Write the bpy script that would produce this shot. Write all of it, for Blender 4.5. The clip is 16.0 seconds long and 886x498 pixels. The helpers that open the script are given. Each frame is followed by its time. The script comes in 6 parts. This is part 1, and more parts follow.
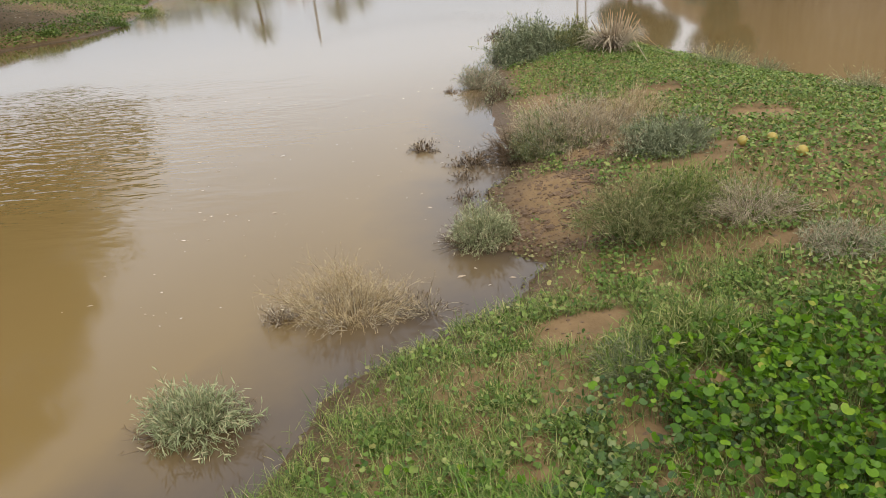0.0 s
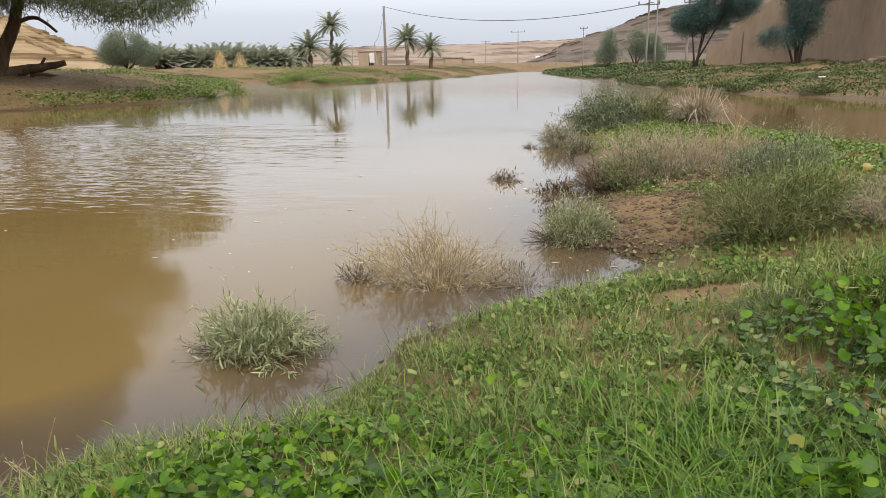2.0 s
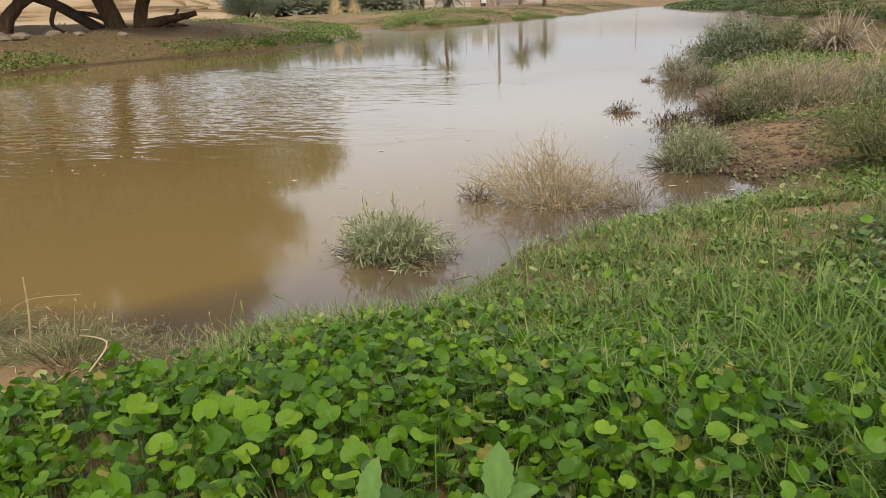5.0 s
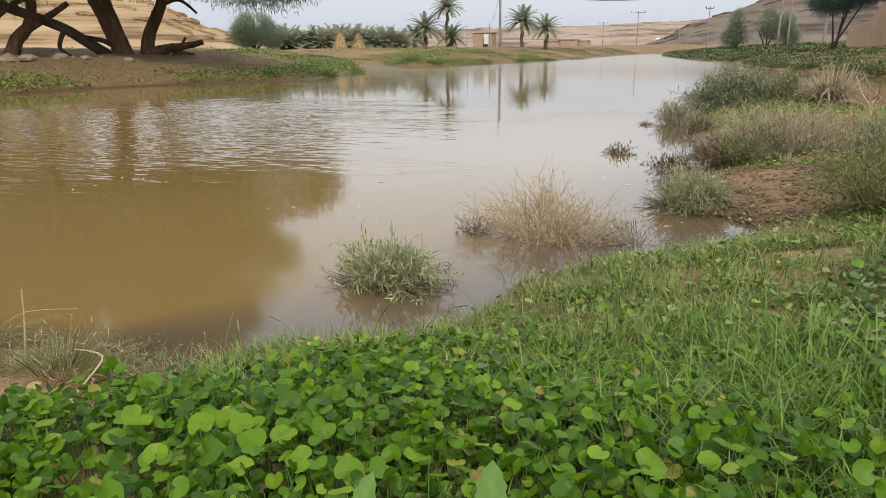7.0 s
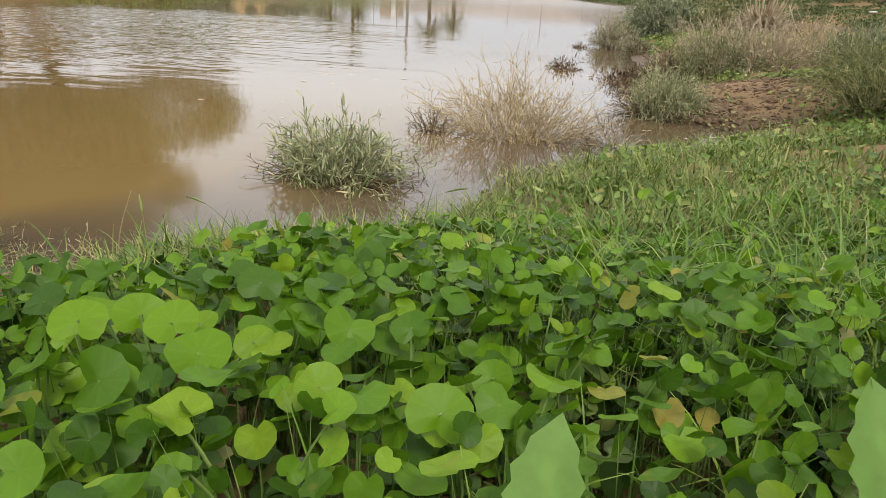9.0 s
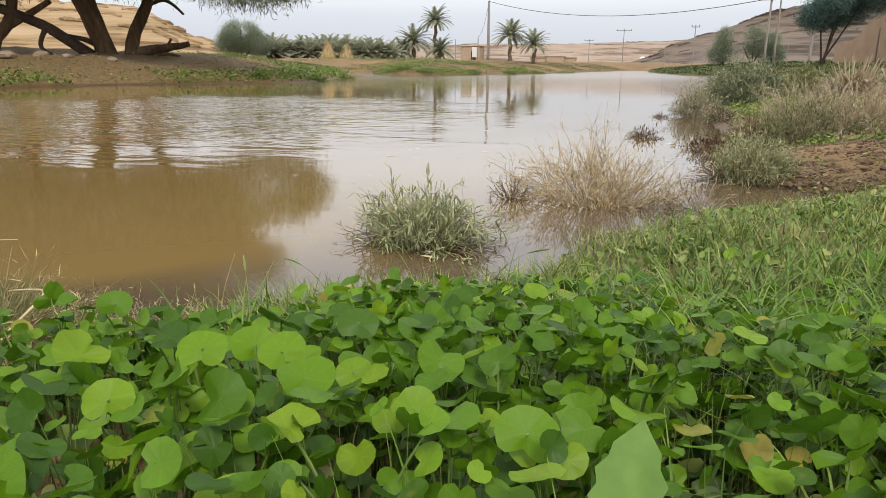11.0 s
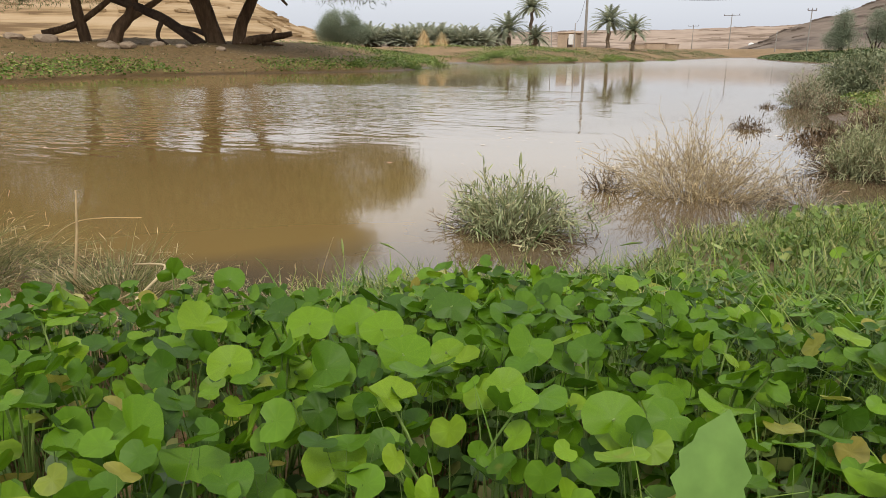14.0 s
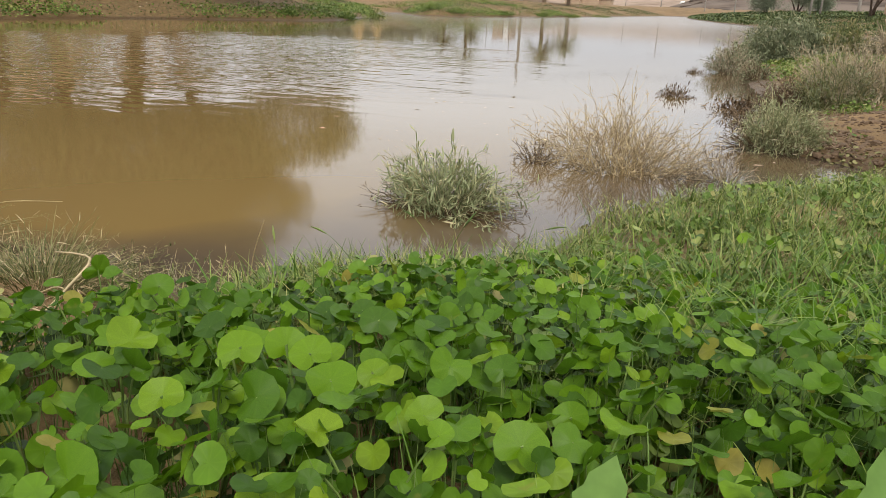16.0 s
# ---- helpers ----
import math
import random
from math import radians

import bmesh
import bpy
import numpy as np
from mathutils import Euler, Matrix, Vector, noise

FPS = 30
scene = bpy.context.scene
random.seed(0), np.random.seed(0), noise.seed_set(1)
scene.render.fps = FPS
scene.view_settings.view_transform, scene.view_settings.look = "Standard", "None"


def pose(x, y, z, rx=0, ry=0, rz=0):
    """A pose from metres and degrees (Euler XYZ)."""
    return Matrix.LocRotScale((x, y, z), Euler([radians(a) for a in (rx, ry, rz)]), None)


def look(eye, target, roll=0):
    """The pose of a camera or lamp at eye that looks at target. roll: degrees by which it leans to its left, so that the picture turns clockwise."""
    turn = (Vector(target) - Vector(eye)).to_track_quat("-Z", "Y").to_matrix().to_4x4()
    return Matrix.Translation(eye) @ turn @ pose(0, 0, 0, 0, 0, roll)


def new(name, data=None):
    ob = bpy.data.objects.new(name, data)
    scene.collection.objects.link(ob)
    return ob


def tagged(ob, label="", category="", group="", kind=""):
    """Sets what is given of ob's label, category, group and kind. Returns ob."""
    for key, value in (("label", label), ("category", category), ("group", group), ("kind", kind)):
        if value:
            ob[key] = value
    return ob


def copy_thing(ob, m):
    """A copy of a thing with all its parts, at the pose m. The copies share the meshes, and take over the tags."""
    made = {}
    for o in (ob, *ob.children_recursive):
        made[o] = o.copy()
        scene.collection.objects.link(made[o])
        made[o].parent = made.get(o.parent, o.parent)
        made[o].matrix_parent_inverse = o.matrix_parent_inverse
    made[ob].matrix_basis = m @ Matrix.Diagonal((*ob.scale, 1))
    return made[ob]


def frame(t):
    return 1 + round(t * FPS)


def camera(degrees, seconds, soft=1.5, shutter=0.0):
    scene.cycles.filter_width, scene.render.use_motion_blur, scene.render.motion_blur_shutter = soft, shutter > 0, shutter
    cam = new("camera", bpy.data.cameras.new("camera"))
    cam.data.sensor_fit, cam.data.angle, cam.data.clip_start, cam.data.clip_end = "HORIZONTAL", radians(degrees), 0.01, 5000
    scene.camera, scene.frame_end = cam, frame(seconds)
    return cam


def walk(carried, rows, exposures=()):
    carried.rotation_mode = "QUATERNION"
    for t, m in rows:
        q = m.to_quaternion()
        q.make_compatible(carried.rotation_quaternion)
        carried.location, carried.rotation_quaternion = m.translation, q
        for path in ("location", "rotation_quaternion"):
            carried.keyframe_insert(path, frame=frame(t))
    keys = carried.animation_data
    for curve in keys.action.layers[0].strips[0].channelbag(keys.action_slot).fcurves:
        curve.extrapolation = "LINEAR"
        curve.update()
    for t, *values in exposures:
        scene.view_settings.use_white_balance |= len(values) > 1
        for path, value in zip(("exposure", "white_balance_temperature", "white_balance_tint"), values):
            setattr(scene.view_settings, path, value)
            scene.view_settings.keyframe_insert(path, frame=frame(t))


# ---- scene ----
cam = camera(67.0, 16.0, soft=0.8)
PATH = [
    (0, (0.408, 0.48, 1.872), (0.116, 2.272, 1.034), -5.9),
    (0.5, (0.155, 0.449, 1.61), (-0.001, 2.279, 0.819), 0.1),
    (1, (0.1, 0.504, 1.134), (-0.06, 2.408, 0.543), 1.3),
    (1.5, (0.108, 0.516, 1.086), (-0.202, 2.403, 0.501), -0.6),
    (2, (0.101, 0.49, 1.056), (-0.327, 2.372, 0.53), -1.1),
    (2.5, (0.066, 0.539, 0.985), (-0.445, 2.399, 0.456), 0.4),
    (3, (0.07, 0.504, 0.987), (-0.543, 2.31, 0.387), -1.2),
    (3.5, (0.058, 0.478, 0.989), (-0.61, 2.241, 0.321), -1.6),
    (4, (0.077, 0.413, 0.99), (-0.635, 2.148, 0.295), -2.4),
    (4.2, (0.092, 0.367, 0.987), (-0.64, 2.095, 0.295), -3.8),
    (6.3, (0.132, 0.183, 0.984), (-0.589, 1.966, 0.433), -1.6),
    (6.5, (0.136, 0.179, 0.984), (-0.59, 1.964, 0.45), -1.7),
    (7, (0.118, 0.211, 0.971), (-0.603, 1.988, 0.403), -0.9),
    (7.5, (-0.01, 0.371, 0.893), (-0.764, 2.151, 0.381), -4.1),
    (7.6, (-0.045, 0.42, 0.859), (-0.794, 2.215, 0.392), -5.5),
    (7.9, (-0.218, 0.637, 0.718), (-0.785, 2.5, 0.26), 1.3),
    (8, (-0.25, 0.618, 0.706), (-0.723, 2.504, 0.238), 1.6),
    (8.1, (-0.27, 0.641, 0.678), (-0.686, 2.525, 0.15), 2.4),
    (8.5, (-0.287, 0.638, 0.626), (-0.623, 2.483, -0.068), 3.0),
    (9, (-0.276, 0.614, 0.618), (-0.702, 2.428, -0.109), 2.7),
    (9.5, (-0.269, 0.586, 0.602), (-0.786, 2.394, -0.081), 2.0),
    (9.7, (-0.266, 0.583, 0.6), (-0.81, 2.394, -0.05), 1.6),
    (12, (-0.266, 0.554, 0.606), (-1.048, 2.325, 0.104), -0.8),
    (12.5, (-0.262, 0.556, 0.606), (-1.101, 2.295, 0.087), -1.5),
    (13, (-0.26, 0.551, 0.617), (-1.14, 2.265, 0.08), -1.1),
    (13.5, (-0.256, 0.539, 0.617), (-1.176, 2.228, 0.07), -0.6),
    (14, (-0.26, 0.536, 0.61), (-1.176, 2.224, 0.051), -0.1),
    (14.5, (-0.256, 0.543, 0.611), (-1.139, 2.246, 0.047), 0.3),
    (15, (-0.238, 0.558, 0.628), (-1.031, 2.289, 0.016), 0.5),
    (15.5, (-0.237, 0.555, 0.644), (-0.985, 2.292, -0.005), 0.7),
    (16, (-0.246, 0.531, 0.69), (-0.969, 2.264, 0.004), 1.8),
]
walk(cam, [(t, look(eye, target, roll)) for t, eye, target, roll in PATH], [(0, 0.02, 6330, 10), (2.0, 0.06, 6280, 10), (3.5, -0.05, 6420, 10), (7.6, 0.03, 6330, 10), (8.5, -0.02, 6450, 10), (9.0, 0.17, 6450, 10), (9.6, 0.19, 6430, 10), (11.8, 0.08, 6420, 10), (14.5, 0.04, 6470, 10), (16, 0.07, 6450, 10)])

# ---- world and sun: bright overcast ----
SUN_EL, SUN_AZ = 52.0, 150.0      # elevation; azimuth clockwise from +y (behind, to the right)
world = bpy.data.worlds.new("overcast_sky")
scene.world = world
world.use_nodes = True
wt = world.node_tree
for n in list(wt.nodes):
    wt.nodes.remove(n)
w_out = wt.nodes.new("ShaderNodeOutputWorld")
w_bg = wt.nodes.new("ShaderNodeBackground")
w_sky = wt.nodes.new("ShaderNodeTexSky")
w_sky.sky_type, w_sky.sun_disc = "NISHITA", False
w_sky.sun_elevation, w_sky.sun_rotation = radians(SUN_EL), radians(SUN_AZ)
w_sky.air_density, w_sky.dust_density, w_sky.ozone_density = 1.2, 4.0, 1.0
w_scale = wt.nodes.new("ShaderNodeVectorMath")
w_scale.operation = "SCALE"
w_scale.inputs["Scale"].default_value = 0.10
w_co = wt.nodes.new("ShaderNodeTexCoord")
w_sep = wt.nodes.new("ShaderNodeSeparateXYZ")
w_ramp = wt.nodes.new("ShaderNodeValToRGB")      # cloud deck: paler low down, brighter overhead
for _k, (_p, _c) in enumerate([(0.0, (0.70, 0.73, 0.80)), (0.07, (0.82, 0.85, 0.92)), (0.15, (1.30, 1.33, 1.39)), (0.45, (1.42, 1.43, 1.48)), (0.95, (1.42, 1.42, 1.47))]):
    _e = w_ramp.color_ramp.elements[_k] if _k < 2 else w_ramp.color_ramp.elements.new(_p)
    _e.position, _e.color = _p, (*_c, 1)
w_cloud = wt.nodes.new("ShaderNodeTexNoise")
w_cloud.inputs["Scale"].default_value, w_cloud.inputs["Detail"].default_value = 1.6, 4
w_cmap = wt.nodes.new("ShaderNodeMapRange")
w_cmap.inputs["To Min"].default_value, w_cmap.inputs["To Max"].default_value = 0.92, 1.08
w_mul = wt.nodes.new("ShaderNodeVectorMath")
w_mul.operation = "SCALE"
w_mix = wt.nodes.new("ShaderNodeMix")
w_mix.data_type = "RGBA"
w_mix.inputs["Factor"].default_value = 0.82
wl = wt.links.new
wl(w_sky.outputs[0], w_scale.inputs[0])
wl(w_co.outputs["Generated"], w_sep.inputs[0])
wl(w_sep.outputs["Z"], w_ramp.inputs[0])
wl(w_co.outputs["Generated"], w_cloud.inputs["Vector"])
wl(w_cloud.outputs[0], w_cmap.inputs[0])
wl(w_ramp.outputs[0], w_mul.inputs[0])
wl(w_cmap.outputs[0], w_mul.inputs["Scale"])
wl(w_scale.outputs[0], w_mix.inputs[6])
wl(w_mul.outputs[0], w_mix.inputs[7])
wl(w_mix.outputs[2], w_bg.inputs[0])
w_bg.inputs["Strength"].default_value = 1.0
wl(w_bg.outputs[0], w_out.inputs[0])

sun = new("sun", bpy.data.lights.new("sun", "SUN"))
sun.data.energy, sun.data.angle, sun.data.color = 1.9, radians(11), (1.0, 0.94, 0.84)
_d = Vector((math.sin(radians(SUN_AZ)) * math.cos(radians(SUN_EL)), math.cos(radians(SUN_AZ)) * math.cos(radians(SUN_EL)), math.sin(radians(SUN_EL))))
sun.matrix_world = look(_d * 60, (0, 0, 0))


# ---- materials ----
def mat_base(name, rough=0.8, spec=0.3):
    m = bpy.data.materials.new(name)
    m.use_nodes = True
    t = m.node_tree
    b = t.nodes["Principled BSDF"]
    b.inputs["Roughness"].default_value = rough
    b.inputs["Specular IOR Level"].default_value = spec
    return m, t, b


def ramp_node(t, stops):
    r = t.nodes.new("ShaderNodeValToRGB")
    e = r.color_ramp.elements
    while len(e) < len(stops):
        e.new(0.5)
    for k, (p, c) in zip(e, stops):
        k.position, k.color = p, (*c, 1)
    return r


def noise_node(t, scale, detail=4, rough=0.55, vec=None, stretch=None):
    n = t.nodes.new("ShaderNodeTexNoise")
    n.inputs["Scale"].default_value, n.inputs["Detail"].default_value, n.inputs["Roughness"].default_value = scale, detail, rough
    co = t.nodes.new("ShaderNodeTexCoord")
    src = co.outputs["Object"] if vec is None else vec
    if stretch:
        mp = t.nodes.new("ShaderNodeMapping")
        mp.inputs["Scale"].default_value = stretch
        t.links.new(src, mp.inputs[0])
        src = mp.outputs[0]
    t.links.new(src, n.inputs["Vector"])
    return n


def mix_col(t, fac, a, b, mode="MIX"):
    m = t.nodes.new("ShaderNodeMix")
    m.data_type, m.blend_type = "RGBA", mode
    for sock, v in ((m.inputs[0], fac), (m.inputs[6], a), (m.inputs[7], b)):
        if isinstance(v, (int, float)):
            sock.default_value = v
        elif isinstance(v, tuple):
            sock.default_value = (*v, 1)
        else:
            t.links.new(v, sock)
    return m.outputs[2]


def bump(t, b, height, strength, dist):
    n = t.nodes.new("ShaderNodeBump")
    n.inputs["Strength"].default_value, n.inputs["Distance"].default_value = strength, dist
    t.links.new(height, n.inputs["Height"])
    t.links.new(n.outputs[0], b.inputs["Normal"])


def rocky(name, stops, s1, s2, bump_s=0.5, dist=0.05, rough=0.9, stretch=None):
    """Stone, earth, plaster or bark: two scales of noise drive colour and relief."""
    m, t, b = mat_base(name, rough, 0.2)
    n1, n2 = noise_node(t, s1, 6, 0.6, stretch=stretch), noise_node(t, s2, 5, 0.65, stretch=stretch)
    mx = t.nodes.new("ShaderNodeMath")
    mx.operation = "MULTIPLY_ADD"
    t.links.new(n1.outputs[0], mx.inputs[0])
    mx.inputs[1].default_value = 0.55
    half = t.nodes.new("ShaderNodeMath")
    half.operation = "MULTIPLY"
    half.inputs[1].default_value = 0.45
    t.links.new(n2.outputs[0], half.inputs[0])
    t.links.new(half.outputs[0], mx.inputs[2])
    r = ramp_node(t, stops)
    t.links.new(mx.outputs[0], r.inputs[0])
    t.links.new(r.outputs[0], b.inputs["Base Color"])
    bump(t, b, n2.outputs[0], bump_s, dist)
    return m


def leafy(name, stops, rough=0.55, trans=0.25, spot=(0.3, 0.25, 0.05), spots=0.0, veins=False, spec=0.22):
    """Leaves, blades and stems: colour differs from piece to piece, with a little mottling and light coming through."""
    m, t, b = mat_base(name, rough, spec)
    g = t.nodes.new("ShaderNodeNewGeometry")
    oi = t.nodes.new("ShaderNodeObjectInfo")
    add = t.nodes.new("ShaderNodeMath")
    add.operation = "ADD"
    t.links.new(g.outputs["Random Per Island"], add.inputs[0])
    t.links.new(oi.outputs["Random"], add.inputs[1])
    fr = t.nodes.new("ShaderNodeMath")
    fr.operation = "FRACT"
    t.links.new(add.outputs[0], fr.inputs[0])
    r = ramp_node(t, stops)
    t.links.new(fr.outputs[0], r.inputs[0])
    n = noise_node(t, 38, 4)
    mp = t.nodes.new("ShaderNodeMapRange")
    mp.inputs[1].default_value, mp.inputs[2].default_value = 0.3, 0.7
    mp.inputs["To Min"].default_value, mp.inputs["To Max"].default_value = 0.8, 1.15
    t.links.new(n.outputs[0], mp.inputs[0])
    sc = t.nodes.new("ShaderNodeVectorMath")
    sc.operation = "SCALE"
    t.links.new(r.outputs[0], sc.inputs[0])
    t.links.new(mp.outputs[0], sc.inputs["Scale"])
    col = sc.outputs[0]
    if spots:
        n3 = noise_node(t, 35, 2)
        mk = t.nodes.new("ShaderNodeMapRange")
        mk.inputs[1].default_value, mk.inputs[2].default_value = 0.66, 0.72
        mk.inputs["To Max"].default_value = spots
        t.links.new(n3.outputs[0], mk.inputs[0])
        col = mix_col(t, mk.outputs[0], col, spot)
    if veins:      # pale ribs running out from the stalk, and relief to match
        uv = t.nodes.new("ShaderNodeUVMap")
        sx = t.nodes.new("ShaderNodeSeparateXYZ")
        t.links.new(uv.outputs[0], sx.inputs[0])
        an = t.nodes.new("ShaderNodeMath")
        an.operation = "ARCTAN2"
        t.links.new(sx.outputs["X"], an.inputs[0])
        t.links.new(sx.outputs["Y"], an.inputs[1])
        fq = t.nodes.new("ShaderNodeMath")
        fq.operation = "MULTIPLY"
        fq.inputs[1].default_value = 9.0
        t.links.new(an.outputs[0], fq.inputs[0])
        co = t.nodes.new("ShaderNodeMath")
        co.operation = "COSINE"
        t.links.new(fq.outputs[0], co.inputs[0])
        rib = t.nodes.new("ShaderNodeMapRange")
        rib.inputs[1].default_value, rib.inputs[2].default_value = 0.55, 1.0
        rib.inputs["To Max"].default_value = 0.14
        t.links.new(co.outputs[0], rib.inputs[0])
        lite = t.nodes.new("ShaderNodeVectorMath")
        lite.operation = "MULTIPLY_ADD"
        lite.inputs[1].default_value, lite.inputs[2].default_value = (1.5, 1.35, 1.5), (0.02, 0.03, 0.005)
        t.links.new(col, lite.inputs[0])
        col = mix_col(t, rib.outputs[0], col, lite.outputs[0])
        bump(t, b, co.outputs[0], 0.06, 0.002)
    t.links.new(col, b.inputs["Base Color"])
    if trans:
        tr = t.nodes.new("ShaderNodeBsdfTranslucent")
        t.links.new(col, tr.inputs[0])
        ms = t.nodes.new("ShaderNodeMixShader")
        ms.inputs[0].default_value = trans
        t.links.new(b.outputs[0], ms.inputs[1])
        t.links.new(tr.outputs[0], ms.inputs[2])
        t.links.new(ms.outputs[0], t.nodes["Material Output"].inputs[0])
    return m


M_LEAF = leafy("round_leaf", [(0.0, (0.042, 0.102, 0.006)), (0.4, (0.088, 0.190, 0.008)), (0.8, (0.142, 0.275, 0.010)), (0.97, (0.21, 0.33, 0.016)), (1.0, (0.34, 0.28, 0.06))], 0.46, 0.40, spots=0.3, veins=True, spec=0.30)
# lighter, yellower variant of round_leaf for the leaves above the carpet
M_LIME = leafy("yellow_green_round_leaf", [(0.0, (0.112, 0.232, 0.005)), (0.6, (0.150, 0.285, 0.006)), (1.0, (0.19, 0.32, 0.010))], 0.48, 0.42, spots=0.3, veins=True, spec=0.3)
M_BROAD = leafy("broad_leaf", [(0.0, (0.115, 0.215, 0.040)), (1.0, (0.16, 0.275, 0.060))], 0.6, 0.3, veins=True)
M_WASHED = leafy("washed_leaf", [(0.0, (0.08, 0.065, 0.03)), (0.5, (0.17, 0.16, 0.055)), (1.0, (0.30, 0.28, 0.12))], 0.6, 0.15)
M_STEM = leafy("leaf_stem", [(0.0, (0.09, 0.17, 0.03)), (1.0, (0.22, 0.30, 0.08))], 0.5, 0.2)
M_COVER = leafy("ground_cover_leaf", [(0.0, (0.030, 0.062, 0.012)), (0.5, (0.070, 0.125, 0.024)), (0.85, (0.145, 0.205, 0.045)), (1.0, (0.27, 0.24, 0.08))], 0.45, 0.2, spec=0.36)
M_GRASS = leafy("green_grass", [(0.0, (0.060, 0.100, 0.018)), (0.45, (0.150, 0.215, 0.038)), (0.8, (0.270, 0.315, 0.078)), (1.0, (0.46, 0.39, 0.17))], 0.5, 0.22, spec=0.32)
M_SPITLEAF = leafy("creeping_leaf", [(0.0, (0.060, 0.112, 0.018)), (0.5, (0.145, 0.225, 0.038)), (0.85, (0.250, 0.325, 0.075)), (1.0, (0.38, 0.35, 0.12))], 0.5, 0.25, spec=0.3)
M_BLADE = leafy("tall_green_blade", [(0.0, (0.06, 0.13, 0.014)), (0.5, (0.13, 0.235, 0.026)), (1.0, (0.25, 0.33, 0.06))], 0.45, 0.3, spec=0.35)
M_PALE = leafy("pale_silvery_leaf", [(0.0, (0.15, 0.175, 0.075)), (0.4, (0.30, 0.335, 0.165)), (0.8, (0.42, 0.44, 0.23)), (1.0, (0.55, 0.47, 0.27))], 0.55, 0.25)
M_SAGE = leafy("sage_green_shoot", [(0.0, (0.10, 0.118, 0.060)), (0.5, (0.215, 0.240, 0.130)), (0.9, (0.34, 0.36, 0.21)), (1.0, (0.45, 0.40, 0.25))], 0.65, 0.15)
M_OLIVE = leafy("olive_grass", [(0.0, (0.085, 0.103, 0.032)), (0.6, (0.205, 0.218, 0.078)), (1.0, (0.38, 0.335, 0.16))], 0.6, 0.2)
M_GREY = leafy("grey_green_shoot", [(0.0, (0.13, 0.135, 0.055)), (0.4, (0.29, 0.295, 0.145)), (0.8, (0.45, 0.44, 0.25)), (1.0, (0.60, 0.51, 0.30))], 0.6, 0.25)
M_TAN = leafy("dry_tan_stem", [(0.0, (0.20, 0.140, 0.075)), (0.45, (0.45, 0.335, 0.170)), (1.0, (0.64, 0.53, 0.33))], 0.75, 0.1)
M_BROWN = leafy("dry_brown_stem", [(0.0, (0.19, 0.150, 0.100)), (0.5, (0.40, 0.325, 0.215)), (1.0, (0.56, 0.475, 0.33))], 0.8, 0.05)
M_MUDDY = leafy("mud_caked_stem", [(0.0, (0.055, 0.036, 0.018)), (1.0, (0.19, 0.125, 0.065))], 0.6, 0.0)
M_REED = leafy("pale_cut_reed", [(0.0, (0.24, 0.18, 0.115)), (1.0, (0.48, 0.39, 0.265))], 0.7, 0.0)
M_STRAW = leafy("bleached_straw", [(0.0, (0.33, 0.26, 0.13)), (0.5, (0.55, 0.45, 0.25)), (1.0, (0.70, 0.60, 0.40))], 0.7, 0.1)
M_TREE = leafy("feathery_foliage", [(0.0, (0.055, 0.078, 0.026)), (0.5, (0.135, 0.165, 0.060)), (1.0, (0.27, 0.30, 0.12))], 0.7, 0.4)
M_BANK = leafy("bank_greenery", [(0.0, (0.036, 0.058, 0.020)), (0.5, (0.082, 0.118, 0.038)), (0.85, (0.140, 0.172, 0.062)), (1.0, (0.26, 0.23, 0.11))], 0.65, 0.12)
M_DARKTREE = leafy("blue_green_foliage", [(0.0, (0.04, 0.08, 0.072)), (0.5, (0.09, 0.16, 0.145)), (1.0, (0.17, 0.245, 0.20))], 0.7, 0.15)
# palm greens lifted and greyed: distance haze painted into the fronds
M_PALM = leafy("hazed_palm_frond", [(0.0, (0.17, 0.195, 0.125)), (0.6, (0.29, 0.32, 0.21)), (1.0, (0.40, 0.39, 0.26))], 0.6, 0.3)
M_YOUNGPALM = leafy("hazed_young_frond", [(0.0, (0.27, 0.30, 0.205)), (0.6, (0.39, 0.41, 0.295)), (1.0, (0.50, 0.47, 0.34))], 0.6, 0.4)
M_FARBUSH = leafy("far_bush_foliage", [(0.0, (0.045, 0.075, 0.025)), (0.6, (0.11, 0.145, 0.05)), (1.0, (0.25, 0.235, 0.11))], 0.7, 0.1)
# far trees carry the haze in their pale leaf colour
M_HAZY = leafy("hazed_grey_green_foliage", [(0.0, (0.15, 0.185, 0.12)), (0.6, (0.25, 0.295, 0.195)), (1.0, (0.36, 0.385, 0.26))], 0.7, 0.3)
M_BARK = rocky("rough_bark", [(0.3, (0.035, 0.021, 0.014)), (0.5, (0.11, 0.068, 0.038)), (0.72, (0.22, 0.145, 0.09))], 2.5, 9.0, 1.0, 0.12, stretch=(1, 1, 0.25))
M_DARKBARK = rocky("dark_dead_bark", [(0.25, (0.022, 0.016, 0.012)), (0.5, (0.06, 0.042, 0.03)), (0.75, (0.13, 0.09, 0.06))], 1.5, 9.0, 0.9, 0.06)
M_PALMBARK = rocky("palm_bark", [(0.3, (0.09, 0.065, 0.045)), (0.7, (0.26, 0.19, 0.13))], 2.0, 8.0, 0.9, 0.05, stretch=(1, 1, 4))
M_STONE = rocky("pale_sandstone", [(0.3, (0.192, 0.136, 0.088)), (0.7, (0.368, 0.288, 0.208))], 2.0, 14.0, 0.6, 0.03)
M_CLOD = rocky("mud_clod", [(0.3, (0.055, 0.034, 0.020)), (0.7, (0.22, 0.145, 0.085))], 8.0, 60.0, 0.6, 0.01, 0.75)
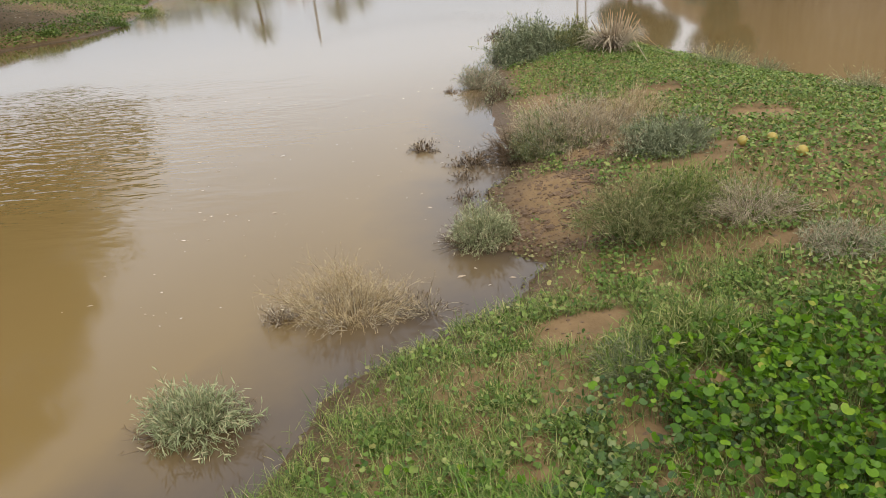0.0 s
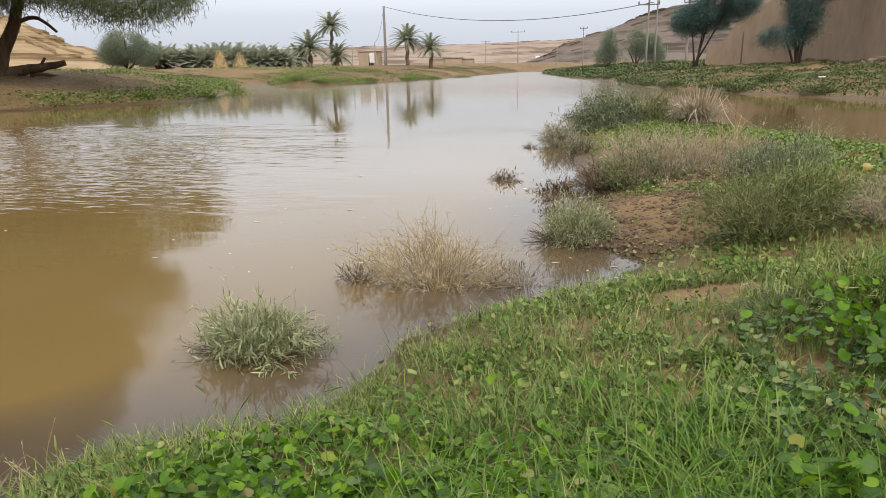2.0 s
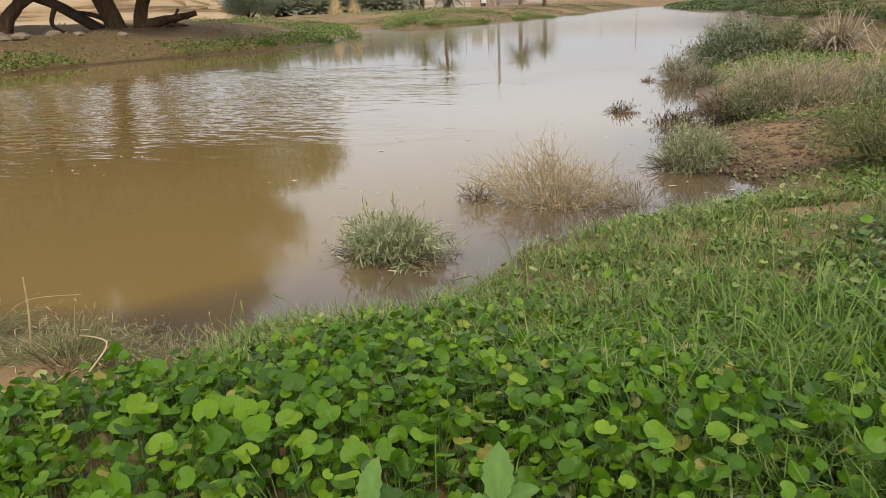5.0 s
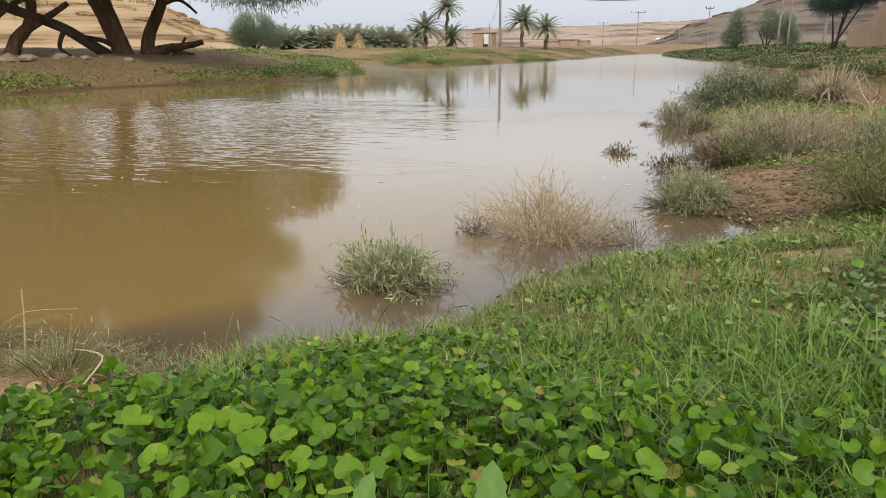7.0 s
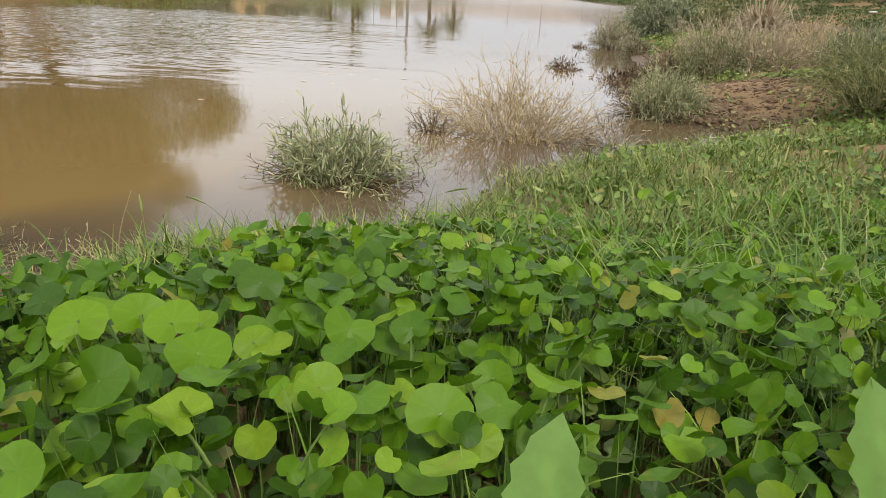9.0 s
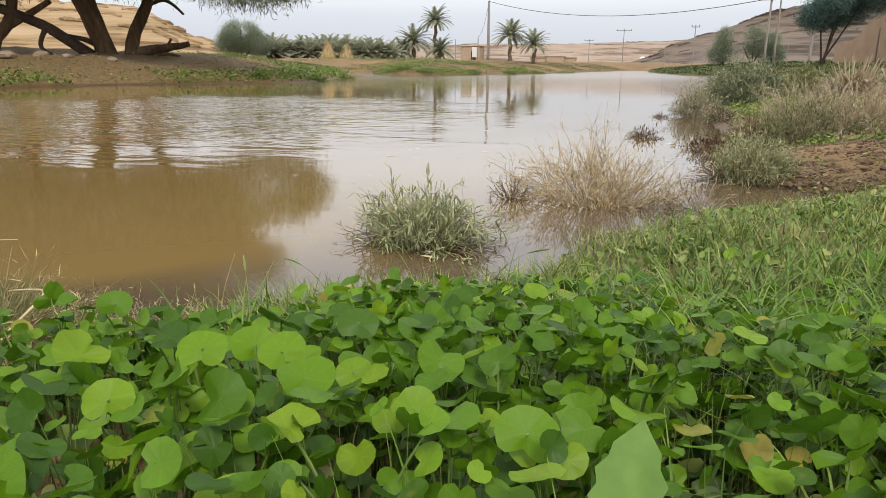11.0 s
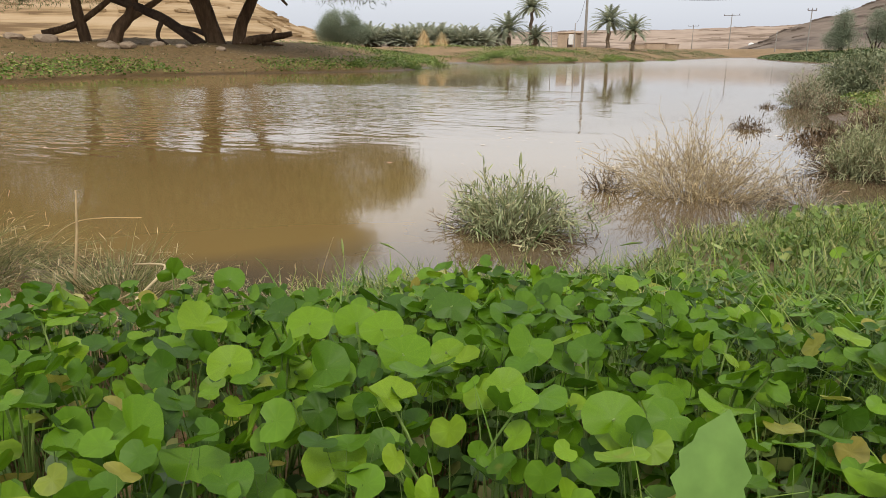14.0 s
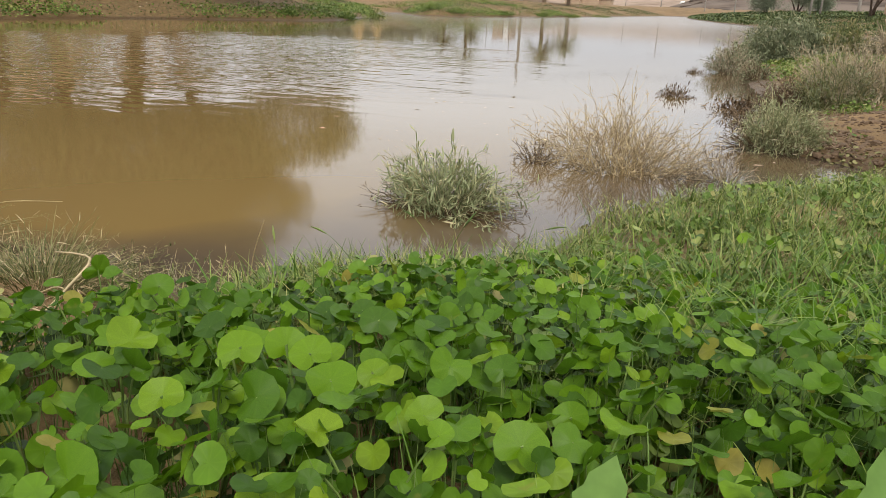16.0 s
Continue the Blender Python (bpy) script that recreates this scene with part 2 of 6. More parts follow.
M_WALL = rocky("mud_plaster", [(0.3, (0.25, 0.175, 0.118)), (0.5, (0.34, 0.25, 0.175)), (0.72, (0.42, 0.32, 0.235))], 0.22, 2.4, 0.5, 0.05, stretch=(1, 1, 0.4))
M_PLINTH = rocky("damp_plaster_base", [(0.3, (0.20, 0.125, 0.08)), (0.7, (0.31, 0.205, 0.135))], 0.5, 4.0, 0.5, 0.05)
M_POLE = rocky("weathered_pole_wood", [(0.3, (0.20, 0.18, 0.155)), (0.7, (0.36, 0.33, 0.29))], 2.0, 12.0, 0.4, 0.02, stretch=(1, 1, 0.1))
M_WIRE, _t, _b = mat_base("dull_cable", 0.5, 0.4)
_b.inputs["Base Color"].default_value = (0.10, 0.10, 0.11, 1)
M_IRON = rocky("rusted_steel", [(0.3, (0.10, 0.08, 0.07)), (0.7, (0.22, 0.19, 0.17))], 4.0, 20.0, 0.3, 0.01, 0.6)
M_WHITE = rocky("chalky_white_paint", [(0.3, (0.62, 0.60, 0.56)), (0.7, (0.80, 0.79, 0.76))], 1.0, 6.0, 0.2, 0.01, 0.6)
M_MUDBRICK = rocky("mud_brick_house", [(0.3, (0.33, 0.24, 0.165)), (0.7, (0.49, 0.375, 0.265))], 0.8, 5.0, 0.4, 0.03)
M_STACK = rocky("orange_straw_stack", [(0.3, (0.36, 0.22, 0.10)), (0.7, (0.60, 0.43, 0.22))], 1.5, 9.0, 0.9, 0.08)
M_FOAM, _t, _b = mat_base("floating_scum", 0.7, 0.3)
_r = ramp_node(_t, [(0.0, (0.32, 0.23, 0.14)), (0.6, (0.55, 0.45, 0.33)), (1.0, (0.78, 0.72, 0.62))])
_g = _t.nodes.new("ShaderNodeNewGeometry")
_t.links.new(_g.outputs["Random Per Island"], _r.inputs[0])
_t.links.new(_r.outputs[0], _b.inputs["Base Color"])

# gourd rind: yellow with green mottled stripes
M_GOURD, _t, _b = mat_base("gourd_rind", 0.45, 0.4)
_n = noise_node(_t, 14, 3)
_wv = _t.nodes.new("ShaderNodeTexWave")
_wv.inputs["Scale"].default_value, _wv.inputs["Distortion"].default_value = 9.0, 3.0
_co = _t.nodes.new("ShaderNodeTexCoord")
_t.links.new(_co.outputs["Object"], _wv.inputs["Vector"])
_r = ramp_node(_t, [(0.35, (0.34, 0.25, 0.045)), (0.7, (0.40, 0.32, 0.09)), (0.9, (0.20, 0.22, 0.06))])
_t.links.new(_wv.outputs["Fac"], _r.inputs[0])
_t.links.new(mix_col(_t, _n.outputs[0], _r.outputs[0], (0.38, 0.28, 0.065)), _b.inputs["Base Color"])

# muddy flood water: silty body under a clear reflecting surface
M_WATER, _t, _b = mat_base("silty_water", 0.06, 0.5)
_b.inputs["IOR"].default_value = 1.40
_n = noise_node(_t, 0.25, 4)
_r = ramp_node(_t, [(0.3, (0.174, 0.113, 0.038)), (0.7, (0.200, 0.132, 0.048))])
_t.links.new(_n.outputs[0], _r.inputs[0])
_dp = _t.nodes.new("ShaderNodeAttribute")      # darker near shore: shallow mud plus the dim reflection there, painted into the colour
_dp.attribute_name = "offshore"
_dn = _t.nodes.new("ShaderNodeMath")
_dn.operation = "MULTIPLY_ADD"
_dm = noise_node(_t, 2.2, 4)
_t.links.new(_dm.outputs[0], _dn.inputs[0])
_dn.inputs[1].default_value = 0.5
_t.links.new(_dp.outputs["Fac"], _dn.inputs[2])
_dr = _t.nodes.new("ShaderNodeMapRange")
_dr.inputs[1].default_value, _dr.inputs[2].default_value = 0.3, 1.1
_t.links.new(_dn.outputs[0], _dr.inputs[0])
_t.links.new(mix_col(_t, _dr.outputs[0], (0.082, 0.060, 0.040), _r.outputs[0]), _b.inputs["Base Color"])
_n1 = noise_node(_t, 5.2, 2, 0.45, stretch=(0.6, 1.35, 1))
_n2 = noise_node(_t, 0.9, 2, 0.5)
_pt = noise_node(_t, 0.5, 3, 0.5, stretch=(0.8, 1.6, 1))
_gp = _t.nodes.new("ShaderNodeNewGeometry")
_mp = _t.nodes.new("ShaderNodeMapping")      # breeze patch off the left bank
_mp.inputs["Location"].default_value, _mp.inputs["Scale"].default_value = (8.1 / 5.4, -7.0 / 5.4, 0), (1 / 5.4, 1 / 5.4, 1)
_t.links.new(_gp.outputs["Position"], _mp.inputs[0])
_ln = _t.nodes.new("ShaderNodeVectorMath")
_ln.operation = "LENGTH"
_t.links.new(_mp.outputs[0], _ln.inputs[0])
_ad = _t.nodes.new("ShaderNodeMath")
_ad.operation = "ADD"
_t.links.new(_ln.outputs["Value"], _ad.inputs[0])
_t.links.new(_pt.outputs[0], _ad.inputs[1])
_mk = _t.nodes.new("ShaderNodeMapRange")
_mk.inputs[1].default_value, _mk.inputs[2].default_value = 1.1, 1.65
_mk.inputs["To Min"].default_value, _mk.inputs["To Max"].default_value = 1.6, 0.03
_t.links.new(_ad.outputs[0], _mk.inputs[0])
_m1 = _t.nodes.new("ShaderNodeMath")
_m1.operation = "MULTIPLY"
_t.links.new(_n1.outputs[0], _m1.inputs[0])
_t.links.new(_mk.outputs[0], _m1.inputs[1])
_m2 = _t.nodes.new("ShaderNodeMath")
_m2.operation = "MULTIPLY_ADD"
_t.links.new(_n2.outputs[0], _m2.inputs[0])
_m2.inputs[1].default_value = 0.07
_t.links.new(_m1.outputs[0], _m2.inputs[2])
bump(_t, _b, _m2.outputs[0], 0.6, 0.02)
_sy = _t.nodes.new("ShaderNodeSeparateXYZ")      # the far reach is ruffled by wind
_t.links.new(_gp.outputs["Position"], _sy.inputs[0])
_fr = _t.nodes.new("ShaderNodeMapRange")
_fr.inputs[1].default_value, _fr.inputs[2].default_value = 14.0, 48.0
_fr.inputs["To Min"].default_value, _fr.inputs["To Max"].default_value = 0.05, 0.17
_t.links.new(_sy.outputs["Y"], _fr.inputs[0])
_t.links.new(_fr.outputs[0], _b.inputs["Roughness"])

# ground: red-brown silt, wetter and smoother at the waterline, sandier further off
M_GROUND, _t, _b = mat_base("silt_ground", 0.85, 0.25)
_n1, _n2, _n3 = noise_node(_t, 0.5, 6, 0.6), noise_node(_t, 7.0, 6, 0.65), noise_node(_t, 90.0, 4, 0.6)
_r1 = ramp_node(_t, [(0.3, (0.120, 0.074, 0.032)), (0.55, (0.215, 0.136, 0.062)), (0.75, (0.30, 0.195, 0.095))])
_t.links.new(_n2.outputs[0], _r1.inputs[0])
_r2 = ramp_node(_t, [(0.35, (0.145, 0.092, 0.040)), (0.65, (0.27, 0.175, 0.082))])
_t.links.new(_n1.outputs[0], _r2.inputs[0])
_c = mix_col(_t, 0.5, _r1.outputs[0], _r2.outputs[0])
_gm = _t.nodes.new("ShaderNodeNewGeometry")
_sx = _t.nodes.new("ShaderNodeSeparateXYZ")
_t.links.new(_gm.outputs["Position"], _sx.inputs[0])
_wz = _t.nodes.new("ShaderNodeMath")
_wz.operation = "MULTIPLY_ADD"
_t.links.new(_n2.outputs[0], _wz.inputs[0])
_wz.inputs[1].default_value = -0.05
_t.links.new(_sx.outputs["Z"], _wz.inputs[2])
_wet = _t.nodes.new("ShaderNodeMapRange")
_wet.inputs[1].default_value, _wet.inputs[2].default_value = 0.0, 0.06
_wet.inputs["To Min"].default_value, _wet.inputs["To Max"].default_value = 1.0, 0.0
_t.links.new(_wz.outputs[0], _wet.inputs[0])
# dark trodden soil and leaf litter under the trees
_lm = _t.nodes.new("ShaderNodeMapping")
_lm.inputs["Location"].default_value, _lm.inputs["Scale"].default_value = (22 / 8.0, -20 / 12.0, 0), (1 / 8.0, 1 / 12.0, 0)
_t.links.new(_gm.outputs["Position"], _lm.inputs[0])
_ll = _t.nodes.new("ShaderNodeVectorMath")
_ll.operation = "LENGTH"
_t.links.new(_lm.outputs[0], _ll.inputs[0])
_la = _t.nodes.new("ShaderNodeMath")
_la.operation = "ADD"
_t.links.new(_ll.outputs["Value"], _la.inputs[0])
_t.links.new(_n1.outputs[0], _la.inputs[1])
_lr = _t.nodes.new("ShaderNodeMapRange")
_lr.inputs[1].default_value, _lr.inputs[2].default_value = 1.2, 1.7
_lr.inputs["To Min"].default_value, _lr.inputs["To Max"].default_value = 0.9, 0.0
_t.links.new(_la.outputs[0], _lr.inputs[0])
_lc = ramp_node(_t, [(0.35, (0.108, 0.070, 0.030)), (0.65, (0.235, 0.157, 0.070))])
_t.links.new(_n2.outputs[0], _lc.inputs[0])
_c = mix_col(_t, _lr.outputs[0], _c, _lc.outputs[0])
_c = mix_col(_t, _wet.outputs[0], _c, (0.095, 0.058, 0.026))
_t.links.new(_c, _b.inputs["Base Color"])
_rg = _t.nodes.new("ShaderNodeMapRange")
_rg.inputs["To Min"].default_value, _rg.inputs["To Max"].default_value = 0.88, 0.52
_t.links.new(_wet.outputs[0], _rg.inputs[0])
_t.links.new(_rg.outputs[0], _b.inputs["Roughness"])
_mh = _t.nodes.new("ShaderNodeMath")
_mh.operation = "MULTIPLY_ADD"
_t.links.new(_n3.outputs[0], _mh.inputs[0])
_mh.inputs[1].default_value = 0.25
_t.links.new(_n2.outputs[0], _mh.inputs[2])
bump(_t, _b, _mh.outputs[0], 0.7, 0.03)

def hill_mat(name, low, mid, high, layer):
    """Bare desert rock in level beds, with scree between."""
    m, t, b = mat_base(name, 0.95, 0.1)
    n = noise_node(t, 0.05, 8, 0.65)
    n2 = noise_node(t, 0.35, 4, 0.6, stretch=(0.12, 0.12, layer))
    r = ramp_node(t, [(0.42, low), (0.47, mid), (0.56, high)])
    f = t.nodes.new("ShaderNodeMath")
    f.operation = "MULTIPLY_ADD"
    t.links.new(n2.outputs[0], f.inputs[0])
    f.inputs[1].default_value = 0.75
    h = t.nodes.new("ShaderNodeMath")
    h.operation = "MULTIPLY"
    h.inputs[1].default_value = 0.25
    t.links.new(n.outputs[0], h.inputs[0])
    t.links.new(h.outputs[0], f.inputs[2])
    t.links.new(f.outputs[0], r.inputs[0])
    t.links.new(r.outputs[0], b.inputs["Base Color"])
    bump(t, b, n2.outputs[0], 0.8, 0.6)
    return m


M_HILL_GREY = hill_mat("grey_brown_rock", (0.070, 0.054, 0.042), (0.132, 0.102, 0.080), (0.180, 0.142, 0.112), 1.6)
M_HILL_SAND = hill_mat("yellow_sandstone", (0.150, 0.096, 0.050), (0.305, 0.210, 0.112), (0.385, 0.280, 0.165), 3.0)
# pinkish rock with the skyline haze mixed into its colour
M_HILL_FAR = hill_mat("hazed_pink_rock", (0.17, 0.125, 0.092), (0.270, 0.204, 0.155), (0.34, 0.265, 0.205), 2.0)


# ---- mesh helpers ----
rng = np.random.default_rng(7)


def mesh(name, V, F, mat, smooth=False, uv=None):
    me = bpy.data.meshes.new(name)
    V = np.asarray(V, float)
    F = F if isinstance(F, list) else np.asarray(F).tolist()
    me.from_pydata(V.tolist(), [], F)
    me.materials.append(mat)
    if smooth:
        me.polygons.foreach_set("use_smooth", [True] * len(me.polygons))
    if uv is not None:
        li = np.empty(len(me.loops), int)
        me.loops.foreach_get("vertex_index", li)
        me.uv_layers.new(name="leaf").data.foreach_set("uv", np.asarray(uv, float)[li].ravel())
    me.update()
    return me


def part(name, me, parent, label="", at=None):
    ob = new(name, me)
    ob.parent = parent
    if at is not None:
        ob.matrix_basis = at
    if label:
        ob["label"] = label
    return ob


def thing(name, label, category, x, y, z=0.0, group="", kind=""):
    e = new(name)
    e.empty_display_size = 0.1
    e.location = (x, y, z)
    return tagged(e, label, category, group, kind)


class Bag:
    """Collects alike pieces into one vertex and face list."""

    def __init__(self):
        self.v, self.f, self.n = [], [], 0

    def add(self, V, F):
        V = np.asarray(V, float).reshape(-1, 3)
        F = np.asarray(F)
        self.v.append(V)
        self.f.extend((F + self.n).tolist())
        self.n += len(V)

    def mesh(self, name, mat, smooth=False):
        return mesh(name, np.concatenate(self.v), self.f, mat, smooth)


def spread(tv, tf, R, T):
    """Copies of a template (verts tv, faces tf), each turned and scaled by R and moved by T."""
    tv, tf = np.asarray(tv, float), np.asarray(tf)
    V = np.einsum("nij,kj->nki", R, tv) + T[:, None, :]
    F = tf[None] + (np.arange(len(T)) * len(tv))[:, None, None]
    return V.reshape(-1, 3), F.reshape(-1, tf.shape[1])


def turns(yaw, tilt, roll, s):
    """Turn matrices: roll about the leaf's length (y), tilt up or down, yaw about z; times a size."""
    cy, sy, ct, st, cr, sr = np.cos(yaw), np.sin(yaw), np.cos(tilt), np.sin(tilt), np.cos(roll), np.sin(roll)
    o, i = np.zeros_like(yaw), np.ones_like(yaw)
    Z = np.stack([np.stack([cy, -sy, o], -1), np.stack([sy, cy, o], -1), np.stack([o, o, i], -1)], -2)
    X = np.stack([np.stack([i, o, o], -1), np.stack([o, ct, -st], -1), np.stack([o, st, ct], -1)], -2)
    Y = np.stack([np.stack([cr, o, sr], -1), np.stack([o, i, o], -1), np.stack([-sr, o, cr], -1)], -2)
    return Z @ X @ Y * np.asarray(s).reshape(-1, 1, 1)


def curls(base, yaw, lean, length, bend, segs, width, sides=2):
    """Bent blades (sides 2) or stems (sides 3): from base points, leaning out from upright by lean and bending over by bend."""
    n = len(base)
    out = np.stack([np.cos(yaw), np.sin(yaw), np.zeros(n)], -1)
    side = np.stack([-np.sin(yaw), np.cos(yaw), np.zeros(n)], -1)
    P, ang = [base], lean.copy()
    for k in range(segs):
        step = (length / segs)[:, None]
        P.append(P[-1] + step * (np.sin(ang)[:, None] * out + np.cos(ang)[:, None] * np.array([0, 0, 1.0])))
        ang = ang + bend / segs
    w = [width * (1 - 0.85 * (k / segs) ** 1.5) for k in range(segs + 1)]
    rows = []
    for k in range(segs + 1):
        wk = w[k][:, None]
        if sides == 2:
            rows.append(np.stack([P[k] - side * wk, P[k] + side * wk], 1))
        else:
            rows.append(np.stack([P[k] + side * wk, P[k] - side * wk * 0.5 + out * wk * 0.87, P[k] - side * wk * 0.5 - out * wk * 0.87], 1))
    V = np.stack(rows, 1).reshape(n, -1, 3)
    F = []
    m = 2 if sides == 2 else 3
    for k in range(segs):
        for j in range(1 if sides == 2 else 3):
            a, b = k * m + j, k * m + (j + 1) % m
            F.append((a, b, b + m, a + m))
    F = (np.array(F)[None] + (np.arange(n) * V.shape[1])[:, None, None]).reshape(-1, 4)
    return V.reshape(-1, 3), F, np.stack(P, 1)


def tube(path, radii, sides=8, rough=0.0, seed=0):
    """A round limb along a path; its ends are closed."""
    g = np.random.default_rng(seed)
    path, n = [Vector(p) for p in path], len(path)
    V, F = [], []
    for k, p in enumerate(path):
        d = (path[min(k + 1, n - 1)] - path[max(k - 1, 0)]).normalized()
        a = d.orthogonal().normalized() if k == 0 else (a - d * a.dot(d)).normalized()
        b = d.cross(a)
        for j in range(sides):
            t = 2 * math.pi * j / sides
            r = radii[k] * (1 + rough * g.uniform(-1, 1))
            V.append(p + (a * math.cos(t) + b * math.sin(t)) * r)
    for k in range(n - 1):
        for j in range(sides):
            F.append((k * sides + j, k * sides + (j + 1) % sides, (k + 1) * sides + (j + 1) % sides, (k + 1) * sides + j))
    V += [path[0], path[-1]]
    for j in range(sides):
        F.append((len(V) - 2, (j + 1) % sides, j))
        F.append((len(V) - 1, (n - 1) * sides + j, (n - 1) * sides + (j + 1) % sides))
    return [tuple(v) for v in V], F


def smooth_path(pts, n):
    """Points along a rounded line through pts."""
    pts = np.asarray(pts, float)
    k = len(pts)
    out = []
    for u in np.linspace(0, k - 1, n):
        i = min(int(u), k - 2)
        f = u - i
        p0, p1, p2, p3 = pts[max(i - 1, 0)], pts[i], pts[i + 1], pts[min(i + 2, k - 1)]
        out.append(0.5 * (2 * p1 + (p2 - p0) * f + (2 * p0 - 5 * p1 + 4 * p2 - p3) * f**2 + (3 * p1 - p0 - 3 * p2 + p3) * f**3))
    return np.array(out)


def stone_mesh(name, r, mat, seed, flat=0.7, sub=2):
    bm = bmesh.new()
    bmesh.ops.create_icosphere(bm, subdivisions=sub, radius=r)
    off = Vector((seed * 3.1, seed * 1.7, seed * 0.9))
    for v in bm.verts:
        d = noise.noise(v.co / r * 0.9 + off) * 0.45 + noise.noise(v.co / r * 2.6 + off) * 0.15
        v.co *= 1 + d
        v.co.z *= flat
    me = bpy.data.meshes.new(name)
    bm.to_mesh(me)
    bm.free()
    me.materials.append(mat)
    return me


def vnoise(x, y, s, seed=0):
    """Smooth value noise in 0..1, for arrays."""
    x, y = np.asarray(x, float) * s + seed * 17.3, np.asarray(y, float) * s - seed * 9.1
    xi, yi = np.floor(x), np.floor(y)
    fx, fy = x - xi, y - yi
    fx, fy = fx * fx * (3 - 2 * fx), fy * fy * (3 - 2 * fy)

    def h(a, b):
        q = np.sin(a * 127.1 + b * 311.7 + seed * 74.7) * 43758.5453
        return q - np.floor(q)

    return (h(xi, yi) * (1 - fx) + h(xi + 1, yi) * fx) * (1 - fy) + (h(xi, yi + 1) * (1 - fx) + h(xi + 1, yi + 1) * fx) * fy


def sstep(a, b, v):
    t = np.clip((v - a) / (b - a), 0, 1)
    return t * t * (3 - 2 * t)


# ---- the pond's outline and the lie of the land; the water stands at z = 0 ----
NEAR_SHORE = [(-12, -1.2), (-6, 0.8), (-3.2, 1.45), (-2.13, 1.63), (-1.63, 1.74), (-1.36, 1.70), (-1.2, 1.92), (-0.95, 2.06), (-0.66, 2.3), (-0.58, 2.6),
              (-0.52, 2.9), (-0.35, 3.15), (-0.13, 3.42), (0.05, 3.58), (0.25, 3.8), (0.42, 4.04), (0.52, 4.24), (0.3, 4.36), (0.15, 4.47),
              (0.07, 4.98), (-0.02, 5.5), (0.3, 6.0), (0.12, 6.65), (-0.02, 7.6), (-0.08, 9.0), (-0.28, 12), (0.3, 13.6), (1.4, 13.4), (2.2, 11.9), (3.05, 9.6),
              (3.71, 8.5), (4.0, 8.0), (5.2, 6.4), (6.5, 5.2), (8.0, 5.0)]
FAR_SHORE = [(9.2, 6.5), (8.8, 10), (8.0, 15), (7.3, 19.7), (6.46, 22.2), (4.7, 25), (4.25, 28), (2.4, 31), (1.0, 42.8), (-1.9, 54), (-6, 80), (-8.5, 112),
             (-11.5, 116), (-12, 96), (-13.6, 60), (-15.4, 45), (-16.6, 40), (-19.3, 40), (-25, 49), (-26.5, 50), (-20.5, 37), (-17.4, 31), (-14.6, 24),
             (-14.6, 22), (-15.8, 20), (-17.4, 17.5), (-18, 14), (-17, 11), (-16, 5), (-15.5, -3)]
POND = np.array(NEAR_SHORE + FAR_SHORE, float)


def shore_dist(x, y):
    """Metres from the waterline: above 0 on land, below 0 in the water."""
    x, y = np.asarray(x, float), np.asarray(y, float)
    best = np.full(x.shape, 1e9)
    inside = np.zeros(x.shape, bool)
    for (ax, ay), (bx, by) in zip(POND, np.roll(POND, -1, axis=0)):
        dx, dy = bx - ax, by - ay
        t = np.clip(((x - ax) * dx + (y - ay) * dy) / (dx * dx + dy * dy), 0, 1)
        best = np.minimum(best, np.hypot(x - ax - t * dx, y - ay - t * dy))
        if ay != by:
            inside ^= ((ay > y) != (by > y)) & (x < (bx - ax) * (y - ay) / (by - ay) + ax)
    return np.where(inside, -best, best)


def height(x, y, d=None):
    x, y = np.asarray(x, float), np.asarray(y, float)
    d = shore_dist(x, y) if d is None else d
    wob = (vnoise(x, y, 2.2, 1) - 0.5) * 0.12 + (vnoise(x, y, 6.0, 2) - 0.5) * 0.05
    dn = d + wob
    near = 0.30 * (1 - np.exp(-np.maximum(dn, 0) / 1.2)) + 0.09 * np.exp(-(((x - 1.9) / 1.3) ** 2 + ((y - 5.0) / 1.6) ** 2))
    amp = 1.22 - 0.42 * sstep(-9, -2, x)
    far = amp * (1 - np.exp(-np.maximum(d, 0) / 4.0)) + 0.35 * sstep(12, 60, d) + 0.35 * sstep(8, 18, d) * sstep(-6, 0, x)
    w = sstep(6.0, 9.5, np.hypot((x - 0.5) / 0.62, (y - 4.5) / 1.15)) * sstep(-4, 4, y + np.abs(x) * 0.8)
    land = near * (1 - w) + far * w
    land = land + np.where(dn > 0, np.minimum(dn, 0.6) * ((vnoise(x, y, 1.3, 3) - 0.5) * 0.08 + (vnoise(x, y, 9.0, 4) - 0.5) * 0.05 + (vnoise(x, y, 25.0, 5) - 0.5) * 0.022), 0)
    land = land + w * np.minimum(np.maximum(d, 0), 5) * ((vnoise(x, y, 0.35, 6) - 0.5) * 0.07 + (vnoise(x, y, 1.1, 7) - 0.5) * 0.05 + (vnoise(x, y, 3.1, 9) - 0.5) * 0.02)
    bed = np.maximum(dn * 0.16, -0.5)
    return np.where(dn > 0, land + 0.004, bed)


def stops_axis(lo, hi, a, b, fine, grow):
    """Grid lines: fine between a and b, ever wider towards lo and hi."""
    mid = list(np.arange(a, b + 1e-6, fine))
    s, v = fine, b
    while v < hi:
        s *= grow
        v += s
        mid.append(v)
    s, v = fine, a
    while v > lo:
        s *= grow
        v -= s
        mid.insert(0, v)
    return np.array(mid)


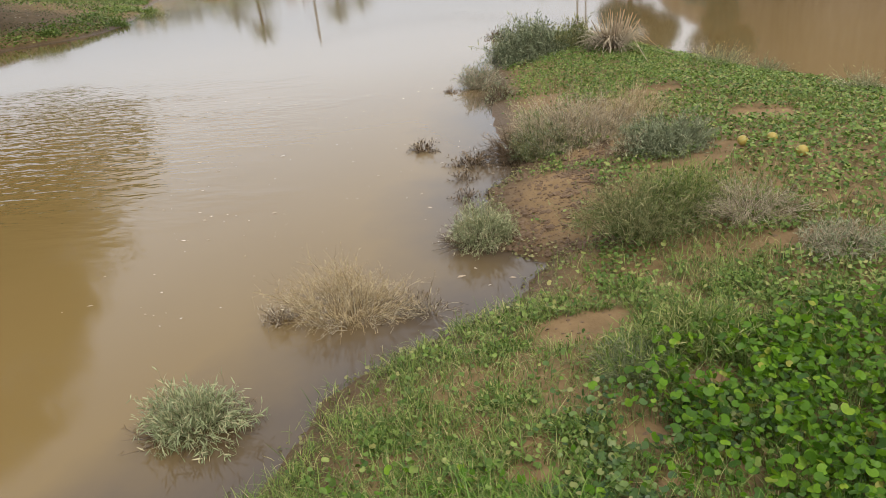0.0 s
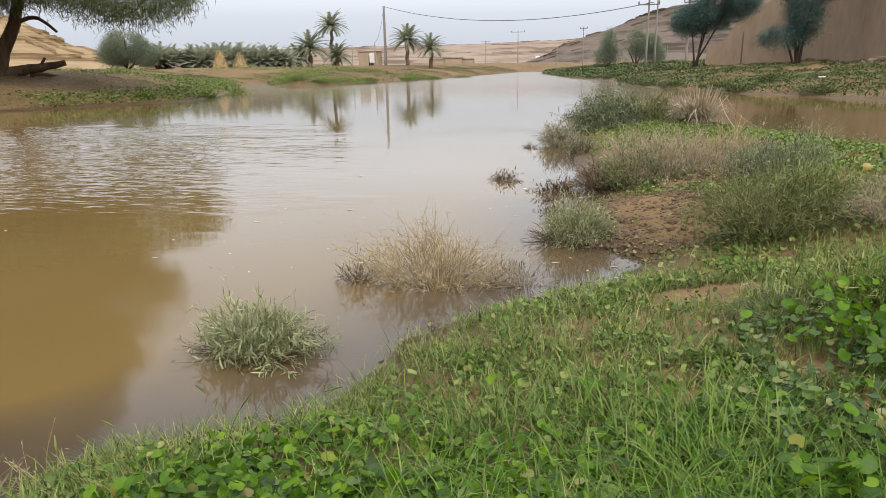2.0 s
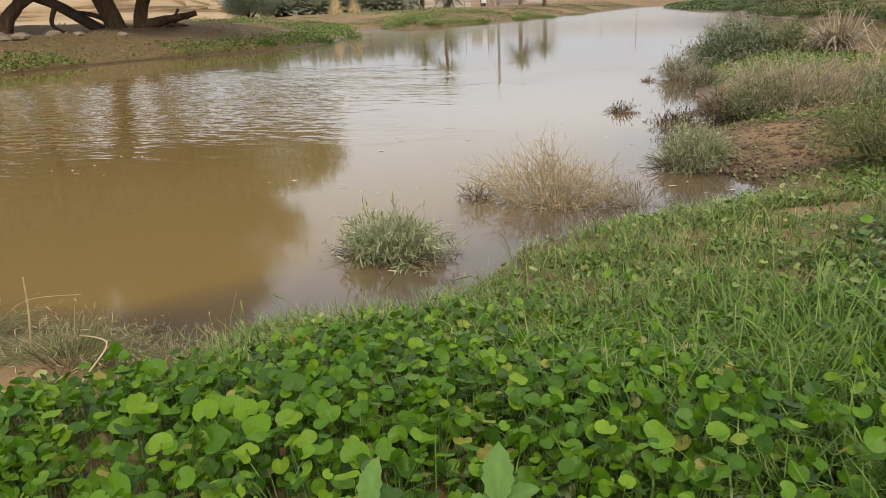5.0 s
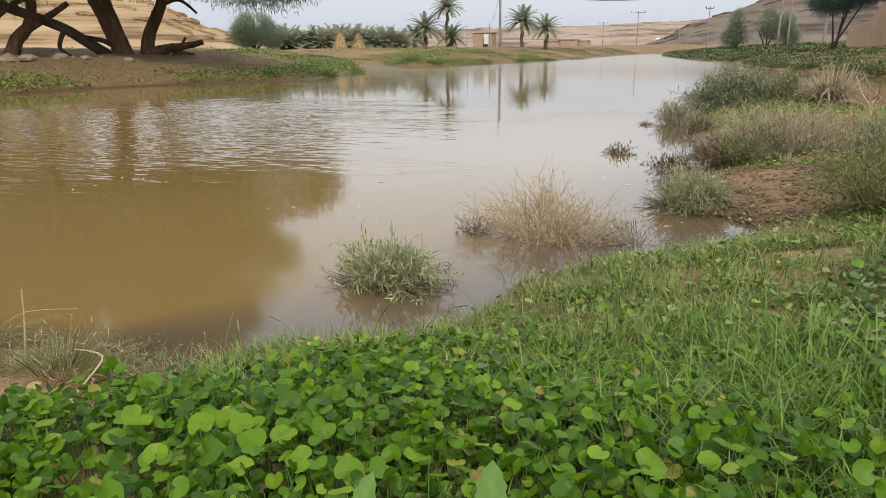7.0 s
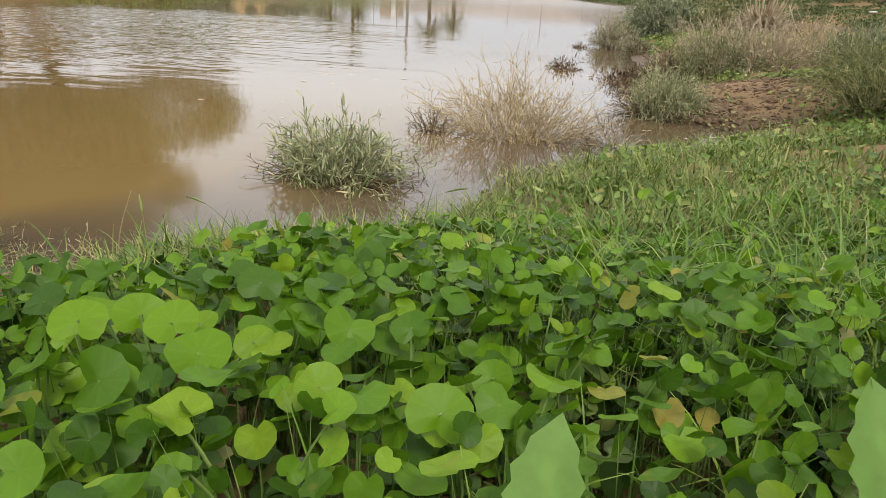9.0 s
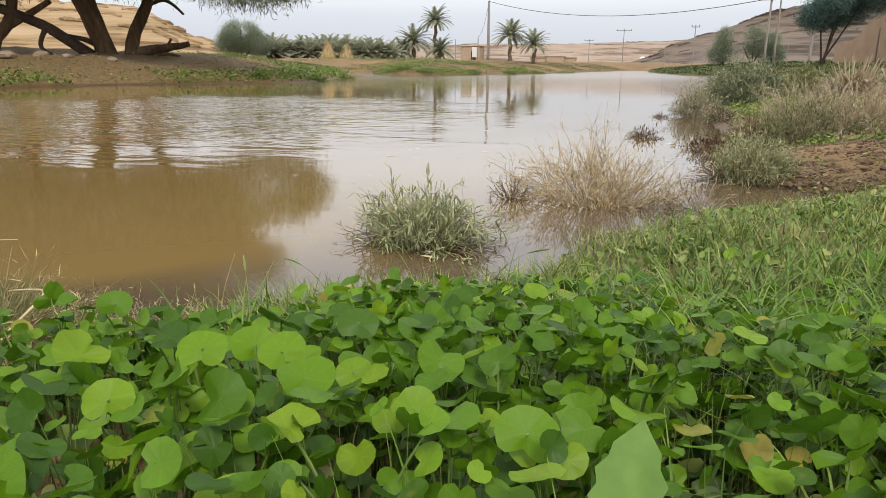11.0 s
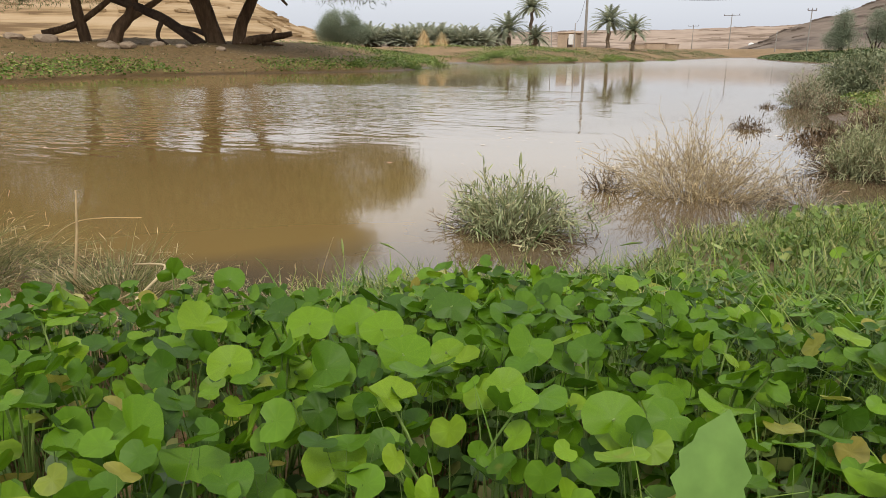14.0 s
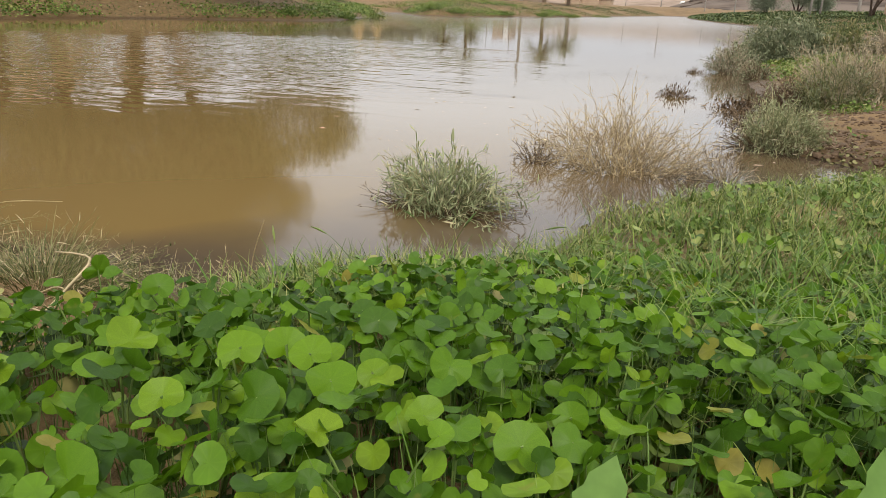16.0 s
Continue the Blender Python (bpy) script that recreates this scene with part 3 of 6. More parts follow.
gx = stops_axis(-1900, 1900, -2.6, 3.6, 0.04, 1.045)
gy = stops_axis(-900, 2600, 0.6, 7.0, 0.04, 1.04)
GX, GY = np.meshgrid(gx, gy)
GZ = height(GX, GY)
nx, ny = len(gx), len(gy)
idx = np.arange(nx * ny).reshape(ny, nx)
quads = np.stack([idx[:-1, :-1], idx[:-1, 1:], idx[1:, 1:], idx[1:, :-1]], -1).reshape(-1, 4)
ground = new("ground", mesh("ground", np.stack([GX, GY, GZ], -1).reshape(-1, 3), quads, M_GROUND, True))
tagged(ground, "damp red-brown silt ground sloping to the pond", "ground", kind="structure")

wx = np.concatenate([np.linspace(-60, -4, 15), np.arange(-3.5, 1.2, 0.12), np.linspace(1.5, 12, 9)])
wy = np.concatenate([np.linspace(-12, 1, 8), np.arange(1.2, 7, 0.12), np.linspace(8, 125, 20)])
WX, WY = np.meshgrid(wx, wy)
widx = np.arange(WX.size).reshape(WX.shape)
wq = np.stack([widx[:-1, :-1], widx[:-1, 1:], widx[1:, 1:], widx[1:, :-1]], -1).reshape(-1, 4)
water = new("water", mesh("water", np.stack([WX, WY, WX * 0], -1).reshape(-1, 3), wq, M_WATER))
# 0 at the waterline to 1 outside a dark margin that widens rightwards
water.data.attributes.new("offshore", "FLOAT", "POINT").data.foreach_set("value", np.clip(np.maximum(-shore_dist(WX, WY) / (0.3 + 0.85 * sstep(-2.0, -1.3, WX)), sstep(0.6, 1.6, WX)), 0, 1).ravel())
tagged(water, "still muddy brown flood water reflecting the sky", "water", kind="structure")


# ---- hills ----
def ridge(name, tops, run, back, mat, label, cap=0.18, n=140, rows=40, rough=1.0, seed=0):
    """A bare ridge: a foot line in front of the crest, scree, rock steps, a flat top behind."""
    crest = smooth_path(tops, n)
    toward = -crest[:, :2] / np.linalg.norm(crest[:, :2], axis=1)[:, None]
    V = []
    us = np.linspace(0, 1, rows)
    for u in us:
        if u < 0.75:
            q = u / 0.75
            hgt = q**1.25
            for c, wd, st in ((0.45, 0.03, 0.07), (1 - cap * 1.6, 0.02, 0.05), (1 - cap, 0.02, 0.08), (1 - cap * 0.45, 0.015, 0.05)):
                hgt = hgt + st * math.tanh((q - c) / wd)
            hgt = (hgt + 0.21) / 1.46 if u else 0
            off = run * (1 - q)
        else:
            q = (u - 0.75) / 0.25
            hgt, off = 1.0 - 0.05 * q, -back * q
        x = crest[:, 0] + toward[:, 0] * off
        y = crest[:, 1] + toward[:, 1] * off
        z = np.maximum(crest[:, 2] * hgt, 0)
        s = rough * np.maximum(crest[:, 2], 1) * 0.05
        nz = (vnoise(x, y, 0.12, seed + 1) - 0.5) * 2 + (vnoise(x, y, 0.4, seed + 2) - 0.5) + (vnoise(x, y, 1.2, seed + 3) - 0.5) * 0.4
        push = (vnoise(x, y, 0.06, seed + 4) - 0.5) * run * 0.18
        V.append(np.stack([x + toward[:, 0] * push, y + toward[:, 1] * push, z + nz * s * (0.2 + hgt) - (0.6 if u == 0 else 0)], -1))
    V = np.stack(V, 0).reshape(-1, 3)
    i = np.arange(rows * n).reshape(rows, n)
    F = np.stack([i[:-1, :-1], i[:-1, 1:], i[1:, 1:], i[1:, :-1]], -1).reshape(-1, 4)
    ob = new(name, mesh(name, V, F, mat, False))
    return tagged(ob, label, "hill", kind="structure")


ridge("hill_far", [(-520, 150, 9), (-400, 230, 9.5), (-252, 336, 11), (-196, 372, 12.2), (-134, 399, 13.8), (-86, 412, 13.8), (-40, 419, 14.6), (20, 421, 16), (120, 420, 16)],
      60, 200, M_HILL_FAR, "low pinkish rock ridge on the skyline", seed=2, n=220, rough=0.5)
ridge("hill_grey", [(-30, 262, 1.0), (-19, 262, 4.6), (-9, 261, 9.2), (8, 260, 14.6), (20, 259, 18.6), (34, 258, 21), (60, 252, 24), (110, 240, 28), (190, 200, 30)],
      70, 160, M_HILL_GREY, "grey-brown mesa with a dark rock ledge", seed=5, n=200, cap=0.12, rough=0.35)
ridge("hill_sand", [(-170, -20, 10), (-130, 20, 9.8), (-93, 61, 9.4), (-88, 68, 9.2), (-82.5, 74, 9.2), (-76.6, 80, 8.2), (-73, 84, 5.4), (-68, 88, 3.2), (-62, 92, 1.4), (-56, 96, 0.6)],
      28, 60, M_HILL_SAND, "yellow sandstone hillside with broken ledges", seed=9, n=260, rows=48, cap=0.3, rough=1.1)


def ledges(hill, n, rows, picks, size, mat, label, seed, gap=0.55):
    """Broken rock beds cropping out of a hillside: rows of angular blocks along it."""
    g = np.random.default_rng(seed)
    co = np.empty(len(hill.data.vertices) * 3)
    hill.data.vertices.foreach_get("co", co)
    grid = co.reshape(rows, n, 3)
    box = np.array([(x, y, z) for x in (-1, 1) for y in (-1, 1) for z in (-1, 1)], float)
    bf = [(0, 1, 3, 2), (4, 6, 7, 5), (0, 4, 5, 1), (2, 3, 7, 6), (0, 2, 6, 4), (1, 5, 7, 3)]
    P, Y = [], []
    for r in picks:
        u = np.arange(0, n - 1.01, 0.16)
        u = u[vnoise(u, u * 0 + r * 3.7, 0.22, seed) > gap]
        u = np.clip(u + g.uniform(-0.1, 0.1, len(u)), 0, n - 1.01)
        i = u.astype(int)
        f = (u - i)[:, None]
        P.append(grid[r, i] * (1 - f) + grid[r, i + 1] * f)
        d = grid[r, i + 1] - grid[r, i]
        Y.append(np.arctan2(d[:, 1], d[:, 0]))
    P, Y = np.concatenate(P), np.concatenate(Y)
    k = len(P)
    V, F = spread(box * np.array([1.0, 0.6, 0.30]), bf, turns(Y + g.normal(0, 0.2, k), g.normal(0, 0.08, k), g.normal(0, 0.08, k), g.uniform(0.4, 1.15, k) * size), P + g.normal(0, 0.12, (k, 3)) * size)
    V = V + g.normal(0, 0.08 * size, V.shape)
    tagged(new("rock_ledge", mesh("rock_ledge", V, F, mat)), label, "rock", kind="stuff")


ledges(bpy.data.objects["hill_sand"], 260, 48, (25, 29, 32, 35), 0.42, M_HILL_SAND, "broken sandstone ledges along the hillside", 61)
ledges(bpy.data.objects["hill_grey"], 200, 40, (23, 27, 29), 0.6, M_HILL_GREY, "dark rock ledges near the top of the mesa", 62)
ledges(bpy.data.objects["hill_far"], 220, 40, (22, 27, 29), 0.55, M_HILL_FAR, "broken rock beds along the skyline ridge", 63)


# ---- mud wall on the right bank ----
def wall_run(name, pts, top, thick, label):
    e = thing(name, label, "wall", *pts[0], 0, kind="structure")
    e.location = (0, 0, 0)
    for k, (body, z0, z1, th, mat, lab) in enumerate((("wall_body", 0.0, top, thick, M_WALL, ""), ("wall_base", -0.3, 1.55, thick + 0.10, M_PLINTH, "damp darker plaster base"))):
        P = smooth_path(pts, 90)[:, :2]
        d = np.gradient(P, axis=0)
        nrm = np.stack([-d[:, 1], d[:, 0]], -1) / np.linalg.norm(d, axis=1)[:, None]
        zt = np.full(90, z1) + (vnoise(P[:, 0], P[:, 1], 0.6, 3 + k) - 0.5) * 0.22 + (np.linspace(0, 0.5, 90) + 3.4 * sstep(49.0, 44.5, P[:, 1])) * (k == 0) - 2.3 * (k == 0) * sstep(4.0, 0.0, np.hypot(P[:, 0] - pts[0][0], P[:, 1] - pts[0][1]) + (vnoise(P[:, 0], P[:, 1], 1.3, 8) - 0.5) * 1.2)
        rows = [np.c_[P + nrm * th / 2, np.full(90, z0)], np.c_[P + nrm * th / 2 * 0.8, zt * 0.6], np.c_[P + nrm * th / 2 * 0.66, zt - 0.06], np.c_[P + nrm * th / 4, zt], np.c_[P - nrm * th / 4, zt], np.c_[P - nrm * th / 2, np.full(90, z0)]]
        V = np.stack(rows, 0).reshape(-1, 3)
        i = np.arange(540).reshape(6, 90)
        F = np.stack([i[:-1, :-1], i[:-1, 1:], i[1:, 1:], i[1:, :-1]], -1).reshape(-1, 4)
        part(body, mesh(body, V, F, mat), e, lab)
    return e


wall_run("wall_east", [(7.3, 50.2), (9.5, 49.2), (12.4, 46.5), (14.4, 40), (15.6, 33), (16.2, 25), (16.8, 14), (17, -6)], 4.35, 0.7, "tall smooth brown mud wall, stained and worn along the top")


# ---- trees on the left bank ----
EYE0 = np.array([-0.28, 0.56, 0.60])
KT = 1.2


def far(p, k=KT):
    return EYE0 + (np.array(p, float) - EYE0) * k


def limb(pts, r0, r1, n=12, sides=9, seed=0, rough=0.07):
    P = smooth_path([far(p) for p in pts], n)
    return tube(P, np.linspace(r0, r1, n), sides, rough, seed)


def sprays(lobes, count, size, seed, droop=0.5, gap=0.45):
    """Crown of small narrow leaves on short sprays, thicker towards the outside of each lobe, with gaps."""
    g = np.random.default_rng(seed)
    C, R = np.array([l[:3] for l in lobes]), np.array([l[3:6] for l in lobes])
    vol = R.prod(1)
    pick = g.choice(len(lobes), count, p=vol / vol.sum())
    d = g.normal(size=(count, 3))
    d /= np.linalg.norm(d, axis=1)[:, None]
    rad = g.uniform(0.35, 1.0, count) ** 0.5
    P = C[pick] + d * R[pick] * rad[:, None]
    lump = vnoise(P[:, 0] + P[:, 2], P[:, 1] - P[:, 2], 0.75, seed) * 0.6 + vnoise(P[:, 0] - P[:, 2] * 0.7, P[:, 1] + P[:, 2], 1.7, seed + 1) * 0.4
    P = P[lump > gap]
    k = 13
    n = len(P)
    base = np.repeat(P, k, 0) + g.normal(0, size * 0.9, (n * k, 3))
    yaw = g.uniform(0, 2 * math.pi, n * k)
    tilt = g.normal(-droop, 0.55, n * k)
    s = g.uniform(0.6, 1.3, n * k) * size
    tv = np.array([(0, 0, 0), (0.052, 0.45, 0.03), (0, 1, -0.05), (-0.052, 0.45, 0.03)])
    return spread(tv, [(0, 1, 2, 3)], turns(yaw, tilt, g.uniform(-1, 1, n * k), s), base)


def twigs(lobes, count, length, seed, r=0.015):
    g = np.random.default_rng(seed)
    C, R = np.array([l[:3] for l in lobes]), np.array([l[3:6] for l in lobes])
    pick = g.integers(0, len(lobes), count)
    d = g.normal(size=(count, 3))
    d /= np.linalg.norm(d, axis=1)[:, None]
    P = C[pick] + d * R[pick] * 0.8
    yaw = g.uniform(0, 2 * math.pi, count)
    V, F, _ = curls(P, yaw, g.uniform(0.8, 2.0, count), g.uniform(0.5, 1.2, count) * length, g.uniform(0.2, 1.4, count), 4, np.full(count, r), 3)
    return V, F


def big_tree(name, label, limbs, lobes, n_leaf, seed):
    base = far(limbs[0][0][0])
    e = thing(name, label, "tree", float(base[0]), float(base[1]), 0.9)
    inv = Matrix.Translation(-Vector(e.location))
    for k, (pts, r0, r1) in enumerate(limbs):
        V, F = limb(pts, r0, r1, seed=seed + k)
        me = mesh("trunk" if k == 0 else "limb", V, F, M_BARK, True)
        me.transform(inv)
        part("trunk" if k == 0 else "limb", me, e)
    if lobes:
        L = [(*far(l[:3]), *(np.array(l[3:6]) * KT)) for l in lobes]
        V, F = sprays(L, n_leaf, 0.24, seed, gap=0.36)
        me = mesh("crown", V, F, M_TREE)
        me.transform(inv)
        part("crown", me, e)
        V, F = twigs(L, 420, 1.7, seed + 3, 0.014)
        me = mesh("twig_mass", V, F, M_DARKBARK)
        me.transform(inv)
        part("twig_mass", me, e)["kind"] = "stuff"
    return e


big_tree("shade_tree", "old spreading tree with twin leaning trunks on the bank",
         [([(-19.05, 18.5, 0.75), (-19.25, 18.3, 1.7), (-19.64, 17.91, 3.06), (-20.4, 17.2, 5.2), (-21.2, 16.6, 7.6)], 0.42, 0.14),
          ([(-19.1, 18.45, 1.2), (-19.2, 18.3, 2.0), (-19.35, 18.2, 3.06), (-19.2, 18.5, 5.0), (-18.6, 18.6, 8.0)], 0.33, 0.10),
          ([(-20.2, 17.4, 4.6), (-18.5, 17.5, 5.8), (-16.5, 18.4, 6.8)], 0.14, 0.04)],
         [(-19, 18.2, 4.9, 4.4, 4, 1.9), (-20.6, 17.0, 4.0, 2.6, 2.4, 0.9), (-20, 17, 8.6, 4.6, 4.2, 2.8), (-21.5, 16.0, 6.2, 3.4, 3.0, 1.8), (-21.0, 16.4, 10.6, 6.0, 5.0, 3.4)], 34000, 21)
big_tree("shade_tree", "straight-trunked tree whose drooping crown hangs over the water",
         [([(-18.6, 18.98, 0.75), (-18.45, 19.1, 1.6), (-18.05, 19.5, 2.8), (-17.8, 19.6, 4.4), (-17.2, 19.3, 6.6)], 0.30, 0.12),
          ([(-18.1, 19.45, 2.55), (-17.75, 19.8, 2.75), (-17.5, 20.0, 2.62), (-17.27, 20.24, 2.3)], 0.09, 0.05),
          ([(-17.9, 19.55, 3.6), (-16.0, 19.1, 4.1), (-13.6, 18.4, 3.8)], 0.13, 0.03),
          ([(-17.7, 19.5, 4.9), (-16.6, 18.3, 6.4), (-15.5, 16.9, 7.9)], 0.11, 0.03)],
         [(-13.25, 18.36, 3.50, 2.30, 2.30, 1.12), (-14.40, 17.60, 6.18, 2.20, 2.15, 1.25), (-15.46, 16.72, 7.85, 2.15, 2.15, 1.15), (-15.3, 17.05, 4.77, 2.1, 2.2, 1.45), (-17.3, 18.4, 4.2, 2.4, 2.6, 1.3), (-17.4, 16.8, 6.2, 2.3, 2.4, 1.6)], 15000, 33)
big_tree("shade_tree", "forked tree with a rough brown trunk on the bank",
         [([(-21.26, 15.91, 0.75), (-21.1, 16.1, 1.4), (-20.83, 16.48, 1.97), (-20.75, 16.6, 3.1), (-20.9, 16.2, 5.5)], 0.30, 0.12),
          ([(-20.95, 16.3, 1.7), (-20.5, 16.9, 2.15), (-20.08, 17.41, 2.6)], 0.16, 0.10),
          ([(-21.67, 15.33, 0.8), (-21.75, 15.2, 1.8), (-21.82, 15.12, 2.9), (-22.3, 14.6, 5.0)], 0.24, 0.12),
          ([(-22.4, 14.3, 1.25), (-21.7, 15.2, 1.65), (-20.85, 16.4, 2.7), (-19.9, 17.3, 3.0)], 0.14, 0.07)],
         [(-23.0, 14.4, 4.6, 4.5, 4.5, 2.2), (-26, 12, 8.0, 5, 5, 3.6), (-25, 9.0, 4.9, 4.5, 4.5, 3.0), (-22.5, 15.2, 7.4, 3.6, 3.6, 2.2), (-24.5, 11.5, 6.0, 4.0, 4.0, 2.4), (-25.0, 18.5, 4.2, 3.0, 2.5, 1.5), (-27.5, 15.5, 4.0, 3.0, 3.0, 1.6), (-21.6, 16.0, 3.6, 1.8, 1.6, 0.7)], 34000, 45)

dead = thing("dead_tree", "dark dead trunk leaning low between the trees", "dead tree", *[float(v) for v in far((-19.4, 18.1, 0.9))])
for nm, pts, r0, r1 in (("trunk", [(-19.35, 18.2, 0.85), (-19.9, 17.6, 1.45), (-20.4, 17.0, 1.95), (-21.7, 15.3, 2.75), (-22.8, 13.8, 3.2)], 0.22, 0.16),
                        ("branch", [(-19.0, 18.4, 1.0), (-19.5, 18.1, 1.4), (-20.2, 17.3, 1.6)], 0.13, 0.07),
                        ("branch", [(-20.2, 17.2, 1.75), (-20.4, 17.1, 1.2), (-20.1, 17.3, 0.9)], 0.10, 0.06)):
    V, F = limb(pts, r0, r1, seed=5)
    me = mesh(nm, V, F, M_DARKBARK, True)
    me.transform(Matrix.Translation(-Vector(dead.location)))
    part(nm, me, dead)
log = thing("fallen_log", "weathered grey log with broken stubs lying on the bank", "log", *[float(v) for v in far((-18.35, 19.25, 0.9))])
for nm, pts, r0, r1 in (("log_body", [(-18.5, 19.1, 0.98), (-18.1, 19.5, 1.12), (-17.7, 19.85, 1.2), (-17.19, 20.31, 1.34)], 0.27, 0.10),
                        ("stub", [(-17.72, 19.8, 1.2), (-17.68, 19.85, 1.35), (-17.6, 19.9, 1.5)], 0.07, 0.05),
                        ("stub", [(-18.0, 19.6, 0.98), (-17.7, 19.8, 0.98), (-17.45, 20.1, 0.92)], 0.10, 0.04)):
    V, F = limb(pts, r0, r1, seed=8, rough=0.15)
    me = mesh(nm, V, F, M_BARK, True)
    me.transform(Matrix.Translation(-Vector(log.location)))
    part(nm, me, log)

# stones on the bank below the trees
for k, (x, y, r) in enumerate([(-21.5, 13.8, 0.42), (-20.6, 15.3, 0.36), (-20.3, 15.8, 0.30), (-19.9, 16.6, 0.26), (-21.8, 13.0, 0.30), (-19.2, 17.0, 0.22), (-18.4, 18.0, 0.2), (-20.9, 15.6, 0.22), (-22.2, 12.2, 0.4)]):
    p = far((x, y, 0.8), 1.12)
    ob = new("stone", stone_mesh("stone", r, M_STONE, k + 1, 0.55))
    ob.location = (p[0], p[1], float(height(p[0], p[1])) + r * 0.12)
    ob.rotation_euler = (0, 0, k * 1.3)
    tagged(ob, "pale weathered sandstone block half sunk in the bank", "stone", "stones on the bank")


# ---- date palms, far bush, poles and buildings across the water ----
def frond_set(n, length, droop, seed, lean=(0.15, 1.5)):
    """Arching fronds, each a rib with two rows of leaflets."""
    g = np.random.default_rng(seed)
    bag = Bag()
    for k in range(n):
        yaw = k * 2.399 + g.uniform(-0.3, 0.3)
        a0 = lean[0] + (lean[1] - lean[0]) * ((k + 0.5) / n) ** 0.8
        L = length * g.uniform(0.85, 1.1)
        out, up = np.array([math.cos(yaw), math.sin(yaw), 0]), np.array([0, 0, 1.0])
        side = np.array([-math.sin(yaw), math.cos(yaw), 0])
        p, ang, P = np.zeros(3), a0, [np.zeros(3)]
        for s in range(8):
            p = p + L / 8 * (math.sin(ang) * out + math.cos(ang) * up)
            ang += droop / 8
            P.append(p)
        V, F = tube(P, np.linspace(0.03, 0.008, 9) * length / 3, 3)
        bag.add(V, np.array([f if len(f) == 4 else (f[0], f[1], f[2], f[2]) for f in F[:24]]))
        for s in range(1, 9):
            for sg in (-1, 1):
                for h in (0.0, 0.5):
                    q = P[s] * (1 - h) + P[s - 1] * h
                    ll = 0.32 * L * (1 - abs(s / 8 - 0.45)) * g.uniform(0.8, 1.1)
                    tip = q + side * sg * ll * 0.62 + (P[s] - P[s - 1]) / (L / 8) * ll * 0.62 - up * ll * 0.18
                    w = (P[s] - P[s - 1]) / (L / 8) * 0.075 * L
                    bag.add([q - w * 0.5, q + w * 0.5, tip], [(0, 1, 2, 2)])
    bag.f = [tuple(dict.fromkeys(f)) for f in bag.f]
    return bag


def palm(x, y, h, crown, label, seed, trunk_r=0.22, n=34, droop=1.0, lean=(0.05, 1.8), mat=None):
    z = float(height(x, y))
    e = thing("date_palm", label, "palm", x, y, z - 0.05, "date palms across the pond")
    g = np.random.default_rng(seed)
    if h > 0.4:
        P = [(g.uniform(-0.05, 0.05) * k, g.uniform(-0.05, 0.05), h * k / 7) for k in range(8)]
        V, F = tube(P, [trunk_r * (1.25 if k == 0 else 1.0) for k in range(8)], 9, 0.12, seed)
        part("trunk", mesh("trunk", V, F, M_PALMBARK), e)
    f = part("crown", frond_set(n, crown, droop, seed, lean).mesh("crown", mat or M_PALM), e)
    f.location = (0, 0, h)
    return e


palm(-22.3, 81.6, 2.9, 2.4, "mature date palm with a full round crown", 3, n=48)
palm(-19.6, 82.3, 2.3, 2.1, "smaller date palm with a trunk skirt", 4, n=42)
palm(-33.7, 86.3, 5.2, 2.4, "tall slender date palm rising from a clump", 5, 0.2, n=44)
palm(-36.4, 85.1, 2.3, 2.7, "bushy date palm in a dense clump", 6, 0.3, n=52)
palm(-33.2, 86.6, 1.5, 2.3, "low date palm at the edge of the clump", 7, 0.3, n=44)
palm(-37.8, 84.4, 1.2, 2.2, "low date palm with drooping fronds", 8, 0.3, n=44)
proto = None
g0 = np.random.default_rng(12)
for k in range(44):
    u = (k + g0.uniform(-0.3, 0.3)) / 43
    x, y = -45.5 + 11.5 * u, 66.2 + 7.0 * u + g0.uniform(-1.2, 1.2)
    if proto is None:
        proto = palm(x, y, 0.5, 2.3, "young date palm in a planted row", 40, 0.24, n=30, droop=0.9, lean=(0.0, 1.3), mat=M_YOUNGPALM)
        tagged(proto, group="row of young palms")
    else:
        s = g0.uniform(0.8, 1.12)
        c = copy_thing(proto, pose(x, y, float(height(x, y)) - 0.05, 0, 0, g0.uniform(0, 360)) @ Matrix.Scale(s, 4))


def leafy_bush(name, x, y, lobes, leaf, count, mat, label, category, stem_r=0.12, seed=0, group=""):
    """A dense bush or small tree: stems from the ground into lobes of leaves."""
    z = float(height(x, y))
    e = thing(name, label, category, x, y, z, group)
    g = np.random.default_rng(seed)
    V, F = sprays([tuple(l) for l in lobes], count, leaf, seed, 0.1, 0.36)
    part("foliage", mesh("foliage", V, F, mat), e)
    for l in lobes:
        V, F = tube(smooth_path([(g.uniform(-0.2, 0.2), g.uniform(-0.2, 0.2), -0.1), (l[0] * 0.4, l[1] * 0.4, l[2] * 0.45), (l[0], l[1], l[2] + l[5] * 0.4)], 8), np.linspace(stem_r, stem_r * 0.25, 8), 7, 0.08, seed)
        part("stem", mesh("stem", V, F, M_DARKBARK, True), e)
    return e


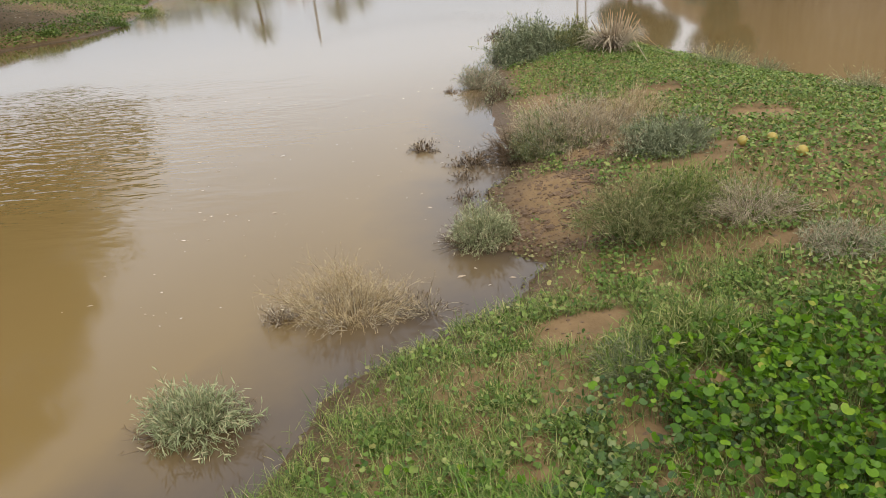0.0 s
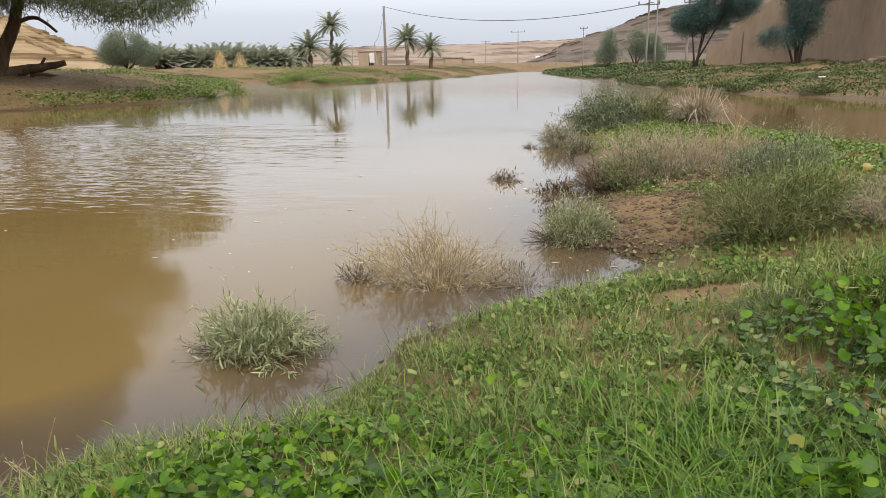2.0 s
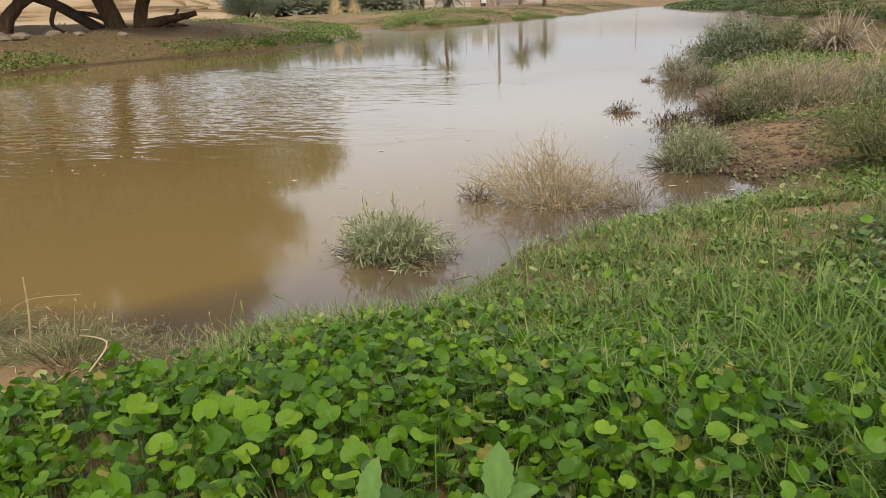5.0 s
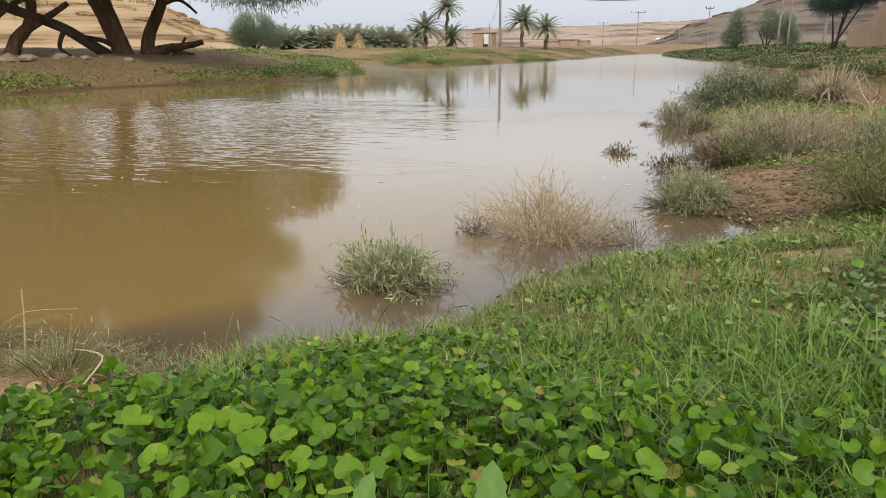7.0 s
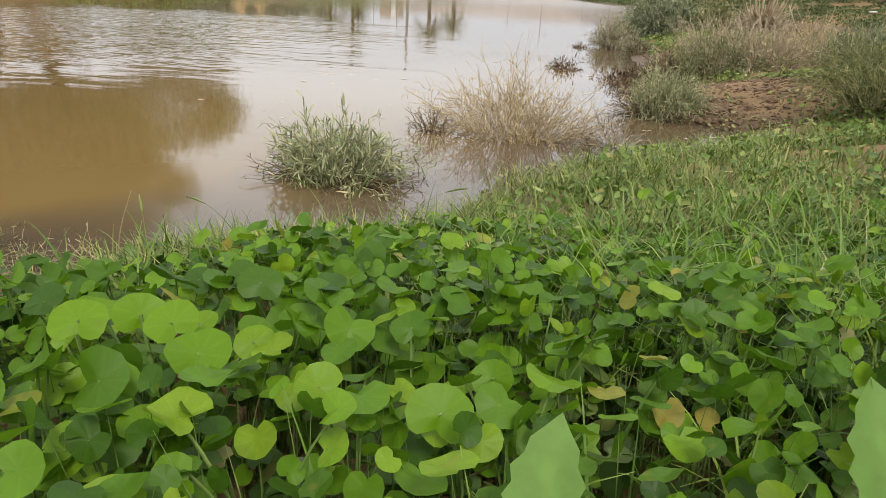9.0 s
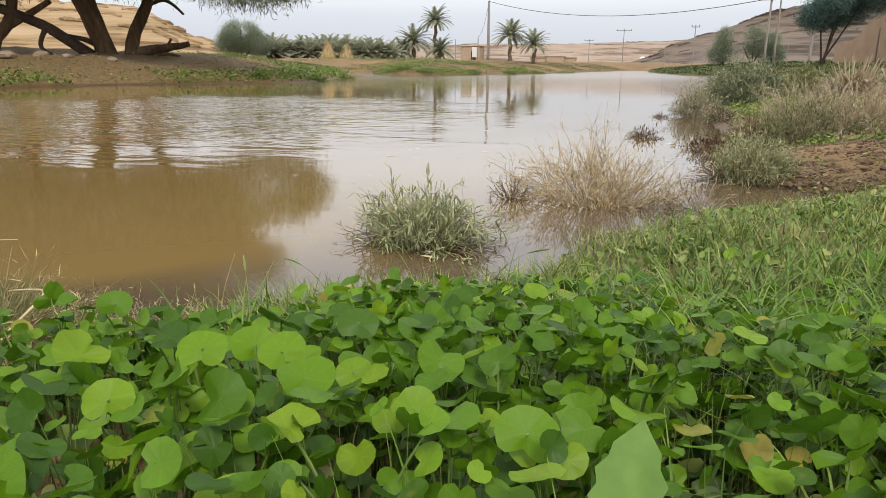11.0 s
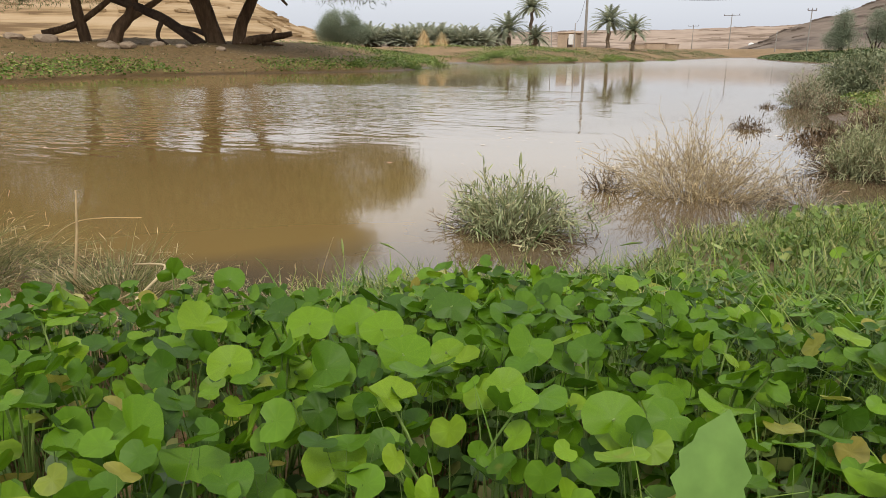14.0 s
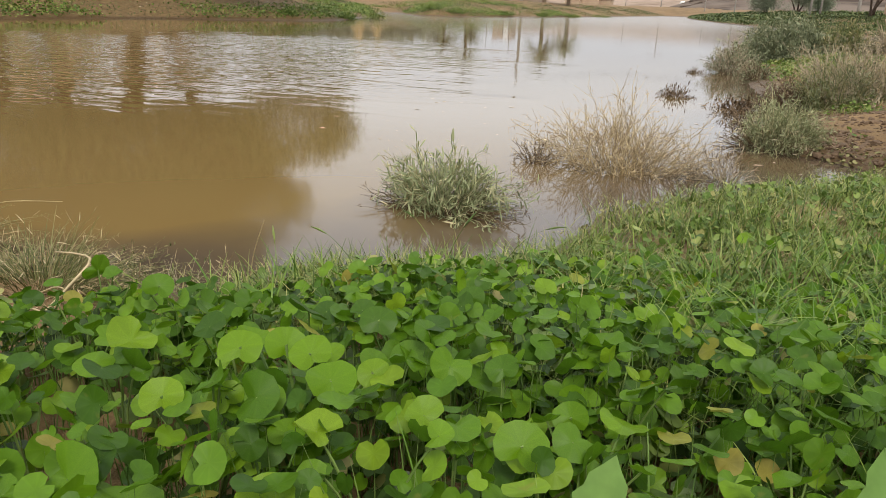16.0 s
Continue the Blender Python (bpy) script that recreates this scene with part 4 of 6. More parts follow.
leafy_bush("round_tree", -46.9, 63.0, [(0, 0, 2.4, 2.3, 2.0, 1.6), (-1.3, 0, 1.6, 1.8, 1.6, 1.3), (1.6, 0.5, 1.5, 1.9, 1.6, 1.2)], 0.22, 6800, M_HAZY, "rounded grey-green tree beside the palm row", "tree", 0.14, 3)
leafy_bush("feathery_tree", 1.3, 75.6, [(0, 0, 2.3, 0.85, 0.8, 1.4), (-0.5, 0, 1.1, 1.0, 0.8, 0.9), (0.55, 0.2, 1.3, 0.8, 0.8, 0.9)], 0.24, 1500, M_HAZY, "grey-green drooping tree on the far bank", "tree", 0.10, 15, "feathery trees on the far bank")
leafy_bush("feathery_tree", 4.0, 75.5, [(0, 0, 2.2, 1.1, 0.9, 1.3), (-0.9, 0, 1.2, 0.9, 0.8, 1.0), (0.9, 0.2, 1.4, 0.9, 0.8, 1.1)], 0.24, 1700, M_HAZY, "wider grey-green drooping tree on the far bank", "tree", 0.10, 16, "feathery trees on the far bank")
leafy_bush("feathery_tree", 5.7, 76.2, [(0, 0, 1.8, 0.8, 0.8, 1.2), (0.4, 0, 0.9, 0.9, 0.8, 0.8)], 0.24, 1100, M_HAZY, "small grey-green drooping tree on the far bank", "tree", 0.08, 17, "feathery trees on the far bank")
leafy_bush("tamarisk", 5.9, 45.2, [(0.6, 0, 3.1, 1.5, 1.4, 1.0), (-0.4, 0, 2.7, 1.1, 1.0, 0.8), (1.9, -0.3, 3.7, 1.4, 1.3, 1.0), (1.2, 0, 4.6, 1.7, 1.4, 1.0)], 0.20, 10000, M_DARKTREE, "dark blue-green tamarisk growing in front of the mud wall", "tree", 0.075, 5)
leafy_bush("tamarisk", 10.5, 41.2, [(0.3, 0, 2.9, 1.0, 1.0, 1.5), (-0.7, 0, 1.5, 1.3, 0.9, 0.5), (0.9, 0, 4.6, 1.2, 1.1, 1.4), (-0.4, 0, 4.4, 1.1, 1.0, 1.0)], 0.19, 6500, M_DARKTREE, "thin many-stemmed tamarisk with bare lower twigs", "tree", 0.09, 6)


def pole(name, x, y, h, r, arms, label, lean=0.0, mat=None):
    z = float(height(x, y))
    e = thing(name, label, "utility pole", x, y, z - 0.3, "utility poles")
    P = [(lean * k / 6, 0, (h + 0.3) * k / 6) for k in range(7)]
    V, F = tube(P, np.linspace(r, r * 0.68, 7), 10)
    part("shaft", mesh("shaft", V, F, mat or M_POLE, True), e)
    for az, half in arms:
        zz = az + 0.3
        bag_v, bag_f = tube([(-half, -0.12, zz), (half, -0.12, zz)], [0.06, 0.06], 4)
        arm = part("crossarm", mesh("crossarm", bag_v, bag_f, M_IRON), e)
        for px in (-half * 0.93, 0.0, half * 0.93):
            V, F = tube([(px, -0.12, zz + 0.04), (px, -0.12, zz + 0.14), (px, -0.12, zz + 0.2), (px, -0.12, zz + 0.3)], [0.03, 0.07, 0.05, 0.03], 7)
            part("insulator", mesh("insulator", V, F, M_IRON, True), arm)
    return e


def cable(a, b, sag, r, label):
    a, b = Vector(a), Vector(b)
    P = [a.lerp(b, k / 24) - Vector((0, 0, sag * 4 * (k / 24) * (1 - k / 24))) for k in range(25)]
    V, F = tube([p - a for p in P], [r] * 25, 5)
    ob = new("power_cable", mesh("power_cable", V, F, M_WIRE, True))
    ob.location = a
    return tagged(ob, label, "cable", "power cables")


pole("utility_pole", -25.25, 82.3, 6.9, 0.19, [], "grey wooden utility pole on the far bank")
pole("utility_pole", 4.0, 60.3, 9.6, 0.09, [(4.9, 0.85)], "grey utility pole with a steel crossarm by the mud wall", 0.05)
pole("utility_pole", 4.75, 61.0, 9.3, 0.075, [], "slim bare utility pole standing beside another")
pole("utility_pole", 7.6, 64.0, 6.6, 0.13, [(5.6, 0.95), (5.2, 0.5)], "thinner utility pole with stacked crossarms")
pole("utility_pole", -1.9, 99.0, 5.1, 0.08, [(5.0, 0.5)], "pale slender utility pole on the far bank")
pole("utility_pole", -16.6, 150.0, 6.8, 0.10, [(6.5, 1.5)], "distant utility pole with a wide crossarm")
pole("utility_pole", -28.0, 178.0, 5.6, 0.10, [(5.3, 1.2)], "distant slender utility pole")
pole("fence_post", -24.75, 76.7, 2.75, 0.07, [], "thin post carrying a meter cabinet")
pole("fence_post", -27.2, 75.9, 2.2, 0.05, [], "thin leaning wooden post")
pole("fence_post", -6.5, 118.0, 3.2, 0.08, [], "bare post on the far bank")
pole("fence_post", 8.3, 44.0, 2.0, 0.05, [], "dark iron post against the mud wall", mat=M_IRON)
z_p = float(height(-25.25, 82.3)) + 6.85
cable((-25.25, 82.3, z_p), (4.35, 60.2, 5.75), 1.5, 0.03, "slack black cable strung between two poles")
cable((-24.75, 76.7, float(height(-24.75, 76.7)) + 2.7), (-25.3, 82.2, z_p - 0.4), 0.8, 0.02, "thin service wire running down to a post")


def box_mesh(name, sx, sy, sz, mat, bev=0.03):
    bm = bmesh.new()
    bmesh.ops.create_cube(bm, size=1)
    for v in bm.verts:
        v.co = Vector((v.co.x * sx, v.co.y * sy, (v.co.z + 0.5) * sz))
    bmesh.ops.bevel(bm, geom=bm.edges[:], offset=bev, segments=1, affect="EDGES")
    me = bpy.data.meshes.new(name)
    bm.to_mesh(me)
    bm.free()
    me.materials.append(mat)
    return me


def placed(name, me, x, y, label, category, rz=0, dz=0.0, group=""):
    ob = new(name, me)
    ob.location, ob.rotation_euler = (x, y, float(height(x, y)) + dz), (0, 0, radians(rz))
    return tagged(ob, label, category, group)


hut = thing("mud_hut", "small ruined mud-brick hut near the poles", "hut", -27.6, 83.5, float(height(-27.6, 83.5)) - 0.05)
part("hut_wall", box_mesh("hut_wall", 2.4, 2.0, 1.75, M_MUDBRICK, 0.08), hut)
part("roof_slab", box_mesh("roof_slab", 2.6, 2.2, 0.16, M_MUDBRICK, 0.05), hut, at=pose(0, 0, 1.745))
part("door", box_mesh("door", 0.6, 0.1, 1.2, M_DARKBARK, 0.01), hut, "dark plank door", pose(0.4, -1.01, 0.02))
cab = thing("meter_cabinet", "cream steel meter cabinet on short legs", "cabinet", -25.1, 76.5, float(height(-25.1, 76.5)))
part("cabinet_box", box_mesh("cabinet_box", 0.5, 0.35, 1.1, M_WHITE), cab, at=pose(0, 0, 0.5))
for sx in (-0.2, 0.2):
    part("leg", box_mesh("leg", 0.06, 0.06, 0.56, M_IRON, 0.01), cab, at=pose(sx, 0, -0.05))
tank = thing("water_tank", "white rounded water tank at the foot of the hill", "tank", -24.8, 299.5, float(height(-24.8, 299.5)))
V, F = tube([(0, 0, 0), (0, 0, 1.6), (0, 0, 2.5), (0, 0, 2.9), (0, 0, 3.05)], [1.1, 1.1, 1.1, 0.8, 0.3], 16)
part("tank_shell", mesh("tank_shell", V, F, M_WHITE, True), tank)
part("tank_base", box_mesh("tank_base", 2.8, 2.8, 0.6, M_MUDBRICK), tank, at=pose(0, 0, -0.3))
for k, (x, y, s) in enumerate([(-39.0, 190, 1.0), (-35.5, 192, 0.7), (-43, 188, 0.8)]):
    b = thing("low_building", "low flat-roofed mud building far off", "building", x, y, float(height(x, y)) - 0.05, "far buildings")
    part("building_wall", box_mesh("building_wall", 5 * s, 4, 1.8 * s, M_MUDBRICK, 0.08), b)
    part("roof", box_mesh("roof", 5.3 * s, 4.3, 0.2, M_STONE, 0.04), b, at=pose(0, 0, 1.79 * s))


def straw_stack(x, y, w, h, seed):
    g = np.random.default_rng(seed)
    e = thing("straw_stack", "cone-shaped orange stack of dry straw", "stack", x, y, float(height(x, y)), "straw stacks")
    V, F = tube([(0, 0, -0.1), (0, 0, h * 0.3), (0.05, 0, h * 0.65), (0.08, 0, h)], [w, w * 0.72, w * 0.42, w * 0.08], 12, 0.12, seed)
    part("heap", mesh("heap", V, F, M_STACK), e)
    n = 420
    a, t = g.uniform(0, 6.283, n), g.uniform(0, 0.9, n)
    base = np.stack([np.cos(a) * w * (1 - t) * 0.95, np.sin(a) * w * (1 - t) * 0.95, t * h], -1)
    V, F, _ = curls(base, a, g.uniform(-0.5, 1.0, n), g.uniform(0.25, 0.6, n), g.uniform(0, 1, n), 2, np.full(n, 0.03), 2)
    part("straw_mass", mesh("straw_mass", V, F, M_STRAW), e)["kind"] = "stuff"


straw_stack(-35.3, 61.1, 0.85, 1.6, 3)
straw_stack(-33.7, 62.0, 0.75, 1.1, 4)

# heap of pale stones and boards at the foot of the wall
for k in range(26):
    a, q = g0.uniform(0, 6.283), g0.uniform(0, 1) ** 0.6
    x, y = 14.2 + math.cos(a) * q * 2.0, 37.0 + math.sin(a) * q * 0.9
    ob = placed("rubble_stone", stone_mesh("rubble_stone", g0.uniform(0.12, 0.26), M_STONE, k + 30, 0.6, 1), x, y, "pale broken stone in a heap by the wall", "stone", g0.uniform(0, 360), (1 - q) * 0.5, "rubble heap")
for k in range(9):
    x, y = 14.0 + g0.uniform(-2.2, 1.5), 36.6 + g0.uniform(-0.5, 0.5)
    ob = placed("board", box_mesh("board", g0.uniform(0.9, 1.6), 0.12, 0.04, M_REED, 0.008), x, y, "grey weathered board lying on the rubble heap", "board", g0.uniform(-30, 30), 0.36, "rubble heap")
placed("white_slab", box_mesh("white_slab", 0.2, 0.15, 0.05, M_WHITE, 0.02), 7.4, 25.6, "flat white slab lying on the grass", "slab", 20, 0.02)


# ---- bushes and tufts at the water's edge ----
def fan(g, n, rx, ry):
    """Root points within an ellipse, thicker in the middle, and the outward way of each."""
    a, q = g.uniform(0, 2 * math.pi, n), g.uniform(0, 1, n) ** 0.6
    bx, by = np.cos(a) * q * rx, np.sin(a) * q * ry
    return bx, by, a, q


def along(P, g, per, lo=0.3, hi=1.0):
    """Points along bent stems P (n, k, 3): per points on each, and the stem's way there."""
    n, k = P.shape[:2]
    u = g.uniform(lo, hi, (n, per)) * (k - 1)
    i = np.minimum(u.astype(int), k - 2)
    f = (u - i)[..., None]
    r = np.arange(n)[:, None]
    a, b = P[r, i], P[r, i + 1]
    return (a * (1 - f) + b * f).reshape(-1, 3), (b - a).reshape(-1, 3)


BLADE = np.array([(0, 0, 0), (0.07, 0.35, 0.02), (0.05, 0.75, 0.0), (0, 1, -0.06), (-0.05, 0.75, 0.0), (-0.07, 0.35, 0.02)])
BLADE_F = [(0, 1, 5, 5), (1, 2, 4, 5), (2, 3, 4, 4)]


def blades_on(pts, way, g, size, spread_a=1.0, wide=1.0):
    """Narrow leaves set on stems, pointing out and up along them."""
    n = len(pts)
    yaw = np.arctan2(way[:, 1], way[:, 0]) - math.pi / 2 + g.normal(0, spread_a, n)
    tilt = np.arctan2(way[:, 2], np.hypot(way[:, 0], way[:, 1])) + g.normal(-0.15, 0.6, n)
    tv = BLADE * np.array([wide, 1, 1])
    V, F = spread(tv, BLADE_F, turns(yaw, tilt, g.uniform(-0.8, 0.8, n), g.uniform(0.6, 1.25, n) * size), pts)
    return V, [tuple(dict.fromkeys(f)) for f in F.tolist()]


def bush(name, label, x, y, z, rx, ry, h, n, m_stem, m_leaf, seed, per=4, leaf=0.05, lean=(0.1, 1.0), bend=(0.0, 0.5), r=0.0018, wide=1.0, heads=None, category="bush", twigs_n=0, group="", ragged=0.8):
    """A bush of many thin stems from one patch of ground, with narrow leaves along them."""
    g = np.random.default_rng(seed)
    e = thing(name, label, category, x, y, z, group)
    bx, by, a, q = fan(g, n, rx * 0.55, ry * 0.55)
    base = np.stack([bx, by, np.full(n, -0.02)], -1)
    ln = lean[0] + (lean[1] - lean[0]) * q + g.normal(0, 0.12, n)
    tuft = vnoise(bx * 2.6 / rx, by * 2.6 / ry, 1.0, seed)
    L = h * g.uniform(0.5, 1.1, n) * (1 + 0.35 * q) * (0.95 - 0.5 * ragged + ragged * tuft)
    a = a + (vnoise(bx * 3 / rx, by * 3 / ry, 1.0, seed + 5) - 0.5) * 1.6
    yaw = a + g.normal(0, 0.45, n)
    V, F, P = curls(base, yaw, ln, L, g.uniform(*bend, n), 5, np.full(n, r) * g.uniform(0.7, 1.4, n), 3)
    part("stem_mass", mesh("stem_mass", V, F, m_stem), e)["kind"] = "stuff"
    if twigs_n:
        p, w = along(P, g, twigs_n, 0.3, 0.95)
        k = len(p)
        V, F, P2 = curls(p, np.arctan2(w[:, 1], w[:, 0]) + g.normal(0, 0.9, k), g.uniform(0.1, 1.0, k), h * g.uniform(0.12, 0.35, k), g.uniform(-0.5, 0.5, k), 2, np.full(k, r * 0.6), 3)
        part("twig_mass", mesh("twig_mass", V, F, m_stem), e)["kind"] = "stuff"
        P = P2 if per and not heads else P
        if heads:
            V, F = spread(np.array([(0, 0, 0), (0.5, 0.5, 0), (0, 1, 0), (-0.5, 0.5, 0), (0, 0.5, 0.5), (0, 0.5, -0.5)]), [(0, 1, 4), (1, 2, 4), (2, 3, 4), (3, 0, 4), (1, 0, 5), (2, 1, 5), (3, 2, 5), (0, 3, 5)],
                          turns(g.uniform(0, 6.28, k), g.uniform(-1, 1, k), g.uniform(-1, 1, k), g.uniform(0.6, 1.3, k) * heads), P2[:, -1])
            part("seed_mass", mesh("seed_mass", V, F, m_leaf), e)["kind"] = "stuff"
    if per:
        p, w = along(P, g, per, 0.2, 1.0)
        V, F = blades_on(p, w, g, leaf, 1.1, wide)
        part("foliage", mesh("foliage", V, F, m_leaf), e)["kind"] = "stuff"
    return e


def sheaf(P, width):
    """Thin three-sided stems along many paths P (n, k, 3), tapering to their tips."""
    n, k = P.shape[:2]
    d = P[:, -1] - P[:, 0]
    u = np.cross(d, np.array([0.31, 0.17, 0.93]))
    u /= np.linalg.norm(u, axis=1)[:, None] + 1e-9
    v = np.cross(d, u)
    v /= np.linalg.norm(v, axis=1)[:, None] + 1e-9
    rows = []
    for j in range(k):
        w = (width * (1 - 0.75 * j / (k - 1)))[:, None]
        rows.append(np.stack([P[:, j] + (u * math.cos(a) + v * math.sin(a)) * w for a in (0, 2.094, 4.189)], 1))
    V = np.stack(rows, 1).reshape(n, -1, 3)
    F = np.array([(j * 3 + i, j * 3 + (i + 1) % 3, j * 3 + 3 + (i + 1) % 3, j * 3 + 3 + i) for j in range(k - 1) for i in range(3)])
    return V.reshape(-1, 3), (F[None] + (np.arange(n) * k * 3)[:, None, None]).reshape(-1, 4)


def dome_bush(name, label, x, y, z, rx, ry, h, n, m_stem, m_leaf, seed, per=8, leaf=0.035, wide=1.0, r=0.0015, twigs_n=2, twig_len=0.3, arch=0.25, foot=0.3, crook=0.03, heads=0.0, low=0.0, group="", category="bush"):
    """A rounded bush: crooked stems fan from one foot to a lumpy dome, forking into twigs that carry the leaves."""
    g = np.random.default_rng(seed)
    e = thing(name, label, category, x, y, z, group)
    a = g.uniform(0, 2 * math.pi, n)
    sz = low + (1 - low) * g.uniform(0, 1, n)
    sxy = np.sqrt(np.maximum(1 - sz * sz, 0))
    lump = 0.66 + 0.58 * vnoise(np.cos(a) * sxy * 2.2, np.sin(a) * sxy * 2.2 + sz, 1.0, seed)
    reach = lump * g.uniform(0.45, 1.0, n) ** 0.5 * np.where(g.uniform(0, 1, n) < 0.07, 1.22, 1.0)
    tip = np.stack([np.cos(a) * sxy * rx, np.sin(a) * sxy * ry, np.maximum(sz * h, 0.012)], -1) * reach[:, None]
    base = tip * np.array([foot, foot, 0]) * g.uniform(0.5, 1.2, (n, 1)) + np.array([0, 0, -0.02])
    mid = (base + tip) * 0.5 + np.array([0, 0, 1.0]) * (arch * h * g.uniform(0.3, 1.3, n) * sxy)[:, None]
    u = np.linspace(0, 1, 6)[None, :, None]
    P = (1 - u) ** 2 * base[:, None] + 2 * u * (1 - u) * mid[:, None] + u * u * tip[:, None]
    P[:, 1:] += g.normal(0, crook * h, (n, 5, 3))
    P[:, 1:, 2] = np.maximum(P[:, 1:, 2], 0.004)
    V, F = sheaf(P, r * g.uniform(0.7, 1.5, n))
    part("stem_mass", mesh("stem_mass", V, F, m_stem), e)["kind"] = "stuff"
    if twigs_n:
        p, w = along(P, g, twigs_n, 0.35, 0.97)
        k = len(p)
        w = w / (np.linalg.norm(w, axis=1)[:, None] + 1e-9) + g.normal(0, 0.55, (k, 3))
        w /= np.linalg.norm(w, axis=1)[:, None]
        L = h * twig_len * g.uniform(0.4, 1.1, k)[:, None]
        q = p + w * L * 0.5 + g.normal(0, 0.02 * h, (k, 3))
        P2 = np.stack([p, q, q + (w + g.normal(0, 0.35, (k, 3))) * L * 0.5], 1)
        P2[:, :, 2] = np.maximum(P2[:, :, 2], 0.003)
        V, F = sheaf(P2, np.full(k, r * 0.6))
        part("twig_mass", mesh("twig_mass", V, F, m_stem), e)["kind"] = "stuff"
        if heads:
            V, F = spread(np.array([(0, 0, 0), (0.5, 0.5, 0), (0, 1, 0), (-0.5, 0.5, 0), (0, 0.5, 0.5), (0, 0.5, -0.5)]), [(0, 1, 4), (1, 2, 4), (2, 3, 4), (3, 0, 4), (1, 0, 5), (2, 1, 5), (3, 2, 5), (0, 3, 5)],
                          turns(g.uniform(0, 6.28, k), g.uniform(-1, 1, k), g.uniform(-1, 1, k), g.uniform(0.6, 1.3, k) * heads), P2[:, -1])
            part("seed_mass", mesh("seed_mass", V, F, m_leaf), e)["kind"] = "stuff"
        P = P2 if per else P
    if per:
        p, w = along(P, g, per, 0.15, 1.0)
        V, F = blades_on(p, w, g, leaf, 0.9, wide)
        V[:, 2] = np.maximum(V[:, 2], 0.002)
        part("foliage", mesh("foliage", V, F, m_leaf), e)["kind"] = "stuff"
    return e


dome_bush("water_bush", "grey-green narrow-leaved bush standing in the shallow water", -1.15, 2.69, 0.0, 0.31, 0.23, 0.215, 190, M_GREY, M_PALE, 101, 3, 0.042, 0.95, 0.0019, 3, 0.34, 0.25, 0.35)
dome_bush("water_bush", "long pale blades arching out of the grey-green bush", -1.12, 2.67, 0.0, 0.25, 0.2, 0.25, 60, M_PALE, M_PALE, 1011, 7, 0.05, 0.9, 0.0024, 0, 0.3, 0.5, 0.25)
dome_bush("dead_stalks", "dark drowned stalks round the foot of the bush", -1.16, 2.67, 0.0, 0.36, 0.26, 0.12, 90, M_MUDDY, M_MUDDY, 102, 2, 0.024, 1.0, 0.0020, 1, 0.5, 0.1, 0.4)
dome_bush("dry_bush", "straw-coloured dry bush with fine crooked stems in the water", -0.68, 3.68, 0.0, 0.46, 0.31, 0.37, 230, M_TAN, M_TAN, 103, 2, 0.020, 0.8, 0.0020, 6, 0.26, 0.12, 0.55, 0.04, 0.005)
dome_bush("dead_stalks", "brown tangled twigs through the dry bush", -0.62, 3.64, 0.0, 0.48, 0.30, 0.24, 40, M_BROWN, M_BROWN, 1031, 2, 0.02, 1.0, 0.0020, 4, 0.3, 0.1, 0.6, 0.04)
dome_bush("dead_stalks", "dark brown drowned stalks beside the dry bush", -1.05, 3.58, 0.0, 0.18, 0.14, 0.15, 46, M_MUDDY, M_BROWN, 104, 3, 0.025, 1.0, 0.002, 2)
dome_bush("dead_stalks", "dark brown drowned stalks beside the dry bush", -0.22, 3.66, 0.0, 0.24, 0.16, 0.15, 60, M_BROWN, M_MUDDY, 105, 3, 0.028, 1.0, 0.002, 2)
dome_bush("edge_bush", "grey-green bush with drooping twigs at the waterline", 0.02, 4.58, 0.0, 0.27, 0.24, 0.30, 300, M_GREY, M_PALE, 106, 3, 0.034, 0.8, 0.0021, 4, 0.3, 0.35, 0.35)
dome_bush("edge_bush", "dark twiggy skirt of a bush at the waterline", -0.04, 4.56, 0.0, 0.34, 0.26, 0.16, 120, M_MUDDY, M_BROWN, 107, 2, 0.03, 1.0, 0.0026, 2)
dome_bush("brown_bush", "wide brown bush of fine dry stems on the bank", 0.74, 6.42, 0.06, 0.70, 0.46, 0.52, 700, M_BROWN, M_TAN, 108, 2, 0.030, 0.9, 0.0032, 5, 0.22, 0.15, 0.6, 0.03)
dome_bush("brown_bush", "olive-green shoots growing through a dry bush", 0.50, 6.26, 0.05, 0.46, 0.34, 0.40, 260, M_OLIVE, M_SAGE, 1081, 3, 0.036, 0.9, 0.0032, 4, 0.24, 0.15, 0.6)
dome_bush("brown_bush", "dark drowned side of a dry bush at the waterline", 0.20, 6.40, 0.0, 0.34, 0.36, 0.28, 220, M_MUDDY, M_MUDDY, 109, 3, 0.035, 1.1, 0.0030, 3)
dome_bush("brown_bush", "tan dry bush with pale stems on the bank", 1.22, 6.62, 0.14, 0.48, 0.40, 0.42, 420, M_TAN, M_TAN, 110, 2, 0.03, 0.9, 0.0030, 4, 0.22, 0.15, 0.6)
dome_bush("grey_bush", "large grey-green bush at the tip of the spit", 0.42, 11.0, 0.02, 0.72, 0.60, 0.66, 900, M_SAGE, M_SAGE, 111, 5, 0.062, 1.5, 0.0036, 4, 0.24, 0.2, 0.4)
dome_bush("grey_bush", "dark green bush behind the cut reeds", 1.02, 11.1, 0.1, 0.55, 0.5, 0.50, 420, M_OLIVE, M_OLIVE, 112, 5, 0.058, 1.5, 0.0036, 4, 0.24, 0.2, 0.4)
